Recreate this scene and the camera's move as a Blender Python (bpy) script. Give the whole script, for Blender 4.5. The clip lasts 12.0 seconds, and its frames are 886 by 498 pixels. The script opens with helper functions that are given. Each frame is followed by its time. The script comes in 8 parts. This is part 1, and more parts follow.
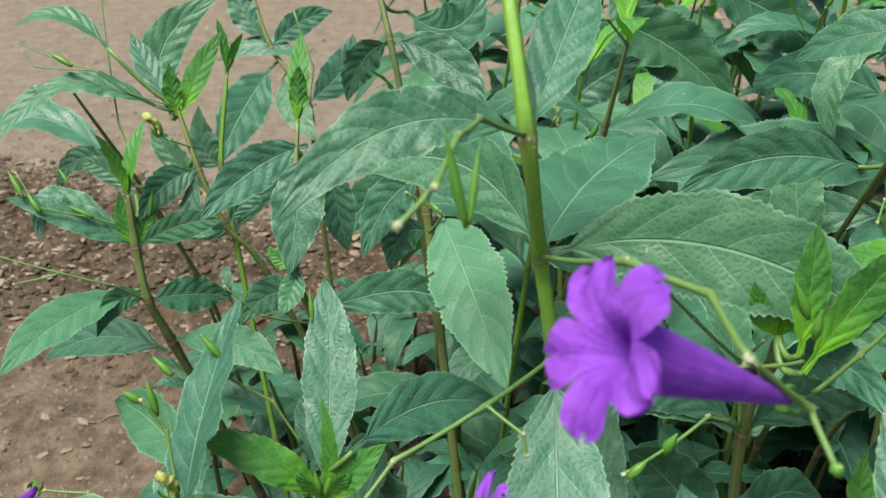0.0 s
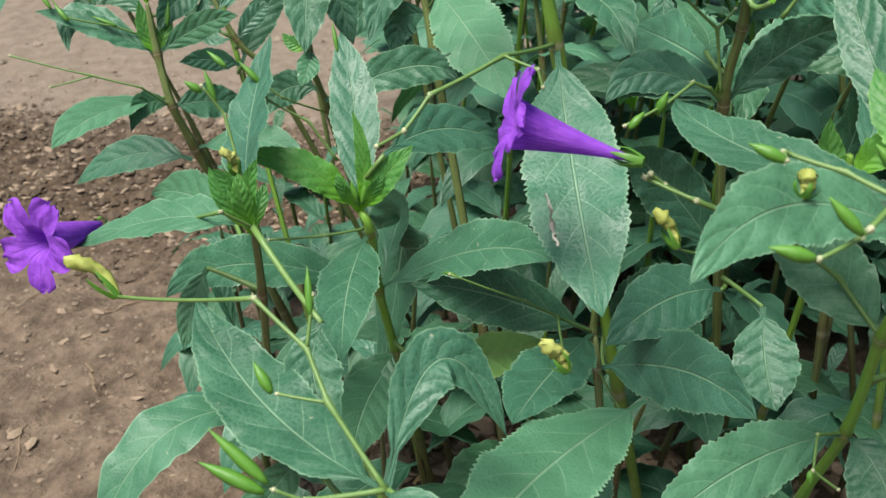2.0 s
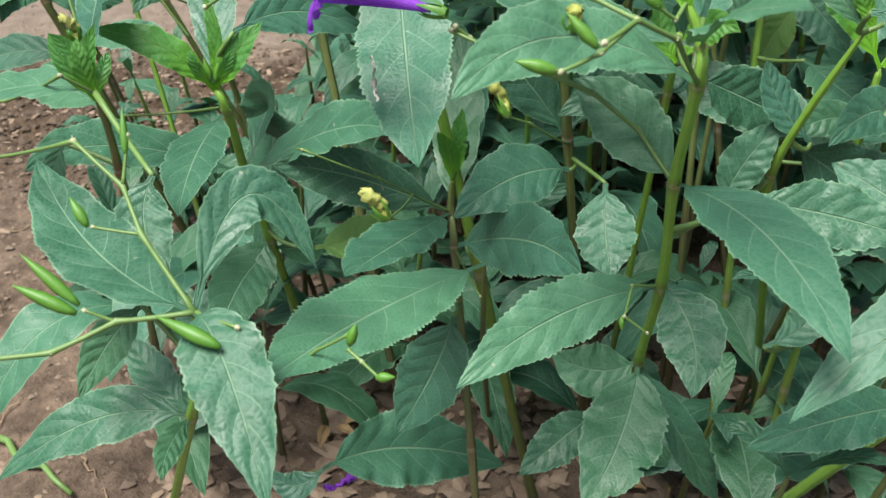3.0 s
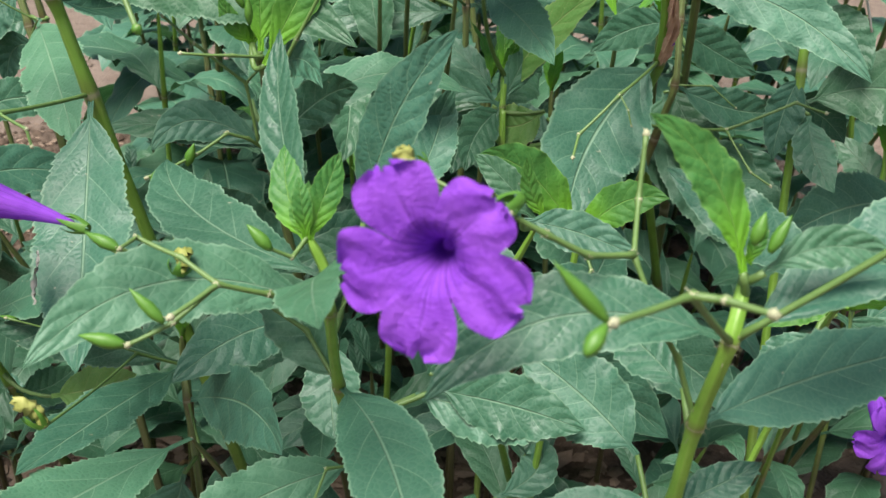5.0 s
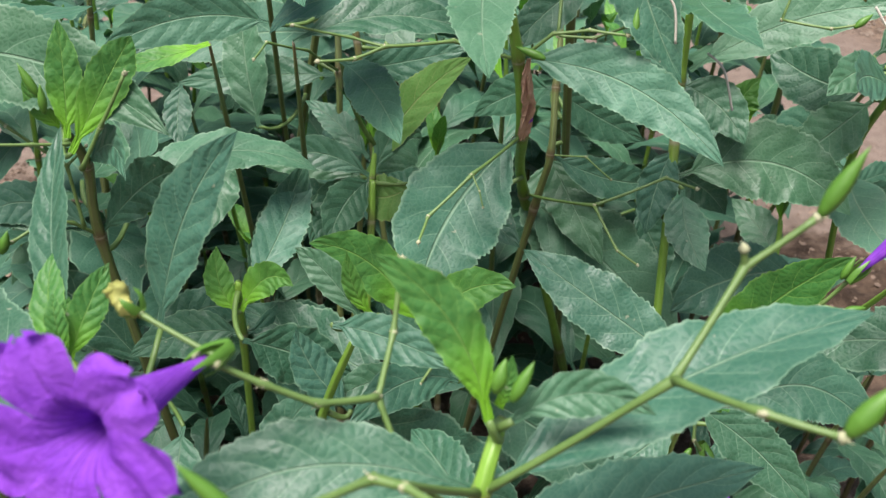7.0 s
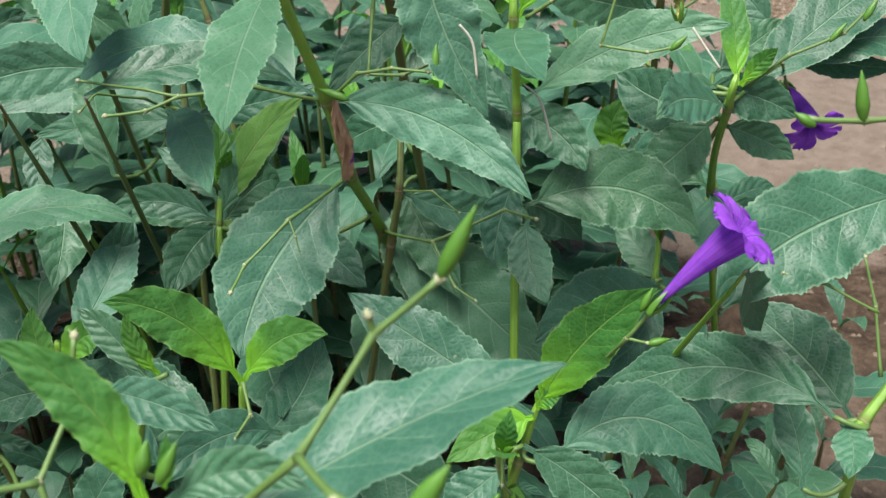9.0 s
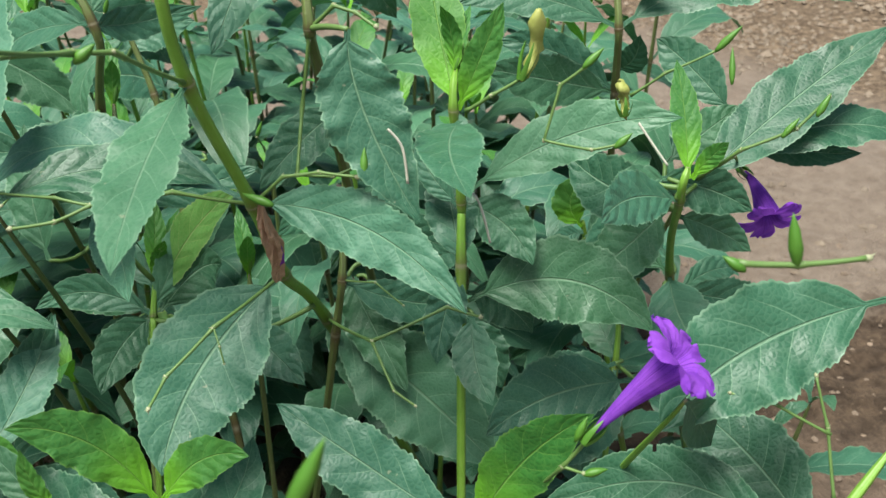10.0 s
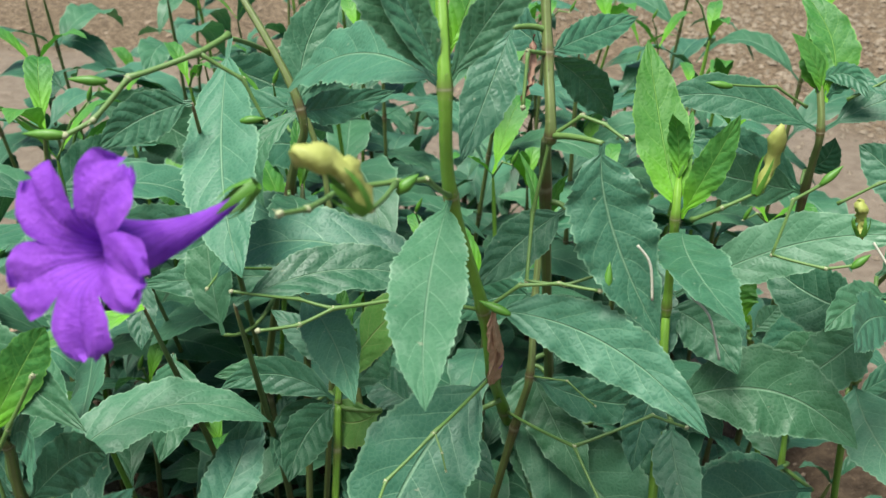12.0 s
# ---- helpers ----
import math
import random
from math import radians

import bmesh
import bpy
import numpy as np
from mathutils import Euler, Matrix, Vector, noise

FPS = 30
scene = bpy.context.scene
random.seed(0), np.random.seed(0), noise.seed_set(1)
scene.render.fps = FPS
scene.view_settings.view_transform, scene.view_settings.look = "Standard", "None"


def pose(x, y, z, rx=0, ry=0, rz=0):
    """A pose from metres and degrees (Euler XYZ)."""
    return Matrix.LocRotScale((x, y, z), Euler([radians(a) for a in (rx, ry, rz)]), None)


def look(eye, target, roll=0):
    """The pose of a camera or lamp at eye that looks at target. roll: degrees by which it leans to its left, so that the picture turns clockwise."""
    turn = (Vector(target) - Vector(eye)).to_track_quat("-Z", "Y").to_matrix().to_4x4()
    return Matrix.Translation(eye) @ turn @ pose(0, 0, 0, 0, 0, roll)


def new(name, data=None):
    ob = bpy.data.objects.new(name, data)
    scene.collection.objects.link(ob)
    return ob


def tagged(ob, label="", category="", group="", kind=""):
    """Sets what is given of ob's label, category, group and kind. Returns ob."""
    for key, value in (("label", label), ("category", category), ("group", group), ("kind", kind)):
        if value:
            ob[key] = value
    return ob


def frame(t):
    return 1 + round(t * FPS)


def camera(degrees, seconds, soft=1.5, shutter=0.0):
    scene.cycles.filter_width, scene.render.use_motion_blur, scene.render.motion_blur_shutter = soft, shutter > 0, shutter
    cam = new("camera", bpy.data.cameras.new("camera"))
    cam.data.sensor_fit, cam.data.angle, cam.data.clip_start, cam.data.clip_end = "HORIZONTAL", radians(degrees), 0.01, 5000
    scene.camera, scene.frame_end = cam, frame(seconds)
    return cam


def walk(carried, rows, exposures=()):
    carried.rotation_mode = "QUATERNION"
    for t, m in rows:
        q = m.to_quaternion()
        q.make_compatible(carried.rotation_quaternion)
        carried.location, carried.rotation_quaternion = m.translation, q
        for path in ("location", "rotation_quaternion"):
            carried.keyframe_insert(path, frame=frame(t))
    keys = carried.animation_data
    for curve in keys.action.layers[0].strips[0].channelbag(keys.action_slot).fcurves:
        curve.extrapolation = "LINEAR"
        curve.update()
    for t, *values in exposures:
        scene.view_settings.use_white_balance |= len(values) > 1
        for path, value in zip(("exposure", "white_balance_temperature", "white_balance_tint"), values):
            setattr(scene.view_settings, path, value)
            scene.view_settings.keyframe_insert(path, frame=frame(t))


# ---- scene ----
cam = camera(50.79, 12.0, 1.5)
cam.data.dof.use_dof, cam.data.dof.focus_distance, cam.data.dof.aperture_fstop = True, 0.41, 27.0
PATH = [
    (0, (-0.00000, -0.00000, 0.58000), (-0.00001, 0.86602, 0.07999), 0.000),
    (0.5, (-0.01488, -0.02191, 0.56379), (-0.01808, 0.83952, 0.05593), -0.610),
    (1, (-0.02299, -0.05075, 0.54286), (-0.02040, 0.81026, 0.03427), -2.459),
    (1.5, (-0.02568, -0.07479, 0.52552), (-0.01351, 0.78631, 0.01723), -3.159),
    (2, (-0.02474, -0.09612, 0.50651), (0.00599, 0.76056, -0.00843), -3.720),
    (2.5, (-0.00726, -0.12304, 0.48241), (0.04141, 0.71860, -0.05543), -3.438),
    (3, (0.01690, -0.13567, 0.48450), (0.09321, 0.68990, -0.07462), -2.436),
    (3.5, (0.04903, -0.14072, 0.50093), (0.17156, 0.67755, -0.06068), -0.960),
    (3.7, (0.05709, -0.13802, 0.51311), (0.19637, 0.68036, -0.04444), -0.382),
    (5.3, (0.11601, -0.10939, 0.53521), (0.30315, 0.71872, 0.00680), 1.258),
    (5.5, (0.12142, -0.10632, 0.53650), (0.31281, 0.72368, 0.01260), 1.425),
    (6, (0.13495, -0.09983, 0.54491), (0.33352, 0.73202, 0.02666), 1.809),
    (6.5, (0.15332, -0.09834, 0.54373), (0.35432, 0.73553, 0.02967), 1.870),
    (7, (0.16914, -0.09630, 0.54820), (0.37640, 0.73733, 0.03625), 1.831),
    (7.5, (0.18986, -0.10347, 0.55309), (0.40196, 0.73031, 0.04337), 1.430),
    (7.7, (0.19696, -0.10608, 0.55347), (0.41203, 0.72855, 0.04637), 1.117),
    (9.3, (0.25422, -0.09898, 0.55342), (0.46583, 0.74526, 0.06099), -1.290),
    (9.5, (0.25966, -0.08966, 0.55556), (0.47157, 0.75576, 0.06530), -1.300),
    (10, (0.27837, -0.07497, 0.57445), (0.49943, 0.77594, 0.09792), -1.079),
    (10.5, (0.28599, -0.06068, 0.58558), (0.50756, 0.79674, 0.12109), -0.787),
    (11, (0.27991, -0.04959, 0.58620), (0.49759, 0.81251, 0.12860), -0.727),
    (11.5, (0.24462, -0.04320, 0.60299), (0.45402, 0.82944, 0.16180), 0.094),
    (12, (0.20619, -0.03826, 0.59752), (0.39911, 0.83741, 0.15481), 0.741),
]
walk(cam, [(t, look(eye, target, roll)) for t, eye, target, roll in PATH], [(0, 1.12, 6550, -2), (2, 1.17, 6520, 3), (3.0, 1.32, 6430, 6), (3.7, 1.35, 6430, 4), (5.3, 1.18, 6520, 13), (7.7, 1.22, 6440, 17), (9.3, 1.13, 6420, 6), (12, 1.14, 6400, -1)])

# ---- light ----
world = bpy.data.worlds.new("sky")
scene.world = world
world.use_nodes = True
sky = world.node_tree.nodes.new("ShaderNodeTexSky")
sky.sky_type, sky.sun_disc = "NISHITA", False
sky.sun_elevation, sky.sun_rotation = radians(63), radians(215)
sky.air_density, sky.dust_density, sky.ozone_density = 1.0, 4.0, 1.0
world.node_tree.links.new(sky.outputs[0], world.node_tree.nodes["Background"].inputs[0])
world.node_tree.nodes["Background"].inputs[1].default_value = 0.064

sun = new("sun", bpy.data.lights.new("sun", "SUN"))
sun.data.energy, sun.data.angle, sun.data.color = 3.5, radians(30), (1.0, 0.96, 0.9)
sun.matrix_world = look((-0.55, -0.10, 2.6), (0.15, 0.3, 0.0))


# ---- materials ----
def material(name):
    m = bpy.data.materials.new(name)
    m.use_nodes = True
    return m, m.node_tree.nodes, m.node_tree.links, m.node_tree.nodes["Principled BSDF"]


def math_node(ns, ls, op, a, b=0.0, c=0.0):
    n = ns.new("ShaderNodeMath")
    n.operation = op
    for i, v in enumerate((a, b, c)):
        if isinstance(v, (int, float)):
            n.inputs[i].default_value = v
        else:
            ls.new(v, n.inputs[i])
    return n.outputs[0]


def ramp(ns, ls, fac, lo, hi, a=0.0, b=1.0):
    n = ns.new("ShaderNodeMapRange")
    n.interpolation_type = "SMOOTHSTEP"
    ls.new(fac, n.inputs[0])
    for i, v in zip((1, 2, 3, 4), (lo, hi, a, b)):
        n.inputs[i].default_value = v
    return n.outputs[0]


def mix(ns, ls, fac, a, b):
    n = ns.new("ShaderNodeMix")
    n.data_type = "RGBA"
    for i, v in ((0, fac), (6, a), (7, b)):
        if isinstance(v, (int, float)):
            n.inputs[i].default_value = v
        elif isinstance(v, tuple):
            n.inputs[i].default_value = (*v, 1.0)
        else:
            ls.new(v, n.inputs[i])
    return n.outputs[2]


def noise_tex(ns, ls, scale, detail=3.0, rough=0.55, vec=None):
    n = ns.new("ShaderNodeTexNoise")
    n.inputs["Scale"].default_value, n.inputs["Detail"].default_value, n.inputs["Roughness"].default_value = scale, detail, rough
    if vec is None:
        vec = ns.new("ShaderNodeTexCoord").outputs["Object"]
    ls.new(vec, n.inputs["Vector"])
    return n.outputs["Fac"]


def bumped(ns, ls, shader, height, distance, strength=1.0):
    n = ns.new("ShaderNodeBump")
    n.inputs["Strength"].default_value, n.inputs["Distance"].default_value = strength, distance
    ls.new(height, n.inputs["Height"])
    ls.new(n.outputs[0], shader.inputs["Normal"])
    return n.outputs[0]


def leaf_material(name, dark, light, vein, gloss, clear, base=None):
    """A veined blade: u runs from the stalk to the tip, v across."""
    m, ns, ls, p = material(name)
    uv = ns.new("ShaderNodeUVMap")
    sep = ns.new("ShaderNodeSeparateXYZ")
    ls.new(uv.outputs[0], sep.inputs[0])
    u, v = sep.outputs[0], sep.outputs[1]
    av = math_node(ns, ls, "ABSOLUTE", math_node(ns, ls, "MULTIPLY_ADD", v, 2.0, -1.0))
    wob = noise_tex(ns, ls, 35.0, 2.0)
    rnd = ns.new("ShaderNodeObjectInfo").outputs["Random"]
    side = math_node(ns, ls, "GREATER_THAN", v, 0.5)
    ph = math_node(ns, ls, "MULTIPLY_ADD", u, 7.5, math_node(ns, ls, "MULTIPLY", side, 0.35))
    ph = math_node(ns, ls, "SUBTRACT", ph, math_node(ns, ls, "MULTIPLY", math_node(ns, ls, "POWER", av, 1.25), 1.5))
    ph = math_node(ns, ls, "MULTIPLY_ADD", wob, 0.22, ph)
    ph = math_node(ns, ls, "ADD", ph, rnd)
    saw = math_node(ns, ls, "PINGPONG", ph, 0.5)
    lateral = math_node(ns, ls, "MULTIPLY", ramp(ns, ls, saw, 0.004, 0.028, 1.0, 0.0), ramp(ns, ls, av, 0.45, 0.95, 1.0, 0.0))
    rib = ramp(ns, ls, av, 0.012, 0.042, 1.0, 0.0)
    fine = ns.new("ShaderNodeTexVoronoi")
    fine.feature = "DISTANCE_TO_EDGE"
    fine.inputs["Scale"].default_value = 420.0
    ls.new(ns.new("ShaderNodeTexCoord").outputs["Object"], fine.inputs["Vector"])
    blot = noise_tex(ns, ls, 55.0, 4.0, 0.6)
    tone = math_node(ns, ls, "MULTIPLY_ADD", rnd, 0.55, math_node(ns, ls, "MULTIPLY_ADD", blot, 0.9, -0.28))
    col = mix(ns, ls, tone, dark, light)
    other = math_node(ns, ls, "FRACT", math_node(ns, ls, "MULTIPLY", rnd, 7.31))
    col = mix(ns, ls, ramp(ns, ls, other, 0.45, 1.0, 0.0, 0.42), col, tuple(c * k for c, k in zip(light, (1.02, 0.90, 0.62))))
    col = mix(ns, ls, ramp(ns, ls, other, 0.40, 0.0, 0.0, 0.35), col, tuple(c * k for c, k in zip(light, (0.72, 0.78, 0.98))))
    if base:
        # Fresh growth is brightest next to the stem.
        col = mix(ns, ls, ramp(ns, ls, math_node(ns, ls, "MULTIPLY_ADD", blot, 0.25, u), 0.10, 0.66, 1.0, 0.0), col, base)
    col = mix(ns, ls, math_node(ns, ls, "MULTIPLY", ramp(ns, ls, fine.outputs["Distance"], 0.0, 0.12, 1.0, 0.0), 0.15), col, vein)
    col = mix(ns, ls, math_node(ns, ls, "MAXIMUM", math_node(ns, ls, "MULTIPLY", rib, 0.75), math_node(ns, ls, "MULTIPLY", lateral, 0.62)), col, vein)
    rim = ramp(ns, ls, math_node(ns, ls, "MULTIPLY_ADD", blot, 0.04, av), 0.950, 1.0, 0.0, 0.60)
    col = mix(ns, ls, rim, col, vein)
    spots = ramp(ns, ls, noise_tex(ns, ls, 240.0, 2.0), 0.735, 0.77)
    col = mix(ns, ls, math_node(ns, ls, "MULTIPLY", spots, 0.55), col, (0.28, 0.29, 0.20))
    ls.new(col, p.inputs["Base Color"])
    ls.new(ramp(ns, ls, blot, 0.25, 0.75, gloss - 0.08, gloss + 0.12), p.inputs["Roughness"])
    p.inputs["Specular IOR Level"].default_value = 0.40
    pillow = math_node(ns, ls, "MULTIPLY", ramp(ns, ls, saw, -0.1, 0.5), ramp(ns, ls, av, 0.55, 1.0, 1.0, 0.35))
    h = math_node(ns, ls, "MULTIPLY_ADD", pillow, 0.24 if base else 0.33, math_node(ns, ls, "MULTIPLY", blot, 0.35))
    h = math_node(ns, ls, "MULTIPLY_ADD", noise_tex(ns, ls, 330.0, 3.0, 0.6), 0.13, h)
    h = math_node(ns, ls, "MULTIPLY_ADD", ramp(ns, ls, fine.outputs["Distance"], 0.0, 0.45), 0.10, h)
    h = math_node(ns, ls, "SUBTRACT", h, math_node(ns, ls, "MULTIPLY", rib, 0.5))
    nrm = bumped(ns, ls, p, h, 0.0016, 0.66)
    tr = ns.new("ShaderNodeBsdfTranslucent")
    ls.new(mix(ns, ls, 0.6, col, tuple(c * k for c, k in zip(light, (1.9, 2.0, 0.5)))), tr.inputs["Color"])
    ls.new(nrm, tr.inputs["Normal"])
    both = ns.new("ShaderNodeMixShader")
    both.inputs[0].default_value = clear
    ls.new(p.outputs[0], both.inputs[1])
    ls.new(tr.outputs[0], both.inputs[2])
    ls.new(both.outputs[0], ns["Material Output"].inputs["Surface"])
    return m


LEAF = leaf_material("leaf_green", (0.016, 0.066, 0.034), (0.049, 0.152, 0.087), (0.16, 0.27, 0.17), 0.48, 0.11)
# Lighter leaf colour; on some leaves it stands in for reflected sky light.
PALE = leaf_material("leaf_pale", (0.034, 0.112, 0.066), (0.064, 0.180, 0.109), (0.17, 0.29, 0.18), 0.50, 0.11)
YOUNG = leaf_material("leaf_young", (0.026, 0.125, 0.022), (0.058, 0.195, 0.034), (0.17, 0.33, 0.070), 0.55, 0.19, (0.150, 0.390, 0.012))
YELLOW = leaf_material("leaf_yellowing", (0.085, 0.215, 0.045), (0.165, 0.310, 0.080), (0.28, 0.33, 0.13), 0.5, 0.15)
LITTER = leaf_material("leaf_dead", (0.27, 0.17, 0.08), (0.36, 0.26, 0.13), (0.33, 0.24, 0.13), 0.7, 0.1)


def stem_material(name, young, old, joint_brown):
    m, ns, ls, p = material(name)
    sep = ns.new("ShaderNodeSeparateXYZ")
    ls.new(ns.new("ShaderNodeUVMap").outputs[0], sep.inputs[0])
    streak = noise_tex(ns, ls, 160.0, 3.0)
    col = mix(ns, ls, streak, young, old)
    ridge = math_node(ns, ls, "PINGPONG", math_node(ns, ls, "MULTIPLY_ADD", streak, 0.25, math_node(ns, ls, "MULTIPLY", sep.outputs[1], 5.0)), 0.5)
    col = mix(ns, ls, ramp(ns, ls, ridge, 0.30, 0.5, 0.0, 0.28), col, (0.19, 0.30, 0.075))
    near = math_node(ns, ls, "MULTIPLY_ADD", streak, 0.3, sep.outputs[0])
    col = mix(ns, ls, math_node(ns, ls, "MULTIPLY", ramp(ns, ls, near, 0.85, 1.22), joint_brown), col, (0.085, 0.048, 0.022))
    col = mix(ns, ls, ramp(ns, ls, sep.outputs[0], 0.955, 1.0, 0.0, 0.7), col, (0.27, 0.25, 0.17))
    # The old wood near the foot is brown.
    up = ns.new("ShaderNodeSeparateXYZ")
    ls.new(ns.new("ShaderNodeTexCoord").outputs["Object"], up.inputs[0])
    col = mix(ns, ls, ramp(ns, ls, math_node(ns, ls, "MULTIPLY_ADD", streak, 0.06, up.outputs[2]), 0.08, 0.25, 0.85, 0.0), col, (0.060, 0.050, 0.022))
    ls.new(col, p.inputs["Base Color"])
    p.inputs["Roughness"].default_value = 0.45
    bumped(ns, ls, p, math_node(ns, ls, "ADD", streak, ridge), 0.0006, 0.7)
    return m


def plain(name, a, b, rough, scale, bump=0.0005, clear=0.0):
    m, ns, ls, p = material(name)
    n = noise_tex(ns, ls, scale, 4.0, 0.6)
    rnd = ns.new("ShaderNodeObjectInfo").outputs["Random"]
    isl = ns.new("ShaderNodeNewGeometry").outputs["Random Per Island"]
    t = math_node(ns, ls, "MULTIPLY_ADD", rnd, 0.3, math_node(ns, ls, "MULTIPLY_ADD", isl, 0.35, math_node(ns, ls, "MULTIPLY_ADD", n, 0.9, -0.3)))
    col = mix(ns, ls, t, a, b)
    ls.new(col, p.inputs["Base Color"])
    p.inputs["Roughness"].default_value = rough
    nrm = bumped(ns, ls, p, n, bump, 0.8)
    if clear:
        tr = ns.new("ShaderNodeBsdfTranslucent")
        ls.new(col, tr.inputs["Color"])
        both = ns.new("ShaderNodeMixShader")
        both.inputs[0].default_value = clear
        ls.new(p.outputs[0], both.inputs[1])
        ls.new(tr.outputs[0], both.inputs[2])
        ls.new(both.outputs[0], ns["Material Output"].inputs["Surface"])
    return m


def petal_material():
    m, ns, ls, p = material("petal")
    sep = ns.new("ShaderNodeSeparateXYZ")
    ls.new(ns.new("ShaderNodeUVMap").outputs[0], sep.inputs[0])
    u, v = sep.outputs[0], sep.outputs[1]
    grain = noise_tex(ns, ls, 420.0, 4.0, 0.65)
    soft = noise_tex(ns, ls, 130.0, 3.0)
    bent = math_node(ns, ls, "MULTIPLY_ADD", soft, 0.16, math_node(ns, ls, "ADD", v, -0.08))
    mid = ramp(ns, ls, math_node(ns, ls, "ABSOLUTE", math_node(ns, ls, "SUBTRACT", bent, 0.5)), 0.0, 0.035, 1.0, 0.0)
    flank = ramp(ns, ls, math_node(ns, ls, "PINGPONG", math_node(ns, ls, "MULTIPLY", bent, 5.0), 0.5), 0.0, 0.16, 1.0, 0.0)
    lines = math_node(ns, ls, "MAXIMUM", math_node(ns, ls, "MULTIPLY", mid, ramp(ns, ls, u, 0.30, 0.95, 0.75, 0.0)), math_node(ns, ls, "MULTIPLY", flank, ramp(ns, ls, u, 0.12, 0.62, 0.75, 0.0)))
    throat = ramp(ns, ls, u, 0.01, 0.11, 0.75, 0.0)
    col = mix(ns, ls, ramp(ns, ls, soft, 0.3, 0.7), (0.250, 0.054, 0.565), (0.350, 0.092, 0.700))
    col = mix(ns, ls, math_node(ns, ls, "MAXIMUM", lines, throat), col, (0.075, 0.010, 0.21))
    ls.new(col, p.inputs["Base Color"])
    p.inputs["Roughness"].default_value = 0.7
    p.inputs["Specular IOR Level"].default_value = 0.3
    # Small crinkles run across the lobes.
    cr = ns.new("ShaderNodeCombineXYZ")
    ls.new(math_node(ns, ls, "MULTIPLY", u, 26.0), cr.inputs[0])
    ls.new(math_node(ns, ls, "MULTIPLY", v, 9.0), cr.inputs[1])
    h = math_node(ns, ls, "MULTIPLY_ADD", noise_tex(ns, ls, 1.0, 3.0, 0.6, cr.outputs[0]), 1.6, grain)
    nrm = bumped(ns, ls, p, h, 0.0008, 0.55)
    tr = ns.new("ShaderNodeBsdfTranslucent")
    ls.new(col, tr.inputs["Color"])
    both = ns.new("ShaderNodeMixShader")
    both.inputs[0].default_value = 0.42
    ls.new(p.outputs[0], both.inputs[1])
    ls.new(tr.outputs[0], both.inputs[2])
    ls.new(both.outputs[0], ns["Material Output"].inputs["Surface"])
    return m


STEM = stem_material("stem", (0.112, 0.245, 0.020), (0.190, 0.350, 0.048), 0.60)
OLD_STEM = stem_material("old_stem", (0.085, 0.105, 0.030), (0.135, 0.170, 0.055), 0.9)
STALK = plain("flower_stalk", (0.066, 0.138, 0.026), (0.125, 0.205, 0.058), 0.5, 300.0, 0.0002)
BUD = plain("bud", (0.050, 0.155, 0.012), (0.098, 0.235, 0.028), 0.48, 220.0, 0.0003, 0.1)
WILT = plain("wilted_petal", (0.27, 0.31, 0.045), (0.44, 0.45, 0.15), 0.6, 260.0, 0.0008, 0.2)
DRY = plain("dried_petal", (0.13, 0.062, 0.045), (0.34, 0.20, 0.135), 0.7, 300.0, 0.001)
JOINT = plain("stalk_joint", (0.19, 0.225, 0.105), (0.40, 0.39, 0.26), 0.7, 500.0, 0.0004)
PETAL = petal_material()
PAPERY = plain("papery_flower", (0.33, 0.19, 0.115), (0.62, 0.43, 0.30), 0.75, 260.0, 0.0010, 0.2)
THREAD = plain("dry_thread", (0.34, 0.33, 0.27), (0.50, 0.48, 0.40), 0.7, 300.0, 0.0002)
TWIG = plain("twig", (0.13, 0.085, 0.052), (0.28, 0.20, 0.125), 0.8, 300.0, 0.0006)
CHIP = plain("dry_litter", (0.13, 0.088, 0.058), (0.29, 0.215, 0.155), 0.8, 120.0, 0.001)
CRUMB = plain("soil_crumb", (0.090, 0.064, 0.046), (0.21, 0.156, 0.115), 0.9, 200.0, 0.0015)
PEBBLE = plain("pebble", (0.075, 0.055, 0.038), (0.26, 0.20, 0.145), 0.7, 150.0, 0.0008)


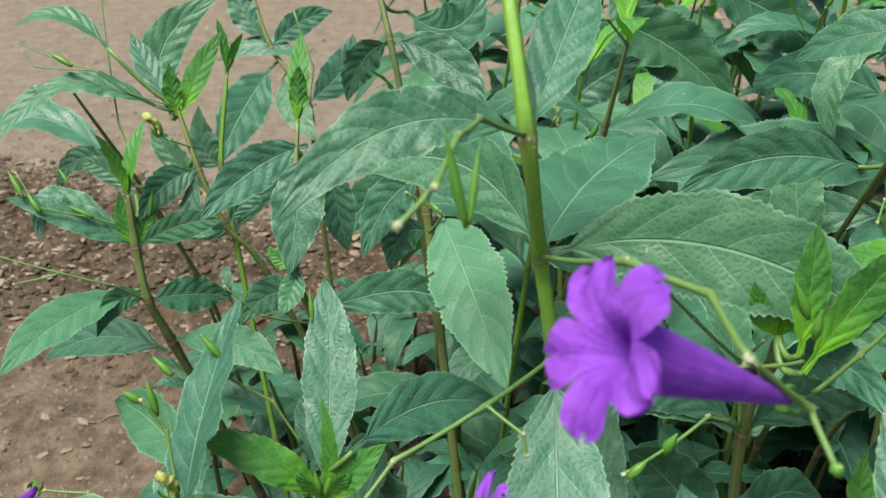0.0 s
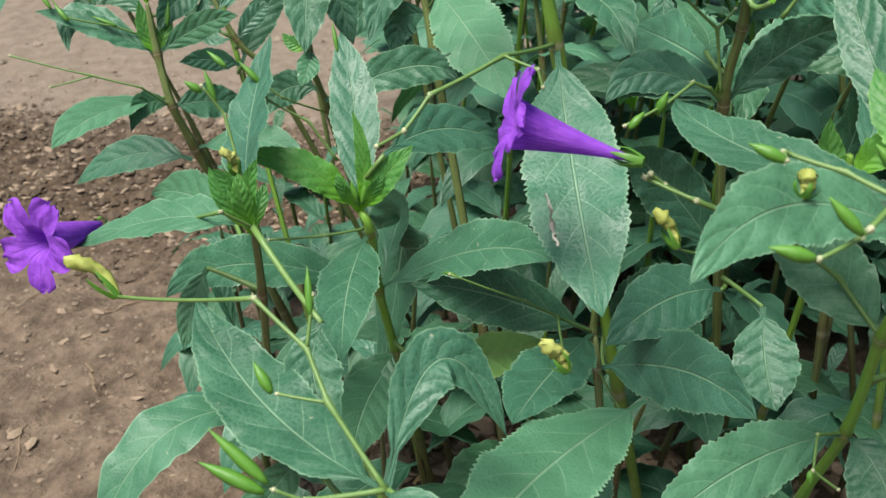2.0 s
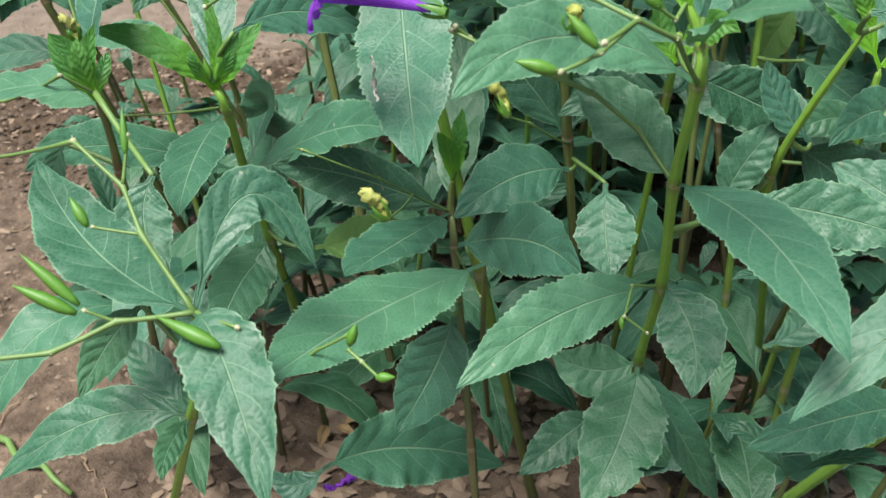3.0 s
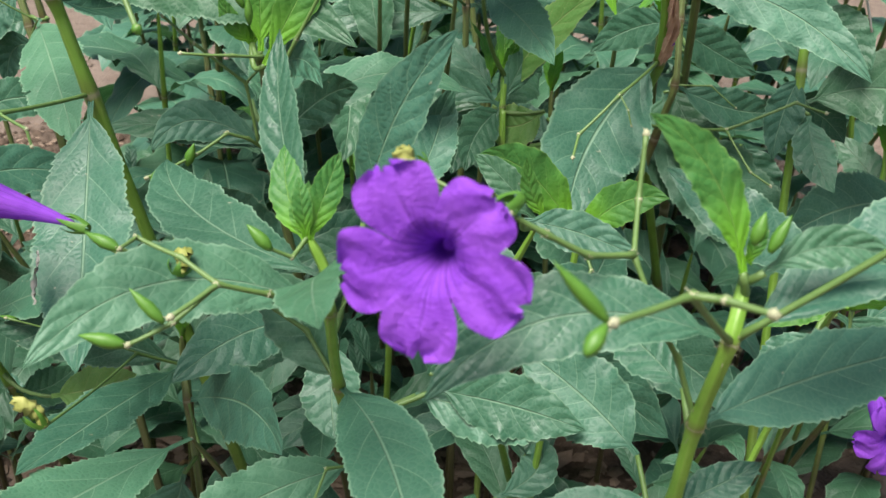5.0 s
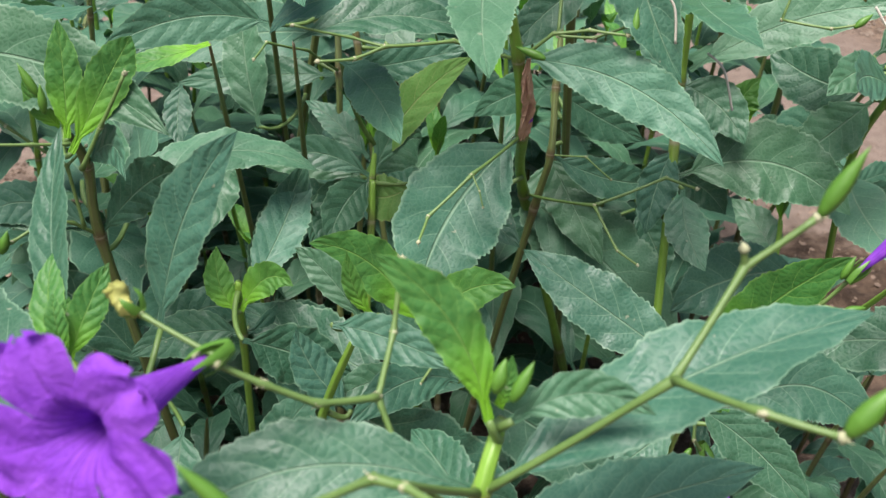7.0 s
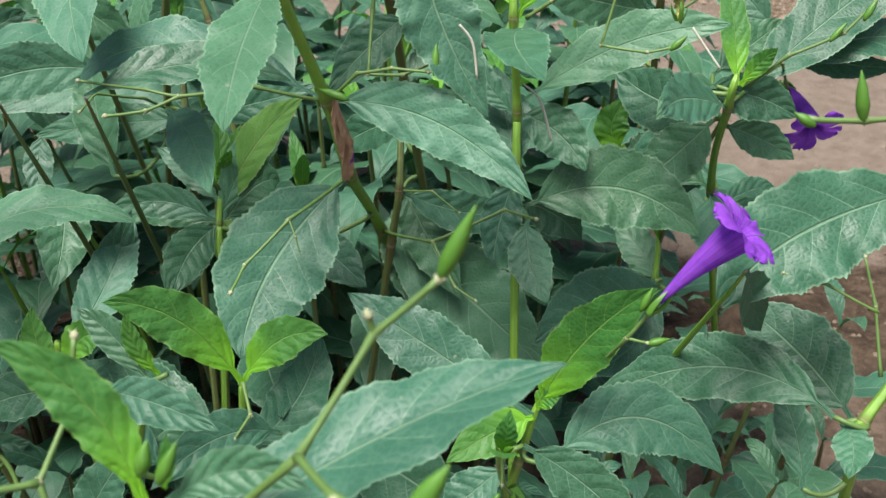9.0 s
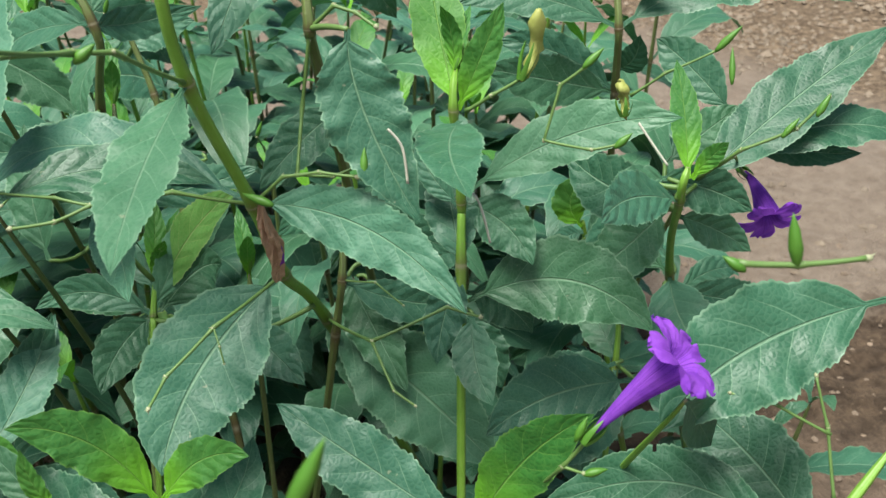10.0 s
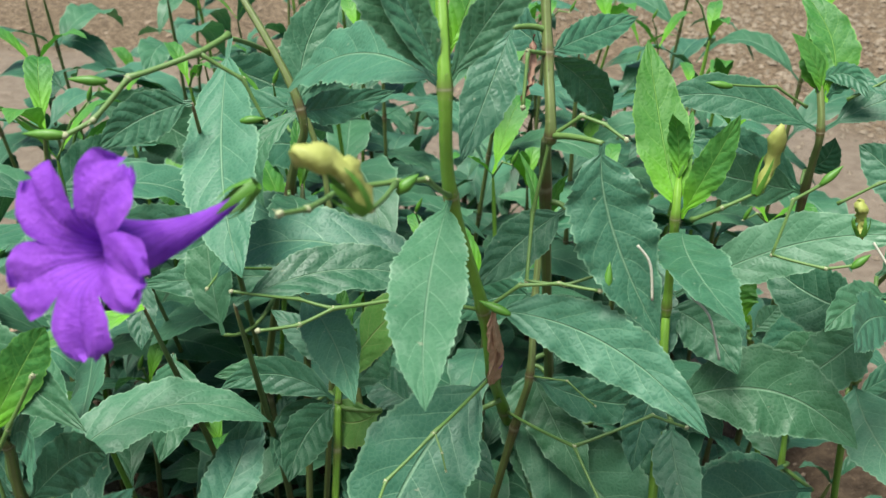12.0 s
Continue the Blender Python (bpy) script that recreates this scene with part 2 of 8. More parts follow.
def soil_material():
    m, ns, ls, p = material("soil")
    pos = ns.new("ShaderNodeNewGeometry").outputs["Position"]
    sep = ns.new("ShaderNodeSeparateXYZ")
    ls.new(pos, sep.inputs[0])
    big = noise_tex(ns, ls, 5.0, 5.0, 0.6, pos)
    mid = noise_tex(ns, ls, 38.0, 6.0, 0.68, pos)
    fine = noise_tex(ns, ls, 260.0, 4.0, 0.7, pos)
    bed = mix(ns, ls, ramp(ns, ls, mid, 0.3, 0.7), (0.066, 0.047, 0.034), (0.176, 0.127, 0.094))
    loose = mix(ns, ls, ramp(ns, ls, mid, 0.3, 0.72), (0.026, 0.017, 0.011), (0.105, 0.072, 0.048))
    path = mix(ns, ls, ramp(ns, ls, mid, 0.25, 0.75), (0.140, 0.106, 0.082), (0.215, 0.170, 0.136))
    grit = mix(ns, ls, ramp(ns, ls, noise_tex(ns, ls, 70.0, 5.0, 0.75, pos), 0.36, 0.66), (0.060, 0.040, 0.026), (0.22, 0.160, 0.108))
    # A trodden path crosses behind the bed.
    d = math_node(ns, ls, "MULTIPLY_ADD", sep.outputs[0], 0.35, sep.outputs[1])
    d = math_node(ns, ls, "ADD", math_node(ns, ls, "MULTIPLY_ADD", big, 0.35, -0.17), math_node(ns, ls, "MULTIPLY_ADD", mid, 0.10, d))
    col = mix(ns, ls, ramp(ns, ls, d, 0.68, 0.84), bed, loose)
    col = mix(ns, ls, ramp(ns, ls, d, 1.02, 1.12), col, path)
    col = mix(ns, ls, ramp(ns, ls, d, 2.25, 2.5), col, grit)
    side = math_node(ns, ls, "MULTIPLY_ADD", sep.outputs[1], 0.2, math_node(ns, ls, "MULTIPLY_ADD", mid, 0.12, sep.outputs[0]))
    col = mix(ns, ls, ramp(ns, ls, side, 1.62, 1.80), col, grit)
    col = mix(ns, ls, math_node(ns, ls, "MULTIPLY", ramp(ns, ls, fine, 0.58, 0.70), 0.40), col, (0.24, 0.175, 0.128))
    col = mix(ns, ls, math_node(ns, ls, "MULTIPLY", ramp(ns, ls, fine, 0.42, 0.30), 0.55), col, (0.024, 0.014, 0.010))
    ls.new(col, p.inputs["Base Color"])
    p.inputs["Roughness"].default_value = 0.95
    p.inputs["Specular IOR Level"].default_value = 0.2
    bumped(ns, ls, p, math_node(ns, ls, "MULTIPLY_ADD", fine, 0.4, mid), 0.010, 0.9)
    return m


SOIL = soil_material()


# ---- builders ----
def mesh_part(name, verts, faces, mats, parent=None, uvs=None, label="", smooth=True):
    """One mesh object; verts are world places, kept relative to the thing's foot."""
    foot = Vector((0, 0, 0))
    if parent is not None:
        foot = parent.location if parent.parent is None else parent.parent.location
    me = bpy.data.meshes.new(name)
    me.from_pydata([tuple(Vector(v) - foot) for v in verts], [], faces)
    me.materials.append(mats)
    if uvs is not None:
        lay = me.uv_layers.new(name="UVMap")
        idx = np.empty(len(me.loops), dtype=np.int32)
        me.loops.foreach_get("vertex_index", idx)
        lay.data.foreach_set("uv", np.asarray(uvs, dtype=np.float32)[idx].ravel())
    if smooth:
        me.polygons.foreach_set("use_smooth", [True] * len(me.polygons))
    me.update()
    ob = new(name, me)
    if parent is not None:
        ob.parent = parent
    return tagged(ob, label=label)


def plant(foot, label):
    ob = new("flowering_plant")
    ob.location = foot
    ob.empty_display_size = 0.02
    bpy.context.view_layer.update()
    return tagged(ob, label=label, category="plant", group="plants in the bed")


def sheet_faces(nu, nv):
    return [(i * nv + j, i * nv + j + 1, (i + 1) * nv + j + 1, (i + 1) * nv + j) for i in range(nu - 1) for j in range(nv - 1)]


def bend(b, p, t, s):
    c = 2 * p - (b + t) / 2
    return (1 - s) ** 2 * b + 2 * s * (1 - s) * c + s * s * t, 2 * (1 - s) * (c - b) + 2 * s * (t - c)


def leaf(parent, base, middle, tip, width, facing, kind=None, label="", fold=0.24, n=0):
    """A toothed lance-shaped blade along a bent rib."""
    b, p, t, up = Vector(base), Vector(middle), Vector(tip), Vector(facing).normalized()
    rnd = random.Random(int(1e6 * (abs(base[0]) + abs(tip[1]) + 3 * abs(tip[2]) + width)))
    length = (p - b).length + (t - p).length
    teeth = max(12, int(length / 0.0031))
    n = n or 4 * teeth
    wave, phase, cup, twist, rough = rnd.uniform(0.04, 0.11), rnd.uniform(0, 6.28), fold + rnd.uniform(-0.07, 0.07), rnd.uniform(-0.25, 0.25), rnd.uniform(0.05, 0.095)
    jag = [rnd.uniform(0.35, 1.5) for _ in range(2 * teeth + 4)]
    cols = (-1, -0.8, -0.5, -0.22, 0, 0.22, 0.5, 0.8, 1)
    verts, uvs = [], []
    for i in range(n + 1):
        s = i / n
        c, d = bend(b, p, t, s)
        d.normalize()
        nrm = (up - d * up.dot(d)).normalized()
        side = d.cross(nrm)
        a = twist * (s - 0.4)
        side, nrm = side * math.cos(a) + nrm * math.sin(a), nrm * math.cos(a) - side * math.sin(a)
        q = max(0.0, (s - 0.075) / 0.925)
        half = width * 0.5 * 3.18 * q ** 0.74 * (1 - q) ** 0.98 * (1 + 0.05 * math.sin(q * 3.1))
        half = max(half, 0.0011 * (1 - s) + 0.0002)
        for v in cols:
            tooth = 1.0
            if abs(v) == 1 and q > 0.04:
                k = (s * teeth + (0.4 if v > 0 else 0.0) + phase) % 1.0
                tooth = 1 + rough * jag[int(s * teeth + phase) % teeth + (teeth if v > 0 else 0)] * (k / 0.75 - 0.5 if k < 0.75 else 0.5 - (k - 0.75) / 0.25)
            ruff = half * v * v * (wave * math.sin(s * 23 + phase + (1.7 if v > 0 else 0)) + 0.42 * wave * abs(v) * math.sin(s * 57 + 2 * phase + 3 * v))
            lift = half * (cup * abs(v) - 0.10 * v * v) + ruff
            uneven = 1 + 0.035 * abs(v) * math.sin(s * 29 + 3 * phase + (2.1 if v > 0 else 0)) + 0.02 * abs(v) * math.sin(s * 61 + 5 * phase + v)
            verts.append(c + side * (v * half * tooth * uneven) + nrm * lift)
            uvs.append((s, 0.5 + 0.5 * v))
    faces = sheet_faces(n + 1, len(cols))
    if rnd.random() < 0.04:
        # Small bites out of the margin.
        spots = [(rnd.randrange(n // 4, n - 4), rnd.choice((0, 7))) for _ in range(rnd.randrange(1, 4))]
        gone = {i * (len(cols) - 1) + j for i, j in spots} | {(i + 1) * (len(cols) - 1) + j for i, j in spots}
        faces = [f for k, f in enumerate(faces) if k not in gone]
    mats = {None: LEAF, "pale": PALE, "young": YOUNG, "yellow": YELLOW, "dead": LITTER}[kind]
    if not label:
        label = {None: "", "pale": "pale green leaf", "young": "bright young leaf", "yellow": "yellowing leaf", "dead": "dry fallen leaf"}[kind]
    return mesh_part("leaf", verts, faces, mats, parent, uvs, label)


def tube_mesh(points, radii, sides=8, marks=None):
    pts = [Vector(p) for p in points]
    verts, uvs, faces = [], [], []
    ref = Vector((0.37, 0.91, 0.2))
    for i, p in enumerate(pts):
        d = (pts[min(i + 1, len(pts) - 1)] - pts[max(i - 1, 0)]).normalized()
        x = d.cross(ref).normalized()
        y = d.cross(x)
        for k in range(sides):
            a = 2 * math.pi * k / sides
            verts.append(p + (x * math.cos(a) + y * math.sin(a)) * radii[i])
            uvs.append((marks[i] if marks else 0.0, k / sides))
    for i in range(len(pts) - 1):
        for k in range(sides):
            faces.append((i * sides + k, i * sides + (k + 1) % sides, (i + 1) * sides + (k + 1) % sides, (i + 1) * sides + k))
    faces.append(tuple(range(sides))[::-1])
    faces.append(tuple((len(pts) - 1) * sides + k for k in range(sides)))
    return verts, faces, uvs


def spline(points, per=6):
    """A smooth line through the points, and for each place how near a joint it lies (1 at a joint)."""
    pts = [Vector(p) for p in points]
    out, mark = [], []
    for i in range(len(pts) - 1):
        a, b = pts[max(i - 1, 0)], pts[i]
        c, d = pts[i + 1], pts[min(i + 2, len(pts) - 1)]
        for k in range(per):
            t = k / per
            out.append(0.5 * ((2 * b) + (c - a) * t + (2 * a - 5 * b + 4 * c - d) * t * t + (3 * b - a - 3 * c + d) * t ** 3))
            mark.append(max(0.0, 1 - min(t, 1 - t) * 2.4))
    out.append(pts[-1])
    mark.append(1.0)
    return out, mark


def stem(parent, points, top=0.0030, foot=0.0042, mats=None):
    """An upright stem from its top joint down to the soil, swollen and brown at the joints."""
    line, mark = spline(points, 8)
    n = len(line)
    radii = [0.66 * (top + (foot - top) * i / (n - 1)) * (1 + 0.30 * max(0.0, m - 0.6) / 0.4) for i, m in enumerate(mark)]
    radii[:4] = [r * k for r, k in zip(radii, (0.35, 0.6, 0.8, 0.95))]
    v, fc, uv = tube_mesh(line, radii, 10, mark)
    # Short pale hairs round the joints.
    rnd = random.Random(int(1e6 * abs(line[0].x + 3 * line[0].y)))
    for i, m in enumerate(mark):
        if m < 0.65 or not 2 < i < n - 3 or line[i].z < 0.12:
            continue
        axis = (line[i + 1] - line[i - 1]).normalized()
        x = axis.orthogonal().normalized()
        y = axis.cross(x)
        for _ in range(12 if m > 0.9 else 6):
            a = rnd.uniform(0, 6.28)
            out = x * math.cos(a) + y * math.sin(a)
            side = axis.cross(out)
            p = line[i] + axis * rnd.uniform(-0.003, 0.003) + out * radii[i] * 0.95
            tip = p + (out + axis * rnd.uniform(-0.3, 0.6) + side * rnd.uniform(-0.4, 0.4)) * rnd.uniform(0.0010, 0.0022)
            o = len(v)
            v += [p + side * 0.00012, p - side * 0.00012, p + axis * 0.0002, tip]
            uv += [(1.0, 0.0)] * 4
            fc += [(o, o + 1, o + 3), (o + 1, o + 2, o + 3), (o + 2, o, o + 3)]
    return mesh_part("stem", v, fc, mats or STEM, parent, uv, "brownish stem with dark joints" if mats else "green stem with brown joints")


def young_tip(parent, top, down):
    """Two upright young leaves and a small bud close the top of a stem."""
    p, d = Vector(top), (Vector(top) - Vector(down)).normalized()
    rnd = random.Random(int(abs(p.x * 3 + p.y) * 1e6))
    a = rnd.uniform(0, math.pi)
    for k in range(2):
        out = Vector((math.cos(a + math.pi * k), math.sin(a + math.pi * k), 0))
        long = rnd.uniform(0.026, 0.042)
        m, t = p + d * long * 0.5 + out * long * 0.16, p + d * long * 0.95 + out * long * rnd.uniform(0.3, 0.6)
        leaf(parent, tuple(p - d * 0.003), tuple(m), tuple(t), long * 0.28, tuple(d * 0.4 - out), "young")
    bud(parent, tuple(p), tuple(p + d * 0.013 + Vector((0.003, -0.002, 0))), 0.0016)


def stalk(parent, points, r=0.0011):
    """A thin flower stalk, straight from joint to joint, with pale knobbly joints at its forks."""
    pts = [Vector(p) for p in points]
    line, radii = [], []
    for i in range(len(pts) - 1):
        for k in range(6):
            t = k / 6
            line.append(pts[i].lerp(pts[i + 1], t) + Vector((0, 0, -0.012 * (pts[i + 1] - pts[i]).length * math.sin(math.pi * t))))
            radii.append(0.66 * r * (1.12 - 0.3 * (i + t) / (len(pts) - 1)) * (1 + 0.45 * max(0.0, 1 - 6 * min(t, 1 - t))))
    line.append(pts[-1])
    radii.append(0.7 * r)
    v, fc, uv = tube_mesh(line, radii, 8)
    ob = mesh_part("flower_stalk", v, fc, STALK, parent, uv)
    for a, b in zip(pts, pts[1:]):
        joint(ob, b, r * 0.95, (b - a).normalized())
    return ob


def blob(p, axis, length, radius, rnd, rough=0.15, sides=7, rings=6, shape=None):
    d = Vector(axis).normalized()
    x = d.orthogonal().normalized()
    y = d.cross(x)
    verts, faces = [], []
    for i in range(rings + 1):
        s = i / rings
        r = radius * (shape(s) if shape else math.sin(math.pi * min(max(s, 0.02), 0.98)))
        for k in range(sides):
            a = 2 * math.pi * k / sides
            verts.append(Vector(p) + d * (length * s) + (x * math.cos(a) + y * math.sin(a)) * r * (1 + rnd.uniform(-rough, rough)))
    for i in range(rings):
        for k in range(sides):
            faces.append((i * sides + k, i * sides + (k + 1) % sides, (i + 1) * sides + (k + 1) % sides, (i + 1) * sides + k))
    faces += [tuple(range(sides))[::-1], tuple(rings * sides + k for k in range(sides))]
    return verts, faces


def joint(parent, p, r, way):
    """A swollen joint with three short dry bract points."""
    rnd = random.Random(int(abs(p[0] + p[1] * 3) * 1e6))
    p = Vector(p)
    v, fc = blob(p - way * r * 1.3, way, 2.6 * r, r, rnd, 0.22, 7, 4)
    x = way.orthogonal().normalized()
    y = way.cross(x)
    a0 = rnd.uniform(0, 6.28)
    for k in range(3):
        a = a0 + 2.1 * k
        out = x * math.cos(a) + y * math.sin(a)
        long = r * rnd.uniform(1.1, 2.2)
        sv, sf = blob(p, way * 0.9 + out * rnd.uniform(0.5, 1.1), long, r * 0.34, rnd, 0.1, 5, 2, lambda s: 1.0 - 0.93 * s)
        fc += [tuple(q + len(v) for q in face) for face in sf]
        v += sv
    return mesh_part("joint", v, fc, JOINT, parent, None, "pale knobbly joint")


def sepals(parent, base, axis, length, spread=0.32):
    """Five narrow pointed sepals in one ring."""
    d = Vector(axis).normalized()
    x = d.orthogonal().normalized()
    y = d.cross(x)
    verts, faces = [], []
    for k in range(5):
        a = 2 * math.pi * k / 5
        out = x * math.cos(a) + y * math.sin(a)
        side = d.cross(out)
        o = len(verts)
        for i in range(6):
            s = i / 5
            c = Vector(base) + d * length * s + out * (0.0012 + 0.0018 * math.sin(s * 2.6) + spread * 0.004 * s * s)
            w = 0.0013 * (1 - s) ** 0.7 + 0.0001
            verts += [c - side * w, c + out * 0.0006 * (1 - s), c + side * w]
        for i in range(5):
            for j in range(2):
                q = o + 3 * i + j
                faces.append((q, q + 1, q + 4, q + 3))
    return mesh_part("calyx", verts, faces, BUD, parent, None, "narrow green sepals")


def bud(parent, base, tip, r=0.0021):
    b, t = Vector(base), Vector(tip)
    rnd = random.Random(int(abs(b.x + t.y * 7) * 1e6))
    v, fc = blob(b, t - b, (t - b).length, 0.76 * r, rnd, 0.06, 8, 9, lambda s: (math.sin(math.pi * min(0.97, max(0.03, s)) ** 0.75) ** 0.9 if s < 0.98 else 0.03) + 0.12 * (1 - s))
    return mesh_part("bud", v, fc, BUD, parent, None, "pointed green bud")


def wilted_flower(parent, base, tip, r=0.0032):
    """A spent flower: a green calyx with a crumpled yellow tube."""
    b, t = Vector(base), Vector(tip)
    rnd = random.Random(int(abs(b.x * 5 + t.y) * 1e6))
    side = (t - b).orthogonal() * 0.12
    pts, radii = [], []
    for i in range(13):
        s = i / 12
        pts.append(b.lerp(t, s) + side * math.sin(s * 4.0))
        radii.append(1.3 * r * (0.35 + 0.75 * s - 0.25 * s * s) * (1 + rnd.uniform(-0.18, 0.18)) * (1.0 if i < 11 else 0.75 - 0.4 * (i - 11)))
    v, fc, uv = tube_mesh(pts, radii, 9)
    v = [p + Vector((rnd.uniform(-1, 1), rnd.uniform(-1, 1), rnd.uniform(-1, 1))) * 0.0008 for p in v]
    ob = mesh_part("spent_flower", v, fc, WILT, parent, uv, "crumpled pale yellow spent flower")
    sepals(ob, b, t - b, (t - b).length * 0.55)
    return ob


def flower(parent, base, throat, radius=0.018, face=None, roll=0.0, open_up=1.0, fill=0.40, label="purple trumpet flower with five ruffled petals"):
    """A trumpet: a tube from the calyx to the throat, a funnel opening into five ruffled lobes, narrow sepals."""
    b, c = Vector(base), Vector(throat)
    z = Vector(face).normalized()
    x = z.cross(Vector((0, 0, 1))).normalized()
    y = z.cross(x)
    r0, r1, deep = 0.075 * radius, 0.48 * radius, 0.72 * radius
    line, radii = [], []
    ctrl = c - z * (c - b).length * 0.45
    for i in range(17):
        s = i / 16
        line.append((1 - s) ** 2 * b + 2 * s * (1 - s) * ctrl + s * s * (c + z * deep * 0.93))
        radii.append(0.0011 + (0.455 * radius - 0.0011) * (0.55 * s + 0.45 * s ** 2.2))
    v, fc, uv = tube_mesh(line, radii, 20)
    ob = mesh_part("flower", v, fc[:-1], PETAL, parent, [(0.30 + 0.25 * (1 - i // 20 / 16), 5 * w % 1.0) for i, (q, w) in enumerate(uv)], label)
    for k in range(5):
        rnd = random.Random(int(abs(b.x * 9 + c.y) * 1e6) + k)
        a0 = roll + 2 * math.pi * k / 5 + rnd.uniform(-0.05, 0.05)
        e, f = x * math.cos(a0) + y * math.sin(a0), y * math.cos(a0) - x * math.sin(a0)
        size = radius * rnd.uniform(0.92, 1.10)
        wm = radius * fill * rnd.uniform(0.93, 1.07)
        verts, uvs = [], []
        nu, nv = 30, 17
        ph, back, notch = rnd.uniform(0, 6), rnd.uniform(-0.02, 0.11) * radius, rnd.uniform(0.02, 0.07)
        for i in range(nu):
            u = i / (nu - 1)
            if u < 0.45:
                q = u / 0.45
                r = r0 * 0.98 + (r1 - r0) * q ** 1.25
                depth = -deep * (1 - q) ** 2.0
                half = r * math.sin(math.pi / 5) * 1.03
                curve = r * (1 - math.cos(math.pi / 5))
            else:
                q = (u - 0.45) / 0.55
                r = r1 + (size - r1) * q
                depth = radius * 0.05 * math.sin(q * 3.0) * open_up - back * q * q
                w1 = r1 * math.sin(math.pi / 5) * 1.03
                half = w1 + (wm - w1) * math.sin(min(1.0, q / 0.5) * math.pi / 2)
                if q > 0.5:
                    half *= math.sqrt(max(0.08, 1 - ((q - 0.5) / 0.505) ** 4.2))
                curve = r1 * (1 - math.cos(math.pi / 5)) * (1 - q)
            for j in range(nv):
                w = -1 + 2 * j / (nv - 1)
                g = max(0.0, (u - 0.35) / 0.65)
                crease = -0.035 * radius * math.exp(-(w * 4) ** 2) * (1 - 0.6 * g) - 0.012 * radius * math.exp(-((abs(w) - 0.5) * 6) ** 2)
                ruff = g * (0.045 * radius * math.sin(w * 6.0 + ph + u * 5) + 0.02 * radius * math.sin(w * 15 + u * 21 + ph))
                edge = g ** 4 * radius * (0.030 * math.sin(w * 11 + ph) + 0.014 * math.sin(w * 27 + 3 * ph) - notch * math.exp(-(w * 5) ** 2))
                verts.append(c + z * (deep + depth + crease + ruff) + e * (r - curve * w * w + edge) + f * (half * w))
                uvs.append((u, 0.5 + 0.5 * w))
        mesh_part("petal", verts, sheet_faces(nu, nv), PETAL, ob, uvs)
    d = (ctrl - b).normalized()
    sepals(ob, b - d * 0.006, d, 0.011, 0.0)
    return ob


def scrap(parent, a, b, w, mats=None, name="dried_flower", label="shrivelled brown dried flower"):
    """A shrivelled strip hanging from a joint."""
    p, q = Vector(a), Vector(b)
    rnd = random.Random(int(abs(p.x * 3 + q.z) * 1e6))
    side = (q - p).orthogonal().normalized()
    oth = (q - p).cross(side).normalized()
    verts, uvs = [], []
    for i in range(16):
        s = i / 15
        for j in range(5):
            v = -1 + j / 2
            a0 = s * 5 + v * 1.3
            verts.append(p.lerp(q, s) + (side * math.cos(a0) + oth * math.sin(a0)) * w * v * (0.4 + math.sin(s * 3) * 0.7) + side * rnd.uniform(-1, 1) * w * 0.45 + oth * rnd.uniform(-1, 1) * w * 0.45)
            uvs.append((s, j / 4))
    return mesh_part(name, verts, sheet_faces(16, 5), mats or DRY, parent, uvs, label)


def dried_flower(parent, a, b, r):
    """A crumpled papery flower tube with deep pleats and a ragged mouth, a last trace of purple inside a fold."""
    p, q = Vector(a), Vector(b)
    rnd = random.Random(int(abs(p.x * 3 + q.z) * 1e6))
    axis = (q - p).normalized()
    side = axis.orthogonal().normalized()
    oth = axis.cross(side)
    verts, uvs, faces = [], [], []
    rows, around = 22, 18
    for i in range(rows):
        s = i / (rows - 1)
        girth = r * (0.35 + 0.75 * math.sin(min(1.0, s * 1.25) * 1.9) - 0.25 * max(0.0, s - 0.7) / 0.3)
        shift = side * r * 0.35 * math.sin(s * 7) + oth * r * 0.30 * math.cos(s * 5.2)
        for k in range(around):
            t = 2 * math.pi * k / around + s * 1.6
            pleat = 1 + 0.38 * math.sin(4 * t + 2 * s) + 0.20 * math.sin(7 * t - 13 * s) + rnd.uniform(-0.16, 0.16)
            ragged = axis * rnd.uniform(-0.5, 0.9) * r if i == rows - 1 else Vector()
            verts.append(p.lerp(q, s) + shift * math.sin(math.pi * s) + (side * math.cos(t) + oth * math.sin(t) * 0.7) * girth * pleat + ragged)
            uvs.append((s, k / around))
    purple = []
    for i in range(rows - 1):
        for k in range(around):
            f = (i * around + k, i * around + (k + 1) % around, (i + 1) * around + (k + 1) % around, (i + 1) * around + k)
            (purple if 11 < i < 17 and k in (3, 9, 10) else faces).append(f)
    ob = mesh_part("dried_flower", verts, faces, PAPERY, parent, uvs, "crumpled tan dried flower hanging at a joint", False)
    mesh_part("petal", verts, purple, PETAL, ob, uvs, "last purple trace of a petal")
    return ob


def petiole(parent, base, middle, foot):
    """The stalk between a leaf and its stem."""
    pts = [bend(Vector(base), Vector(middle), Vector(foot), i / 6)[0] for i in range(7)]
    v, fc, uv = tube_mesh(pts, [0.0010 + 0.0004 * i / 6 for i in range(7)], 8)
    return mesh_part("petiole", v, fc, STALK, parent, uv)


def thread(parent, points):
    """A dry white style left hanging when the flower has dropped."""
    line, mark = spline(points, 6)
    v, fc, uv = tube_mesh(line, [0.00055] * len(line), 6, mark)
    return mesh_part("style", v, fc, THREAD, parent, uv, "dry white thread")


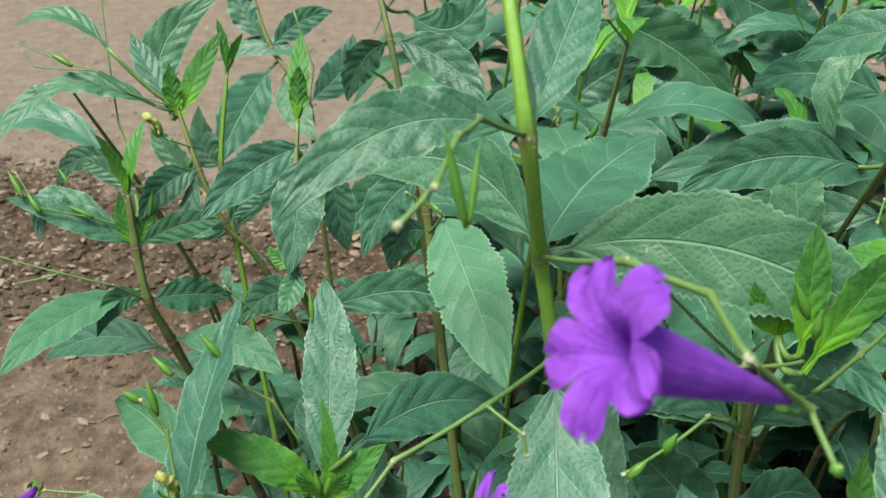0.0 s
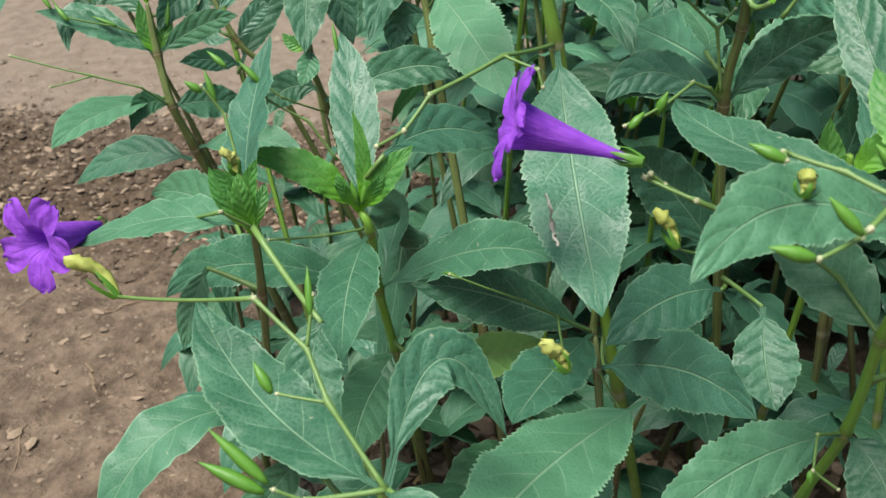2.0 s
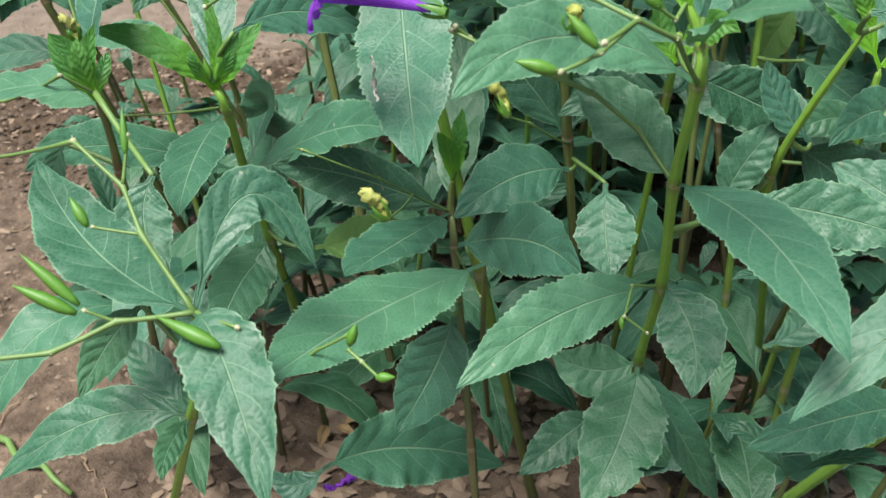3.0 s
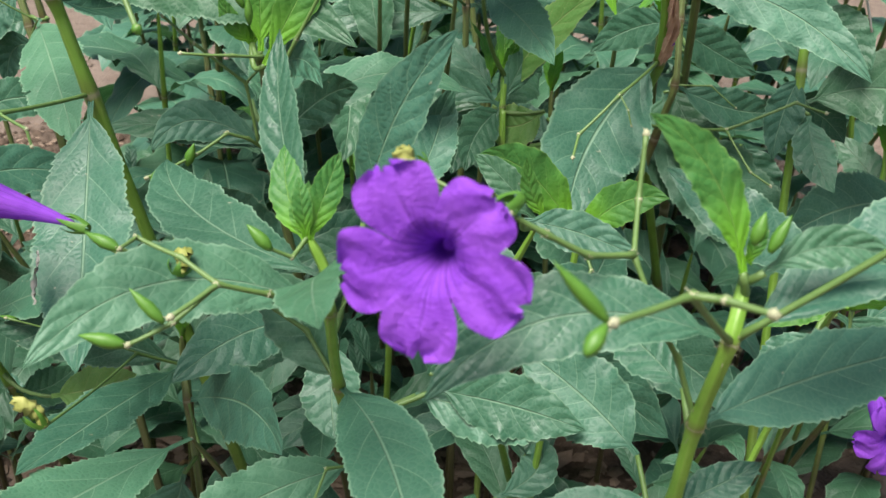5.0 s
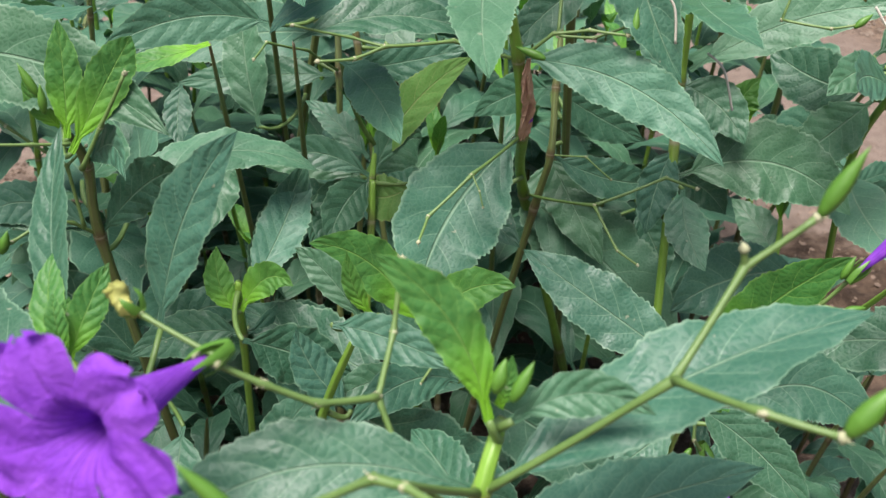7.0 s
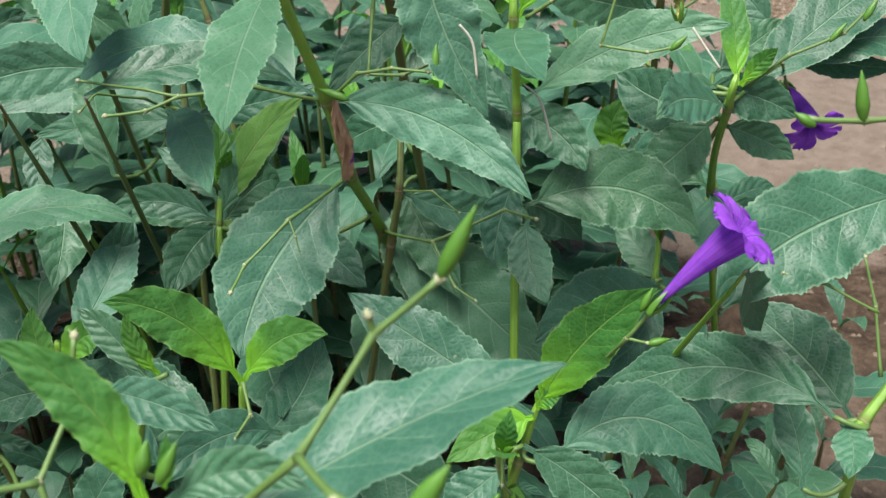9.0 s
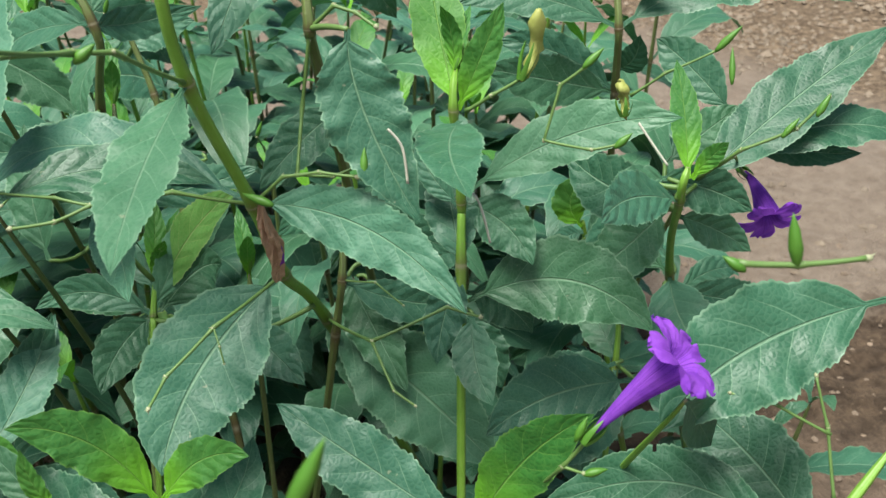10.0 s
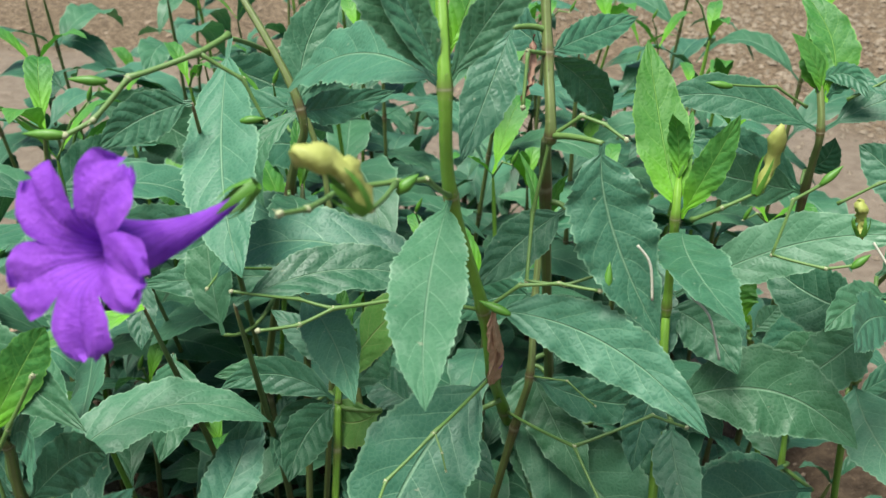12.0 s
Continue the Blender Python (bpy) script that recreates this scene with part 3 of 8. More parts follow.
# ---- ground ----
def soil_height(x, y):
    """Lumps and crumbs of the dug soil; the path is trodden flatter."""
    far = min(1.0, max(0.0, (y + 0.35 * x - 0.95) / 0.2))
    h = 0.010 * noise.fractal(Vector((x * 7, y * 7, 0)), 1.0, 2.0, 4)
    lump = noise.noise(Vector((x * 34, y * 34, 3))) + 0.6 * noise.noise(Vector((x * 85, y * 85, 7))) + 0.35 * noise.noise(Vector((x * 190, y * 190, 1)))
    d = y + 0.35 * x
    dug = max(0.0, min(1.0, (d - 0.62) / 0.12, (1.08 - d) / 0.08))
    return 0.004 + h * (1 - 0.4 * far) + (0.0042 + 0.0030 * dug) * lump * (1 - 0.75 * far)


def build_ground():
    ax = np.concatenate([-np.geomspace(40, 1.35, 22), np.linspace(-1.3, -0.62, 50), np.linspace(-0.61, 0.30, 190), np.linspace(0.32, 1.6, 80), np.geomspace(1.65, 40, 22)])
    ay = np.concatenate([-np.geomspace(40, 0.55, 20), np.linspace(-0.5, 0.22, 30), np.linspace(0.23, 1.10, 180), np.linspace(1.12, 2.4, 70), np.geomspace(2.45, 40, 22)])
    verts = []
    for y in ay:
        for x in ax:
            verts.append((x, y, 0.004 if abs(x) > 3 or abs(y) > 4 else soil_height(x, y)))
    n = len(ax)
    faces = [(i * n + j, i * n + j + 1, (i + 1) * n + j + 1, (i + 1) * n + j) for i in range(len(ay) - 1) for j in range(n - 1)]
    ob = mesh_part("ground", verts, faces, SOIL)
    return tagged(ob, "bare brown garden soil with a paler trodden path", "ground", "", "structure")


build_ground()

# ---- plants ----

D_b = plant((0.0039, 0.4772, 0.0040), "slim shoot with upright young leaves over bare soil")
stem(D_b, [(-0.1443, 0.4764, 0.3953), (-0.1321, 0.4588, 0.3649), (-0.1197, 0.4523, 0.3336), (-0.0991, 0.4550, 0.2983), (-0.0476, 0.4661, 0.1511), (0.0039, 0.4772, 0.0040)], 0.0022, 0.0030, OLD_STEM)
leaf(D_b, (-0.1556, 0.4759, 0.3945), (-0.1870, 0.4725, 0.4086), (-0.2126, 0.4600, 0.4070), 0.0158, (0.30, -0.41, 0.86))
leaf(D_b, (-0.2110, 0.5008, 0.3976), (-0.2273, 0.4863, 0.3925), (-0.2458, 0.4646, 0.3749), 0.0140, (0.07, -0.58, 0.81))
leaf(D_b, (-0.1434, 0.4733, 0.3900), (-0.1450, 0.4754, 0.4037), (-0.1456, 0.4779, 0.4179), 0.0103, (0.29, -0.94, 0.18), "young")
leaf(D_b, (-0.1412, 0.4733, 0.3900), (-0.1327, 0.4848, 0.4099), (-0.1198, 0.4962, 0.4297), 0.0127, (0.06, -0.88, 0.48), "young")
leaf(D_b, (-0.1538, 0.4936, 0.3853), (-0.1600, 0.5217, 0.4138), (-0.1293, 0.5463, 0.4364), 0.0227, (0.41, -0.73, 0.55))
leaf(D_b, (-0.1478, 0.4835, 0.3876), (-0.1643, 0.5007, 0.4076), (-0.1754, 0.5151, 0.4224), 0.0137, (0.25, -0.61, 0.75))
leaf(D_b, (-0.1321, 0.4588, 0.3649), (-0.1480, 0.4452, 0.3614), (-0.1582, 0.4271, 0.3500), 0.0174, (0.49, -0.67, 0.55))
leaf(D_b, (-0.1321, 0.4588, 0.3649), (-0.1344, 0.4406, 0.3434), (-0.1196, 0.4332, 0.3406), 0.0127, (0.15, -0.64, 0.75))
leaf(D_b, (-0.1762, 0.4812, 0.3437), (-0.2053, 0.4893, 0.3577), (-0.2215, 0.4804, 0.3423), 0.0144, (0.00, -0.87, 0.50))
leaf(D_b, (-0.1762, 0.4771, 0.4265), (-0.1999, 0.4855, 0.4411), (-0.2243, 0.4826, 0.4360), 0.0135, (0.15, -0.29, 0.95))
leaf(D_b, (-0.1220, 0.4614, 0.3294), (-0.1093, 0.4690, 0.3426), (-0.0998, 0.4722, 0.3481), 0.0127, (0.13, -0.92, 0.38))
stalk(D_b, [(-0.1342, 0.4646, 0.3749), (-0.1450, 0.4575, 0.3826), (-0.1498, 0.4568, 0.3855)], 0.0008)
wilted_flower(D_b, (-0.1492, 0.4565, 0.3850), (-0.1560, 0.4600, 0.3970), 0.0022)
stalk(D_b, [(-0.1449, 0.4756, 0.3940), (-0.1677, 0.4747, 0.4024), (-0.1836, 0.4711, 0.4162), (-0.2059, 0.4748, 0.4226), (-0.2237, 0.4786, 0.4291)], 0.0006)
stalk(D_b, [(-0.1836, 0.4711, 0.4162), (-0.2148, 0.4722, 0.4180), (-0.2207, 0.4763, 0.4252)], 0.0005)
bud(D_b, (-0.1946, 0.4722, 0.4180), (-0.2073, 0.4760, 0.4247), 0.0020)
stalk(D_b, [(-0.1663, 0.4603, 0.3675), (-0.1755, 0.4710, 0.3861), (-0.1852, 0.5006, 0.4173), (-0.1889, 0.5162, 0.4443)], 0.0008)

E_c = plant((-0.0770, 0.6052, 0.0040), "dark broad-leaved stem behind the bare soil")
stem(E_c, [(-0.1428, 0.6914, 0.4066), (-0.1262, 0.6675, 0.3652), (-0.0992, 0.6478, 0.3311), (-0.0957, 0.6411, 0.2794), (-0.0863, 0.6231, 0.1417), (-0.0770, 0.6052, 0.0040)], 0.0024, 0.0032, OLD_STEM)
leaf(E_c, (-0.1262, 0.6602, 0.3526), (-0.1416, 0.6212, 0.3350), (-0.1535, 0.5790, 0.3119), 0.0320, (0.45, -0.52, 0.73))
leaf(E_c, (-0.1179, 0.6561, 0.3454), (-0.1072, 0.6316, 0.3330), (-0.0889, 0.6055, 0.3179), 0.0223, (-0.17, -0.54, 0.82))
leaf(E_c, (-0.0992, 0.6634, 0.3580), (-0.1345, 0.6681, 0.3663), (-0.1656, 0.6623, 0.3562), 0.0174, (-0.01, -0.54, 0.84))
leaf(E_c, (-0.0992, 0.6478, 0.3311), (-0.0764, 0.6582, 0.3490), (-0.0660, 0.6727, 0.3742), 0.0249, (0.16, -0.90, 0.40))
leaf(E_c, (-0.1303, 0.6706, 0.3706), (-0.1469, 0.6810, 0.3886), (-0.1511, 0.6914, 0.4066), 0.0208, (0.07, -0.85, 0.53))
leaf(E_c, (-0.1262, 0.6675, 0.3652), (-0.1054, 0.6768, 0.3814), (-0.0805, 0.6810, 0.3886), 0.0187, (0.14, -0.95, 0.27))
stalk(E_c, [(-0.1064, 0.6611, 0.3942), (-0.0923, 0.6410, 0.3593), (-0.0965, 0.6363, 0.3312)], 0.0009)

A_b = plant((0.0289, 0.4498, 0.0040), "leafy stem close behind the tall flowering stem")
stem(A_b, [(-0.0385, 0.5221, 0.4582), (-0.0292, 0.5019, 0.4233), (-0.0228, 0.4943, 0.3900), (-0.0161, 0.4886, 0.3401), (0.0064, 0.4692, 0.1720), (0.0289, 0.4498, 0.0040)], 0.0024, 0.0032, OLD_STEM)
leaf(A_b, (-0.0292, 0.5019, 0.4233), (0.0018, 0.4861, 0.4158), (0.0233, 0.4636, 0.3968), 0.0238, (-0.32, -0.80, 0.51))
leaf(A_b, (-0.0298, 0.5109, 0.4188), (-0.0465, 0.5151, 0.4060), (-0.0556, 0.5132, 0.3828), 0.0194, (-0.13, -0.99, 0.03))
leaf(A_b, (-0.0228, 0.4943, 0.3900), (-0.0393, 0.4864, 0.3763), (-0.0456, 0.4753, 0.3571), 0.0190, (0.11, -0.89, 0.44))
leaf(A_b, (-0.0218, 0.5594, 0.4228), (0.0054, 0.5543, 0.4139), (0.0259, 0.5662, 0.4346), 0.0307, (0.06, -0.95, 0.31))
leaf(A_b, (-0.0207, 0.4925, 0.3669), (0.0169, 0.4564, 0.3743), (0.0339, 0.4075, 0.3596), 0.0362, (-0.60, -0.44, 0.66))
leaf(A_b, (-0.0158, 0.4796, 0.3445), (-0.0393, 0.4674, 0.3434), (-0.0541, 0.4476, 0.3291), 0.0253, (0.36, -0.72, 0.60))

A_c = plant((0.0853, 0.4381, 0.0040), "leafy stem among the shaded back leaves")
stem(A_c, [(0.0867, 0.6387, 0.3601), (0.0746, 0.5682, 0.3381), (0.0765, 0.5348, 0.2802), (0.0809, 0.4865, 0.1421), (0.0853, 0.4381, 0.0040)], 0.0024, 0.0032, OLD_STEM)
leaf(A_c, (0.0327, 0.2714, 0.4206), (0.0607, 0.3472, 0.4126), (0.1033, 0.4208, 0.4009), 0.0417, (0.16, 0.06, 0.99))
leaf(A_c, (0.0746, 0.5747, 0.3493), (0.1016, 0.5820, 0.3719), (0.1282, 0.5831, 0.3838), 0.0287, (-0.10, -0.92, 0.38))
leaf(A_c, (0.1024, 0.6063, 0.4040), (0.1519, 0.6019, 0.3863), (0.1965, 0.5854, 0.3479), 0.0412, (-0.09, -0.97, 0.21))
leaf(A_c, (0.0976, 0.6890, 0.3472), (0.1200, 0.7025, 0.3607), (0.1471, 0.7096, 0.3629), 0.0217, (0.22, -0.87, 0.45))
leaf(A_c, (0.1598, 0.7419, 0.3389), (0.1851, 0.7185, 0.3184), (0.1781, 0.6955, 0.2985), 0.0342, (-0.37, -0.69, 0.62))

A_d = plant((0.2821, 0.3838, 0.0040), "leafy stem with a long level leaf behind the flowers")
stem(A_d, [(0.2368, 0.4976, 0.4340), (0.2477, 0.4857, 0.3934), (0.2509, 0.4761, 0.3568), (0.2665, 0.4299, 0.1804), (0.2821, 0.3838, 0.0040)], 0.0026, 0.0034, OLD_STEM)
leaf(A_d, (0.1786, 0.6544, 0.4139), (0.2305, 0.6445, 0.3969), (0.2679, 0.6262, 0.3652), 0.0413, (-0.20, -0.96, 0.19))
leaf(A_d, (0.2413, 0.4946, 0.4287), (0.2108, 0.4824, 0.4076), (0.2118, 0.4656, 0.3785), 0.0182, (-0.60, -0.49, 0.63))
leaf(A_d, (0.2703, 0.4852, 0.3525), (0.1922, 0.4801, 0.3636), (0.1123, 0.4642, 0.3562), 0.0402, (0.11, -0.71, 0.70), "pale")
leaf(A_d, (0.1839, 0.4049, 0.3333), (0.1796, 0.4235, 0.3656), (0.1808, 0.4422, 0.3979), 0.0253, (-0.36, -0.82, 0.45))
leaf(A_d, (0.1631, 0.2746, 0.4261), (0.1418, 0.2670, 0.4228), (0.1257, 0.2608, 0.4222), 0.0100, (0.09, -0.49, 0.87), "young")
leaf(A_d, (0.2573, 0.5046, 0.3861), (0.2294, 0.5463, 0.3883), (0.1996, 0.5762, 0.3702), 0.0310, (-0.78, -0.57, 0.26))
leaf(A_d, (0.2301, 0.5386, 0.4050), (0.2502, 0.5453, 0.4166), (0.2770, 0.5470, 0.4195), 0.0268, (0.02, -0.90, 0.44), "pale")
leaf(A_d, (0.2536, 0.4900, 0.3207), (0.2405, 0.4582, 0.3158), (0.2185, 0.4244, 0.3071), 0.0192, (-0.07, -0.16, 0.98))

A = plant((0.1072, 0.2701, 0.0040), "tall leafy stem with a purple flower and long serrated leaves")
stem(A, [(0.0157, 0.2831, 0.5301), (0.0244, 0.2503, 0.4733), (0.0327, 0.2714, 0.4206), (0.0401, 0.2713, 0.3790), (0.0737, 0.2707, 0.1915), (0.1072, 0.2701, 0.0040)], 0.0034, 0.0046)
leaf(A, (0.0244, 0.2503, 0.4733), (-0.0132, 0.2423, 0.4794), (-0.0450, 0.2199, 0.4606), 0.0205, (0.16, -0.67, 0.72))
leaf(A, (0.0244, 0.2503, 0.4733), (0.0373, 0.2799, 0.4944), (0.0492, 0.3064, 0.5103), 0.0190, (0.12, -0.58, 0.80))
leaf(A, (0.0327, 0.2714, 0.4206), (0.0929, 0.2571, 0.4307), (0.1467, 0.2246, 0.4094), 0.0342, (-0.29, -0.83, 0.48))
leaf(A, (0.0327, 0.2714, 0.4206), (0.0058, 0.3055, 0.4390), (-0.0364, 0.3221, 0.4278), 0.0266, (-0.51, -0.75, 0.41))
leaf(A, (0.0401, 0.2713, 0.3790), (0.0375, 0.2102, 0.3437), (0.0364, 0.1573, 0.3223), 0.0370, (-0.20, -0.43, 0.88))
leaf(A, (0.0327, 0.2714, 0.4206), (0.0520, 0.2930, 0.4084), (0.0702, 0.3242, 0.4126), 0.0170, (0.48, -0.21, 0.85))
stalk(A, [(0.0401, 0.2713, 0.3790), (0.0137, 0.2298, 0.3904), (-0.0147, 0.2103, 0.3853), (-0.0247, 0.1998, 0.3771), (-0.0346, 0.2022, 0.3710)], 0.0012)
stalk(A, [(0.0137, 0.2298, 0.3904), (0.0245, 0.2191, 0.3881), (0.0257, 0.2158, 0.3827)], 0.0009)
stalk(A, [(0.0327, 0.2714, 0.4206), (0.0427, 0.1860, 0.4694), (0.0564, 0.1653, 0.4735), (0.0545, 0.1343, 0.4799), (0.0743, 0.1478, 0.4575), (0.0777, 0.1379, 0.4503)], 0.0013)
stalk(A, [(0.0244, 0.2503, 0.4733), (0.0096, 0.2248, 0.4890), (0.0030, 0.1792, 0.5037), (-0.0015, 0.1559, 0.5034), (-0.0081, 0.1478, 0.4995)], 0.0011)
bud(A, (0.0043, 0.1520, 0.4966), (0.0001, 0.1567, 0.5149), 0.0013)
bud(A, (0.0048, 0.1522, 0.4971), (0.0069, 0.1601, 0.5107), 0.0010)
bud(A, (0.0771, 0.1385, 0.4512), (0.0788, 0.1369, 0.4485), 0.0018)
flower(A, (0.0700, 0.1486, 0.4589), (0.0346, 0.1226, 0.4881), 0.0155, (-0.83, -0.28, 0.46), 0.74, fill=0.37)
scrap(A, (0.0234, 0.1968, 0.3496), (0.0244, 0.1746, 0.3415), 0.0013, THREAD, "dried_flower", "pale dry flower remnant on a leaf")

K = plant((0.0309, 0.3192, 0.0040), "leafy green stem behind the flowers")
stem(K, [(-0.0146, 0.4217, 0.4047), (-0.0081, 0.4093, 0.3641), (-0.0044, 0.4008, 0.3301), (0.0133, 0.3600, 0.1671), (0.0309, 0.3192, 0.0040)], 0.0030, 0.0042, OLD_STEM)
leaf(K, (-0.0023, 0.4011, 0.3702), (0.0118, 0.3484, 0.3606), (0.0254, 0.2926, 0.3459), 0.0340, (-0.44, -0.30, 0.85), "pale")
leaf(K, (-0.0101, 0.4178, 0.3785), (-0.0274, 0.4124, 0.3689), (-0.0397, 0.3983, 0.3448), 0.0212, (0.11, -0.90, 0.43))
leaf(K, (-0.0061, 0.4086, 0.3532), (-0.0209, 0.4149, 0.3487), (-0.0268, 0.4119, 0.3287), 0.0186, (-0.25, -0.97, 0.08))
stalk(K, [(-0.0065, 0.3957, 0.3609), (0.0001, 0.3910, 0.3727), (-0.0168, 0.3877, 0.3864)], 0.0008)

C = plant((-0.0232, 0.3824, 0.0040), "bushy leafy stem with bright young leaves at its tip")
stem(C, [(-0.0476, 0.2718, 0.3094), (-0.0437, 0.2700, 0.2987), (-0.0444, 0.3010, 0.2472), (-0.0398, 0.3186, 0.1947), (-0.0315, 0.3505, 0.0993), (-0.0232, 0.3824, 0.0040)], 0.0030, 0.0042)
leaf(C, (-0.0476, 0.2704, 0.3091), (-0.0677, 0.2675, 0.3332), (-0.0980, 0.2725, 0.3410), 0.0147, (-0.25, -0.55, 0.80), "young")
leaf(C, (-0.0476, 0.2704, 0.3091), (-0.0356, 0.2666, 0.3265), (-0.0214, 0.2686, 0.3401), 0.0124, (0.30, -0.55, 0.78), "young")
leaf(C, (-0.0476, 0.2704, 0.3091), (-0.0433, 0.2707, 0.3332), (-0.0465, 0.2794, 0.3539), 0.0072, (-0.30, -0.90, 0.20), "young")
leaf(C, (-0.0476, 0.2704, 0.3091), (-0.0531, 0.2659, 0.3229), (-0.0549, 0.2679, 0.3302), 0.0058, (-0.30, -0.80, 0.50), "young")
leaf(C, (-0.0476, 0.2704, 0.3091), (-0.0400, 0.2653, 0.3222), (-0.0354, 0.2662, 0.3297), 0.0053, (0.30, -0.80, 0.50), "young")
bud(C, (-0.0481, 0.2677, 0.3143), (-0.0497, 0.2695, 0.3252), 0.0022)
bud(C, (-0.0459, 0.2676, 0.3142), (-0.0429, 0.2695, 0.3253), 0.0020)
leaf(C, (-0.0476, 0.2718, 0.3094), (-0.0471, 0.3118, 0.3416), (-0.0516, 0.3438, 0.3678), 0.0219, (0.02, -0.62, 0.78))
leaf(C, (-0.0455, 0.2690, 0.2971), (-0.0527, 0.2211, 0.3015), (-0.0538, 0.1711, 0.3025), 0.0247, (-0.04, 0.06, 1.00))
leaf(C, (-0.0444, 0.3010, 0.2472), (0.0034, 0.2726, 0.2827), (0.0326, 0.2327, 0.2984), 0.0295, (-0.64, -0.16, 0.75))
leaf(C, (-0.0444, 0.3010, 0.2472), (-0.1022, 0.2839, 0.2788), (-0.1345, 0.2514, 0.2849), 0.0286, (0.49, -0.27, 0.83))
leaf(C, (-0.0398, 0.3186, 0.1947), (-0.0543, 0.2957, 0.1850), (-0.0674, 0.2695, 0.1699), 0.0313, (0.19, -0.53, 0.83))
leaf(C, (-0.0398, 0.3186, 0.1947), (-0.0829, 0.2899, 0.1647), (-0.0939, 0.2801, 0.1675), 0.0187, (-0.02, -0.56, 0.83))
leaf(C, (-0.0135, 0.2943, 0.2022), (0.0131, 0.2832, 0.2134), (0.0349, 0.2735, 0.2270), 0.0226, (-0.55, -0.66, 0.51), "yellow")
leaf(C, (-0.0371, 0.3164, 0.1910), (-0.0231, 0.3281, 0.1817), (-0.0093, 0.3458, 0.1824), 0.0221, (0.61, -0.38, 0.69))
leaf(C, (-0.0444, 0.3010, 0.2472), (-0.0294, 0.3385, 0.2619), (-0.0529, 0.3098, 0.1635), 0.0370, (-0.60, -0.80, -0.02))
leaf(C, (-0.0342, 0.2673, 0.3372), (-0.0045, 0.3035, 0.3313), (0.0287, 0.3284, 0.3064), 0.0239, (0.70, -0.44, 0.56), "pale")
stalk(C, [(-0.0453, 0.2709, 0.3003), (-0.0633, 0.2615, 0.3035), (-0.0869, 0.2574, 0.3060)], 0.0009)
stalk(C, [(-0.0551, 0.2779, 0.3315), (-0.0657, 0.2825, 0.3489), (-0.0824, 0.2836, 0.3601), (-0.0854, 0.2879, 0.3675)], 0.0008)
bud(C, (-0.0843, 0.2870, 0.3660), (-0.0922, 0.2903, 0.3753), 0.0019)
bud(C, (-0.0510, 0.3018, 0.3722), (-0.0523, 0.3087, 0.3838), 0.0013)

F = plant((-0.1310, 0.3443, 0.0040), "slender stem with long narrow leaves and purple flowers")
stem(F, [(-0.0851, 0.2167, 0.3353), (-0.0919, 0.2457, 0.2859), (-0.1115, 0.2950, 0.1449), (-0.1310, 0.3443, 0.0040)], 0.0024, 0.0030, OLD_STEM)
leaf(F, (-0.0854, 0.2181, 0.3316), (-0.0938, 0.2178, 0.3467), (-0.0982, 0.2226, 0.3587), 0.0070, (-0.20, -0.85, 0.45), "young")
leaf(F, (-0.0854, 0.2181, 0.3316), (-0.0871, 0.2154, 0.3468), (-0.0873, 0.2191, 0.3570), 0.0078, (0.20, -0.90, 0.30), "young")
leaf(F, (-0.0854, 0.2181, 0.3316), (-0.0825, 0.2256, 0.3405), (-0.0799, 0.2322, 0.3458), 0.0055, (0.30, -0.85, 0.40), "young")
leaf(F, (-0.0861, 0.2225, 0.3452), (-0.0877, 0.2650, 0.3579), (-0.0800, 0.3122, 0.3791), 0.0242, (-0.58, -0.25, 0.78))
leaf(F, (-0.0851, 0.2167, 0.3353), (-0.0899, 0.2195, 0.3498), (-0.0972, 0.2195, 0.3594), 0.0072, (0.32, -0.91, 0.27), "young")
leaf(F, (-0.0851, 0.2167, 0.3353), (-0.0847, 0.2193, 0.3495), (-0.0797, 0.2205, 0.3616), 0.0069, (-0.29, -0.94, 0.20), "young")
leaf(F, (-0.0851, 0.2167, 0.3353), (-0.1219, 0.2348, 0.3324), (-0.1672, 0.2451, 0.3160), 0.0226, (-0.26, -0.10, 0.96))
leaf(F, (-0.1101, 0.3058, 0.2888), (-0.1379, 0.3417, 0.2886), (-0.1664, 0.3710, 0.2770), 0.0255, (-0.61, -0.40, 0.69))
leaf(F, (-0.1147, 0.2528, 0.2973), (-0.1225, 0.2445, 0.2832), (-0.1275, 0.2352, 0.2672), 0.0120, (0.17, -0.88, 0.44), "pale")
stalk(F, [(-0.0851, 0.2167, 0.3353), (-0.0945, 0.2113, 0.3456), (-0.1405, 0.2720, 0.3112), (-0.1582, 0.2727, 0.3120)], 0.0010)
flower(F, (-0.1619, 0.2730, 0.3124), (-0.1656, 0.2398, 0.3254), 0.0190, (-0.50, -0.83, 0.26), 0.50)
stalk(F, [(-0.0861, 0.2225, 0.3452), (-0.0921, 0.2388, 0.3726), (-0.0988, 0.2399, 0.3841)], 0.0009)
bud(F, (-0.1000, 0.2435, 0.3803), (-0.1057, 0.2431, 0.3854), 0.0020)
bud(F, (-0.0950, 0.2411, 0.3764), (-0.0978, 0.2449, 0.3886), 0.0018)
bud(F, (-0.0900, 0.2479, 0.3879), (-0.0969, 0.2514, 0.3937), 0.0016)
wilted_flower(F, (-0.0894, 0.2270, 0.3526), (-0.0926, 0.2287, 0.3633), 0.0020)

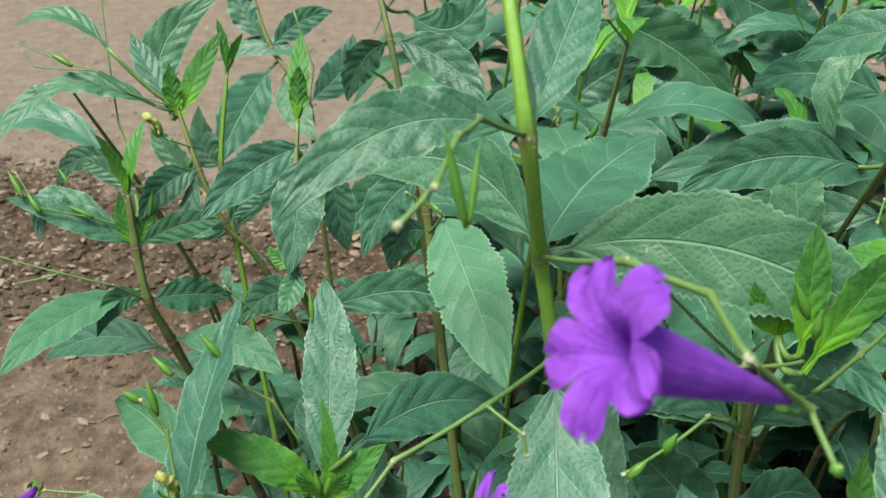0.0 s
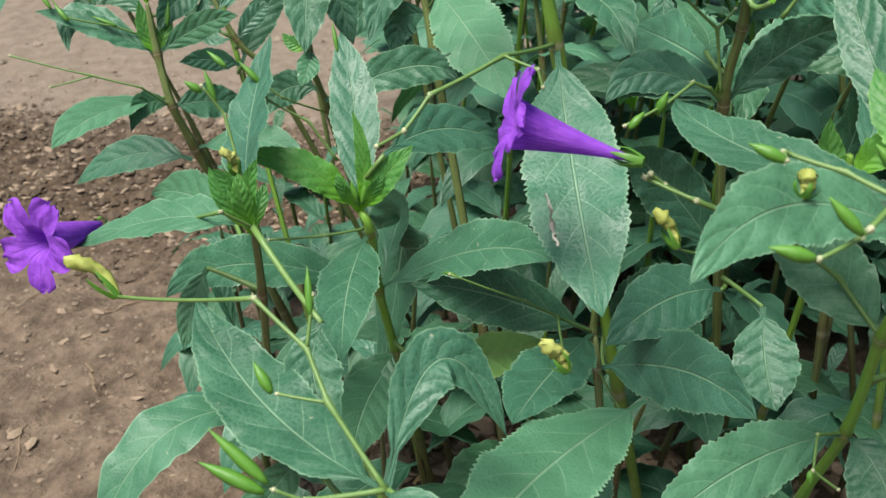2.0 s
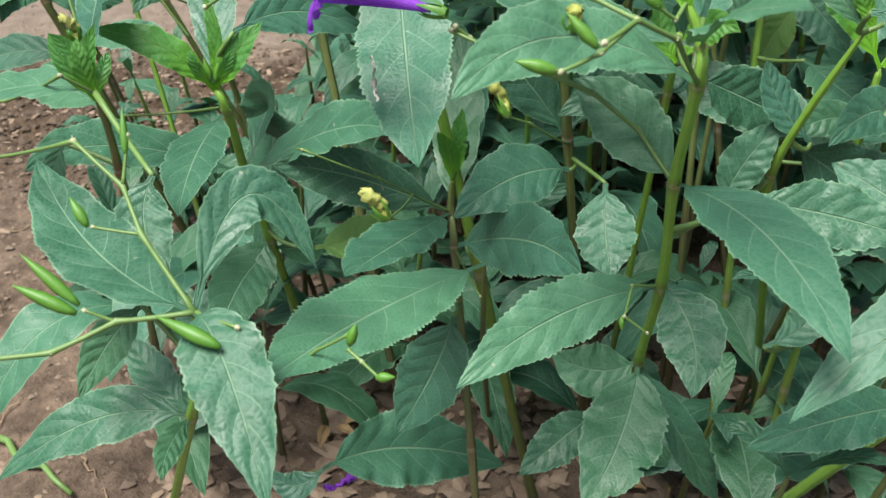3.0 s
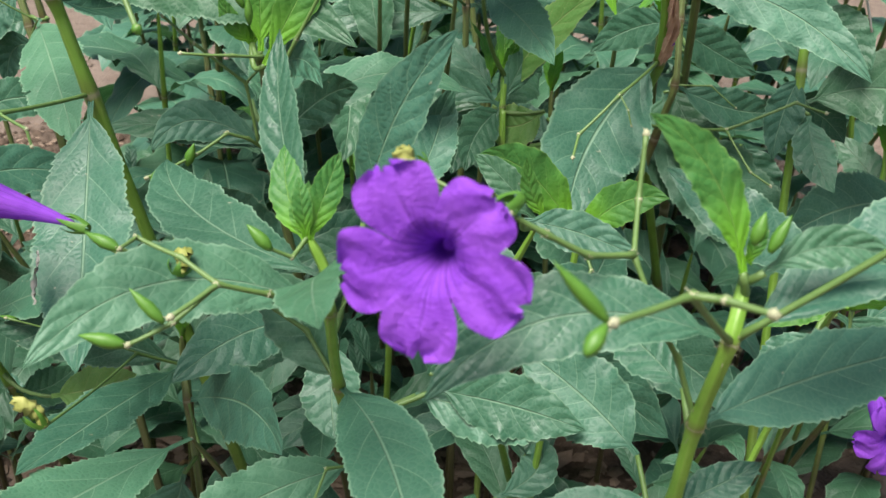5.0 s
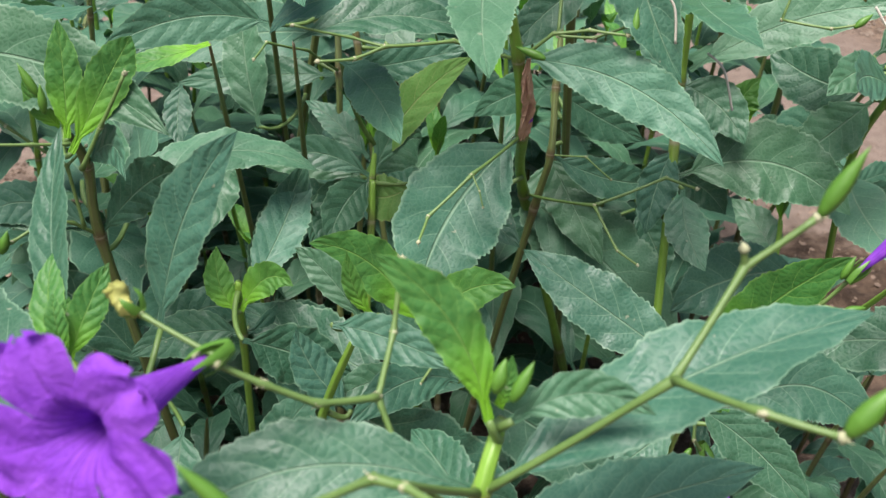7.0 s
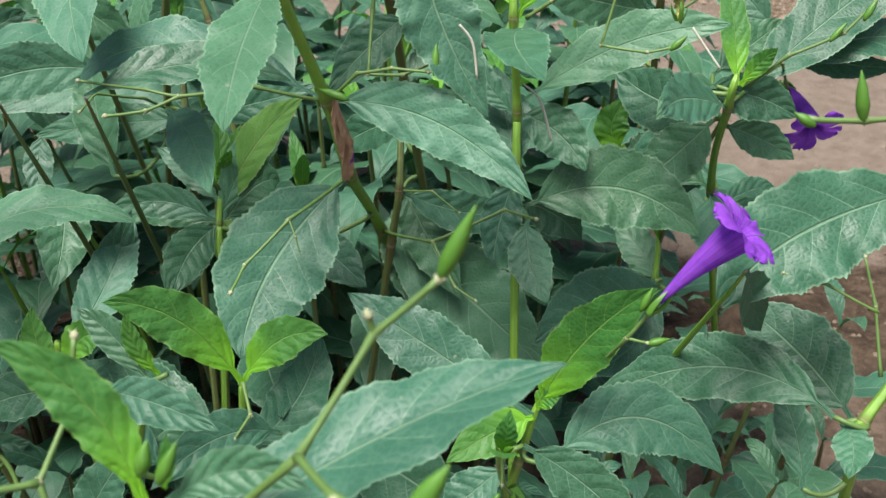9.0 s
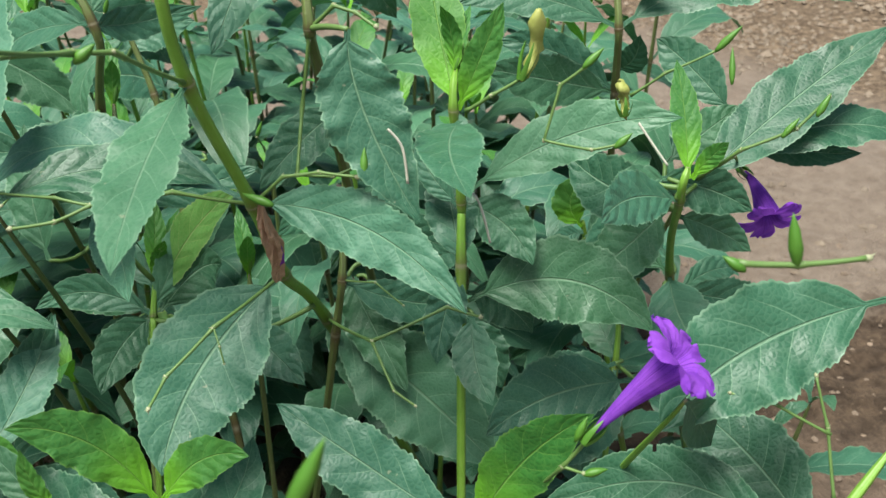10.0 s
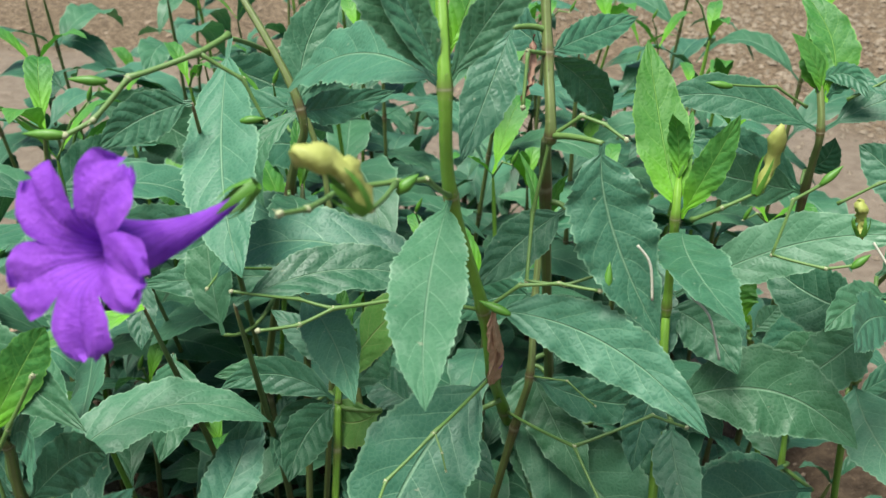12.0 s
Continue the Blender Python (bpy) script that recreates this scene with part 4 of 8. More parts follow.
D = plant((-0.0890, 0.4715, 0.0040), "leafy stem with buds standing at the edge of bare soil")
stem(D, [(-0.1597, 0.4234, 0.3672), (-0.1588, 0.4186, 0.3396), (-0.1555, 0.4130, 0.3103), (-0.1491, 0.4186, 0.2807), (-0.1191, 0.4451, 0.1424), (-0.0890, 0.4715, 0.0040)], 0.0030, 0.0042, OLD_STEM)
leaf(D, (-0.1636, 0.4156, 0.3146), (-0.1842, 0.3736, 0.3245), (-0.1948, 0.3269, 0.3265), 0.0239, (0.33, 0.01, 0.95), "pale")
leaf(D, (-0.1512, 0.4153, 0.2751), (-0.1909, 0.4301, 0.2751), (-0.2295, 0.4336, 0.2560), 0.0214, (-0.32, -0.68, 0.66))
leaf(D, (-0.1588, 0.4186, 0.3396), (-0.1882, 0.4180, 0.3574), (-0.2175, 0.4141, 0.3698), 0.0166, (0.43, -0.51, 0.75))
leaf(D, (-0.1588, 0.4186, 0.3396), (-0.1312, 0.4146, 0.3550), (-0.1086, 0.4054, 0.3617), 0.0147, (-0.31, -0.94, 0.14))
leaf(D, (-0.1555, 0.4130, 0.3103), (-0.1354, 0.4229, 0.3080), (-0.1167, 0.4303, 0.3012), 0.0195, (0.45, -0.82, 0.35))
leaf(D, (-0.1491, 0.4186, 0.2807), (-0.1093, 0.4007, 0.2908), (-0.0805, 0.3757, 0.2883), 0.0208, (-0.34, -0.40, 0.85))
leaf(D, (-0.1555, 0.4130, 0.3103), (-0.1676, 0.4001, 0.3177), (-0.1714, 0.3785, 0.3107), 0.0130, (0.77, -0.35, 0.53))
leaf(D, (-0.1588, 0.4186, 0.3396), (-0.1630, 0.4204, 0.3523), (-0.1643, 0.4243, 0.3687), 0.0093, (0.27, -0.93, 0.23), "young")
leaf(D, (-0.1588, 0.4186, 0.3396), (-0.1552, 0.4297, 0.3485), (-0.1541, 0.4409, 0.3577), 0.0089, (0.35, -0.64, 0.69), "young")
leaf(D, (-0.2019, 0.5318, 0.3335), (-0.2600, 0.5476, 0.3589), (-0.2921, 0.5303, 0.3288), 0.0282, (-0.05, -0.26, 0.97))
leaf(D, (-0.1691, 0.4592, 0.3489), (-0.1864, 0.4667, 0.3612), (-0.1995, 0.4689, 0.3647), 0.0116, (-0.04, -0.88, 0.47))
leaf(D, (-0.1588, 0.4186, 0.3396), (-0.1971, 0.4266, 0.3620), (-0.2043, 0.4119, 0.3468), 0.0169, (0.20, -0.42, 0.88))
stalk(D, [(-0.1559, 0.4130, 0.3103), (-0.1672, 0.4002, 0.3278), (-0.1896, 0.3950, 0.3381), (-0.2284, 0.3929, 0.3532)], 0.0008)
stalk(D, [(-0.1896, 0.3950, 0.3381), (-0.2107, 0.3882, 0.3359)], 0.0007)
stalk(D, [(-0.1620, 0.4236, 0.3478), (-0.1789, 0.4179, 0.3575), (-0.2012, 0.4116, 0.3659), (-0.2122, 0.4205, 0.3807)], 0.0008)
bud(D, (-0.2084, 0.4142, 0.3702), (-0.2166, 0.4214, 0.3822), 0.0018)
bud(D, (-0.1998, 0.4104, 0.3640), (-0.2068, 0.4153, 0.3722), 0.0019)
bud(D, (-0.1774, 0.4178, 0.3574), (-0.1902, 0.4193, 0.3635), 0.0016)
bud(D, (-0.1522, 0.4263, 0.3528), (-0.1504, 0.4335, 0.3649), 0.0019)
bud(D, (-0.1936, 0.4353, 0.3669), (-0.1993, 0.4398, 0.3745), 0.0014)

E = plant((-0.0241, 0.4728, 0.0040), "upright leafy stem with dark drooping leaves")
stem(E, [(-0.0709, 0.4257, 0.4070), (-0.0723, 0.3896, 0.3459), (-0.0664, 0.3998, 0.3042), (-0.0453, 0.4363, 0.1541), (-0.0241, 0.4728, 0.0040)], 0.0024, 0.0032, OLD_STEM)
leaf(E, (-0.0659, 0.4179, 0.3939), (-0.0701, 0.3996, 0.3726), (-0.0731, 0.3786, 0.3468), 0.0250, (0.14, -0.77, 0.62))
leaf(E, (-0.0657, 0.4194, 0.3965), (-0.0923, 0.4068, 0.3882), (-0.1149, 0.3887, 0.3708), 0.0211, (0.34, -0.86, 0.39), "pale")
leaf(E, (-0.0573, 0.4328, 0.3801), (-0.0543, 0.4265, 0.3596), (-0.0492, 0.4187, 0.3365), 0.0187, (0.05, -0.95, 0.32))
leaf(E, (-0.0723, 0.3896, 0.3459), (-0.0721, 0.3748, 0.3404), (-0.0763, 0.3606, 0.3359), 0.0116, (0.28, -0.35, 0.90))
leaf(E, (-0.0668, 0.3939, 0.3138), (-0.0196, 0.3888, 0.3318), (0.0060, 0.3715, 0.3288), 0.0217, (-0.34, -0.88, 0.34))
leaf(E, (-0.0703, 0.4064, 0.3152), (-0.0891, 0.4080, 0.3175), (-0.1059, 0.3998, 0.3033), 0.0189, (0.05, -0.93, 0.37))
leaf(E, (-0.0723, 0.3896, 0.3459), (-0.0796, 0.3913, 0.3484), (-0.0852, 0.3945, 0.3538), 0.0077, (-0.05, -0.89, 0.46), "young")
leaf(E, (-0.0500, 0.4432, 0.3782), (-0.0329, 0.4516, 0.3732), (-0.0155, 0.4575, 0.3638), 0.0145, (0.43, -0.89, 0.14))
stalk(E, [(-0.0664, 0.3998, 0.3042), (-0.0888, 0.3773, 0.3245), (-0.1040, 0.3762, 0.3420)], 0.0008)

E_b = plant((-0.0850, 0.4183, 0.0040), "leafy stem in the second row")
stem(E_b, [(-0.1332, 0.5540, 0.3868), (-0.1369, 0.5240, 0.3359), (-0.1302, 0.5105, 0.2935), (-0.1076, 0.4644, 0.1488), (-0.0850, 0.4183, 0.0040)], 0.0022, 0.0030)
leaf(E_b, (-0.1369, 0.5240, 0.3359), (-0.1472, 0.5301, 0.3460), (-0.1512, 0.5435, 0.3685), 0.0185, (0.09, -0.84, 0.54))
leaf(E_b, (-0.1283, 0.5030, 0.3004), (-0.1115, 0.5192, 0.3283), (-0.0914, 0.5315, 0.3497), 0.0203, (0.19, -0.90, 0.38))
leaf(E_b, (-0.1399, 0.5148, 0.3201), (-0.1696, 0.5292, 0.3439), (-0.1761, 0.5370, 0.3569), 0.0148, (0.01, -0.85, 0.53))
leaf(E_b, (-0.1283, 0.5030, 0.3004), (-0.1464, 0.4962, 0.3082), (-0.1641, 0.4866, 0.3112), 0.0145, (0.47, -0.84, 0.28))

B = plant((0.1505, 0.3097, 0.0040), "leafy stem with bright young tip leaves and pale seed stalks")
stem(B, [(0.1079, 0.2463, 0.4056), (0.1121, 0.2572, 0.3847), (0.1107, 0.2651, 0.3491), (0.1203, 0.2758, 0.2660), (0.1354, 0.2928, 0.1350), (0.1505, 0.3097, 0.0040)], 0.0028, 0.0038, OLD_STEM)
leaf(B, (0.1079, 0.2463, 0.4056), (0.1014, 0.2459, 0.4146), (0.0972, 0.2468, 0.4258), 0.0081, (-0.17, -0.98, -0.07), "young")
leaf(B, (0.1079, 0.2463, 0.4056), (0.1145, 0.2459, 0.4149), (0.1218, 0.2442, 0.4221), 0.0091, (-0.43, -0.87, 0.25), "young")
leaf(B, (0.1079, 0.2463, 0.4056), (0.1099, 0.2515, 0.4144), (0.1124, 0.2577, 0.4249), 0.0092, (-0.33, -0.78, 0.53), "young")
leaf(B, (0.1121, 0.2572, 0.3847), (0.1247, 0.2379, 0.4016), (0.1315, 0.2083, 0.4008), 0.0147, (-0.91, -0.26, 0.31), "pale")
leaf(B, (0.1107, 0.2651, 0.3491), (0.1327, 0.2568, 0.3748), (0.1482, 0.2404, 0.3868), 0.0203, (-0.66, -0.74, 0.17))
leaf(B, (0.1107, 0.2651, 0.3491), (0.0817, 0.2736, 0.3628), (0.0607, 0.2677, 0.3523), 0.0181, (-0.02, -0.91, 0.40))
leaf(B, (0.1225, 0.2985, 0.3470), (0.1214, 0.3639, 0.3401), (0.1145, 0.4282, 0.3313), 0.0402, (-0.80, 0.02, 0.60), "pale")
leaf(B, (0.1203, 0.2758, 0.2660), (0.0953, 0.2856, 0.3017), (0.0746, 0.2856, 0.3208), 0.0283, (0.01, -0.98, 0.19))
leaf(B, (0.1201, 0.2677, 0.2521), (0.0893, 0.2544, 0.2584), (0.0565, 0.2332, 0.2512), 0.0318, (0.30, -0.58, 0.76))
leaf(B, (0.1203, 0.2758, 0.2660), (0.1451, 0.2980, 0.2844), (0.1705, 0.3012, 0.2708), 0.0216, (0.26, -0.64, 0.72))
stalk(B, [(0.1107, 0.2651, 0.3491), (0.1021, 0.2595, 0.3590), (0.0939, 0.2564, 0.3635), (0.0807, 0.2479, 0.3587), (0.0612, 0.2352, 0.3563)], 0.0011)
bud(B, (0.0765, 0.2459, 0.3550), (0.0806, 0.2459, 0.3650), 0.0026)
bud(B, (0.0626, 0.2345, 0.3551), (0.0695, 0.2377, 0.3607), 0.0022)
stalk(B, [(0.1065, 0.2582, 0.3569), (0.1037, 0.2621, 0.3832), (0.0849, 0.2617, 0.4017), (0.0738, 0.2676, 0.4115)], 0.0010)
stalk(B, [(0.1037, 0.2621, 0.3832), (0.1116, 0.2657, 0.3895)], 0.0009)
leaf(B, (0.1115, 0.2314, 0.4021), (0.1281, 0.2374, 0.4282), (0.1375, 0.2378, 0.4421), 0.0152, (-0.03, -0.98, 0.18), "young")
leaf(B, (0.1107, 0.2344, 0.4067), (0.1123, 0.2410, 0.4278), (0.1127, 0.2464, 0.4465), 0.0121, (0.11, -0.95, 0.28), "young")
leaf(B, (0.1107, 0.2651, 0.3491), (0.1567, 0.2845, 0.3733), (0.2050, 0.2818, 0.3628), 0.0263, (-0.09, -0.29, 0.95), "pale")
leaf(B, (0.1070, 0.2658, 0.3487), (0.0708, 0.2802, 0.3579), (0.0380, 0.2862, 0.3549), 0.0184, (-0.05, -0.45, 0.89))
leaf(B, (0.1055, 0.2781, 0.3681), (0.1136, 0.3061, 0.3681), (0.1089, 0.3407, 0.3737), 0.0178, (0.27, -0.10, 0.96))
stalk(B, [(0.1147, 0.2275, 0.3972), (0.1240, 0.2240, 0.4145), (0.1350, 0.2216, 0.4344)], 0.0011)
stalk(B, [(0.1115, 0.2331, 0.4050), (0.1001, 0.2261, 0.4087), (0.0819, 0.2209, 0.4126)], 0.0009)
bud(B, (0.1060, 0.2240, 0.4270), (0.1009, 0.2263, 0.4384), 0.0020)
bud(B, (0.1074, 0.2206, 0.4220), (0.1077, 0.2210, 0.4326), 0.0018)

M = plant((0.1564, 0.2605, 0.0040), "sturdy leafy stem with hairy joints and a bright young tip")
stem(M, [(0.1183, 0.1291, 0.3866), (0.1233, 0.1259, 0.3730), (0.1231, 0.1240, 0.3612), (0.1261, 0.1420, 0.3152), (0.1349, 0.1652, 0.2521), (0.1410, 0.1984, 0.1815), (0.1487, 0.2295, 0.0928), (0.1564, 0.2605, 0.0040)], 0.0025, 0.0037)
leaf(M, (0.1181, 0.1279, 0.3848), (0.1137, 0.1408, 0.3956), (0.1151, 0.1569, 0.4050), 0.0112, (-0.30, -0.90, 0.30), "young")
leaf(M, (0.1181, 0.1279, 0.3848), (0.1249, 0.1356, 0.3976), (0.1310, 0.1452, 0.4058), 0.0100, (0.20, -0.90, 0.35), "young")
leaf(M, (0.1181, 0.1279, 0.3848), (0.1172, 0.1295, 0.3976), (0.1170, 0.1340, 0.4041), 0.0059, (0.00, -0.95, 0.20), "young")
leaf(M, (0.1183, 0.1291, 0.3866), (0.1141, 0.1616, 0.4080), (0.1171, 0.1925, 0.4294), 0.0150, (-0.60, -0.46, 0.66))
leaf(M, (0.1183, 0.1291, 0.3866), (0.1183, 0.1335, 0.3937), (0.1203, 0.1375, 0.4007), 0.0074, (0.01, -0.86, 0.51), "young")
leaf(M, (0.1183, 0.1291, 0.3866), (0.1162, 0.1331, 0.3922), (0.1164, 0.1370, 0.3985), 0.0058, (0.01, -0.83, 0.56), "young")
leaf(M, (0.1233, 0.1259, 0.3730), (0.1169, 0.0896, 0.3967), (0.1154, 0.0473, 0.4127), 0.0223, (-0.43, 0.44, 0.79))
leaf(M, (0.1231, 0.1240, 0.3612), (0.0782, 0.1165, 0.3834), (0.0413, 0.0900, 0.3784), 0.0241, (0.38, -0.51, 0.77), "pale")
leaf(M, (0.1233, 0.1259, 0.3730), (0.0848, 0.1683, 0.3745), (0.0726, 0.2104, 0.3761), 0.0253, (-0.12, -0.11, 0.99))
leaf(M, (0.1261, 0.1420, 0.3152), (0.1366, 0.0920, 0.3252), (0.1367, 0.0342, 0.3223), 0.0275, (-0.10, 0.06, 0.99), "pale")
leaf(M, (0.1261, 0.1420, 0.3152), (0.1145, 0.1649, 0.3296), (0.0987, 0.1849, 0.3390), 0.0249, (-0.46, -0.64, 0.61), "pale")
leaf(M, (0.1349, 0.1652, 0.2521), (0.0872, 0.1492, 0.2545), (0.0436, 0.1243, 0.2445), 0.0257, (0.23, -0.65, 0.72), "pale")
leaf(M, (0.1349, 0.1652, 0.2521), (0.1408, 0.1416, 0.2450), (0.1334, 0.1167, 0.2341), 0.0259, (-0.35, -0.32, 0.88))
leaf(M, (0.1410, 0.1984, 0.1815), (0.1188, 0.1987, 0.1789), (0.0994, 0.2061, 0.1871), 0.0262, (-0.05, -0.76, 0.65))
leaf(M, (0.1410, 0.1984, 0.1815), (0.1258, 0.1692, 0.1631), (0.1009, 0.1417, 0.1460), 0.0373, (-0.09, -0.48, 0.87))
leaf(M, (0.1410, 0.1984, 0.1815), (0.1635, 0.1797, 0.1391), (0.1798, 0.1696, 0.1085), 0.0219, (0.45, -0.72, 0.52))
leaf(M, (0.1287, 0.2157, 0.1338), (0.1055, 0.2060, 0.1253), (0.0819, 0.1949, 0.1146), 0.0231, (-0.04, -0.63, 0.78))
stalk(M, [(0.1231, 0.1240, 0.3612), (0.1054, 0.0996, 0.3871), (0.0924, 0.0951, 0.3951), (0.0806, 0.0841, 0.3939)], 0.0012)
stalk(M, [(0.0924, 0.0951, 0.3951), (0.0833, 0.1049, 0.3982), (0.0714, 0.1144, 0.4002), (0.0681, 0.1054, 0.4025)], 0.0010)
bud(M, (0.0789, 0.0836, 0.3927), (0.0714, 0.0882, 0.4012), 0.0021)
bud(M, (0.0688, 0.0836, 0.3873), (0.0576, 0.0857, 0.3904), 0.0024)
stalk(M, [(0.0924, 0.0951, 0.3951), (0.0806, 0.0873, 0.3899), (0.0694, 0.0834, 0.3873)], 0.0010)
bud(M, (0.0681, 0.1052, 0.4023), (0.0595, 0.1096, 0.4060), 0.0022)
stalk(M, [(0.1261, 0.1420, 0.3152), (0.1168, 0.1584, 0.3291), (0.1006, 0.1631, 0.3428), (0.0651, 0.1573, 0.3640), (0.0512, 0.1675, 0.3682)], 0.0012)
stalk(M, [(0.1006, 0.1631, 0.3428), (0.0886, 0.1730, 0.3473), (0.0680, 0.1701, 0.3575), (0.0572, 0.1668, 0.3655), (0.0522, 0.1661, 0.3701)], 0.0012)
flower(M, (0.0443, 0.1675, 0.3762), (0.0214, 0.1767, 0.3819), 0.0185, (-0.93, 0.10, 0.34), 0.90)
stalk(M, [(0.1349, 0.1652, 0.2521), (0.1205, 0.1588, 0.2587), (0.1133, 0.1447, 0.2547), (0.1215, 0.1400, 0.2489)], 0.0009)
bud(M, (0.1122, 0.1448, 0.2548), (0.1117, 0.1417, 0.2501), 0.0016)
bud(M, (0.1071, 0.1205, 0.3881), (0.1007, 0.1243, 0.3955), 0.0024)
stalk(M, [(0.1183, 0.1291, 0.3866), (0.1130, 0.1224, 0.3837), (0.1067, 0.1209, 0.3885)], 0.0010)
wilted_flower(M, (0.0789, 0.2141, 0.3113), (0.0727, 0.2224, 0.3253), 0.0026)
stalk(M, [(0.1209, 0.2741, 0.2630), (0.0895, 0.2210, 0.3037), (0.0789, 0.2141, 0.3113)], 0.0009)
wilted_flower(M, (0.0799, 0.1186, 0.3838), (0.0830, 0.1223, 0.3902), 0.0022)

H = plant((0.0621, 0.1835, 0.0040), "low leafy stem under the taller plants")
stem(H, [(0.0603, 0.2686, 0.2513), (0.0591, 0.2684, 0.2330), (0.0593, 0.2585, 0.2183), (0.0607, 0.2210, 0.1111), (0.0621, 0.1835, 0.0040)], 0.0026, 0.0034, OLD_STEM)
leaf(H, (0.0593, 0.2585, 0.2183), (0.0886, 0.2208, 0.2437), (0.1035, 0.1743, 0.2540), 0.0342, (-0.85, -0.26, 0.45), "pale")
leaf(H, (0.0591, 0.2684, 0.2330), (0.0279, 0.2144, 0.2526), (0.0057, 0.1613, 0.2748), 0.0318, (0.19, 0.27, 0.94))
leaf(H, (0.0658, 0.1969, 0.2494), (0.0131, 0.1388, 0.2719), (-0.0182, 0.0801, 0.2961), 0.0381, (0.28, 0.17, 0.94), "pale")
leaf(H, (0.0549, 0.2324, 0.1939), (0.0421, 0.2261, 0.1636), (0.0205, 0.2188, 0.1304), 0.0343, (-0.27, -0.90, 0.34))
leaf(H, (0.0591, 0.2684, 0.2330), (0.0099, 0.2756, 0.2551), (-0.0276, 0.2740, 0.2659), 0.0283, (0.11, -0.88, 0.45))
leaf(H, (0.0591, 0.2684, 0.2330), (0.0695, 0.3096, 0.2684), (0.0786, 0.3491, 0.3011), 0.0269, (-0.33, -0.56, 0.76))
leaf(H, (0.0709, 0.2771, 0.2162), (0.0973, 0.2813, 0.2260), (0.1280, 0.2831, 0.2328), 0.0186, (-0.07, -0.83, 0.55))
leaf(H, (0.0730, 0.3050, 0.2039), (0.0987, 0.3145, 0.2215), (0.1264, 0.3161, 0.2277), 0.0254, (-0.07, -0.84, 0.54))
leaf(H, (0.1340, 0.2504, 0.2526), (0.1290, 0.2277, 0.2364), (0.1281, 0.2087, 0.2260), 0.0284, (-0.22, -0.50, 0.84))
leaf(H, (0.0620, 0.2821, 0.2535), (0.0658, 0.2760, 0.2629), (0.0694, 0.2697, 0.2721), 0.0085, (-0.59, -0.76, -0.27))
stalk(H, [(0.0591, 0.2684, 0.2330), (0.0236, 0.2562, 0.2637), (-0.0102, 0.2498, 0.2855)], 0.0008)
stalk(H, [(0.0593, 0.2585, 0.2183), (0.0643, 0.2313, 0.2147), (0.0667, 0.2191, 0.2148)], 0.0009)
bud(H, (-0.0067, 0.2532, 0.2820), (-0.0134, 0.2507, 0.2863), 0.0013)
wilted_flower(H, (0.0236, 0.1504, 0.3060), (0.0159, 0.1548, 0.3168), 0.0026)
stalk(H, [(0.0591, 0.2684, 0.2330), (0.0395, 0.2584, 0.2513), (0.0236, 0.1504, 0.3060)], 0.0009)

J = plant((-0.0670, 0.2608, 0.0040), "low seedling with broad leaves near the soil")
stem(J, [(-0.0197, 0.2215, 0.1075), (-0.0386, 0.2324, 0.0852), (-0.0670, 0.2608, 0.0040)], 0.0020, 0.0026, OLD_STEM)
leaf(J, (-0.0197, 0.2215, 0.1075), (0.0265, 0.2456, 0.0919), (0.0850, 0.2556, 0.0567), 0.0420, (0.51, -0.64, 0.58))
leaf(J, (-0.0197, 0.2215, 0.1075), (-0.0365, 0.2183, 0.1005), (-0.0477, 0.2248, 0.1085), 0.0152, (-0.05, -0.66, 0.75))

G = plant((-0.1325, 0.2176, 0.0040), "leaning stem with large drooping leaves and bud stalks")
stem(G, [(-0.0384, 0.0976, 0.3119), (-0.0481, 0.1263, 0.2635), (-0.0582, 0.1377, 0.2324), (-0.0954, 0.1777, 0.1182), (-0.1325, 0.2176, 0.0040)], 0.0026, 0.0034)
leaf(G, (-0.0384, 0.0976, 0.3119), (-0.0773, 0.1412, 0.3108), (-0.1053, 0.1914, 0.3211), 0.0292, (0.03, -0.08, 1.00))
leaf(G, (-0.0384, 0.0976, 0.3119), (-0.0200, 0.1243, 0.3360), (-0.0015, 0.1173, 0.3103), 0.0182, (0.33, -0.56, 0.76))
leaf(G, (-0.0384, 0.0976, 0.3119), (-0.0280, 0.0754, 0.3077), (-0.0176, 0.0404, 0.2847), 0.0245, (0.03, -0.42, 0.91))
leaf(G, (-0.0582, 0.1377, 0.2324), (-0.0965, 0.1453, 0.2295), (-0.1393, 0.1400, 0.2069), 0.0220, (-0.25, -0.61, 0.75))
leaf(G, (-0.0582, 0.1377, 0.2324), (-0.0642, 0.1212, 0.2341), (-0.0648, 0.1036, 0.2348), 0.0101, (0.49, -0.03, 0.87))
leaf(G, (-0.0465, 0.1255, 0.2982), (-0.0694, 0.1398, 0.2984), (-0.0958, 0.1476, 0.2885), 0.0141, (-0.21, -0.03, 0.98))
leaf(G, (-0.0694, 0.1505, 0.2785), (-0.0832, 0.1439, 0.2668), (-0.0955, 0.1340, 0.2506), 0.0157, (0.11, -0.90, 0.43))
leaf(G, (-0.0433, 0.3143, 0.1878), (-0.0567, 0.2806, 0.1899), (-0.0648, 0.2419, 0.1853), 0.0304, (0.50, -0.18, 0.85), "pale")
leaf(G, (-0.0599, 0.1395, 0.2348), (-0.0740, 0.1567, 0.2404), (-0.0859, 0.1748, 0.2476), 0.0153, (-0.09, -0.40, 0.91))
leaf(G, (-0.0585, 0.1675, 0.3229), (-0.0620, 0.1534, 0.3106), (-0.0539, 0.1371, 0.2966), 0.0190, (0.20, -0.62, 0.75))
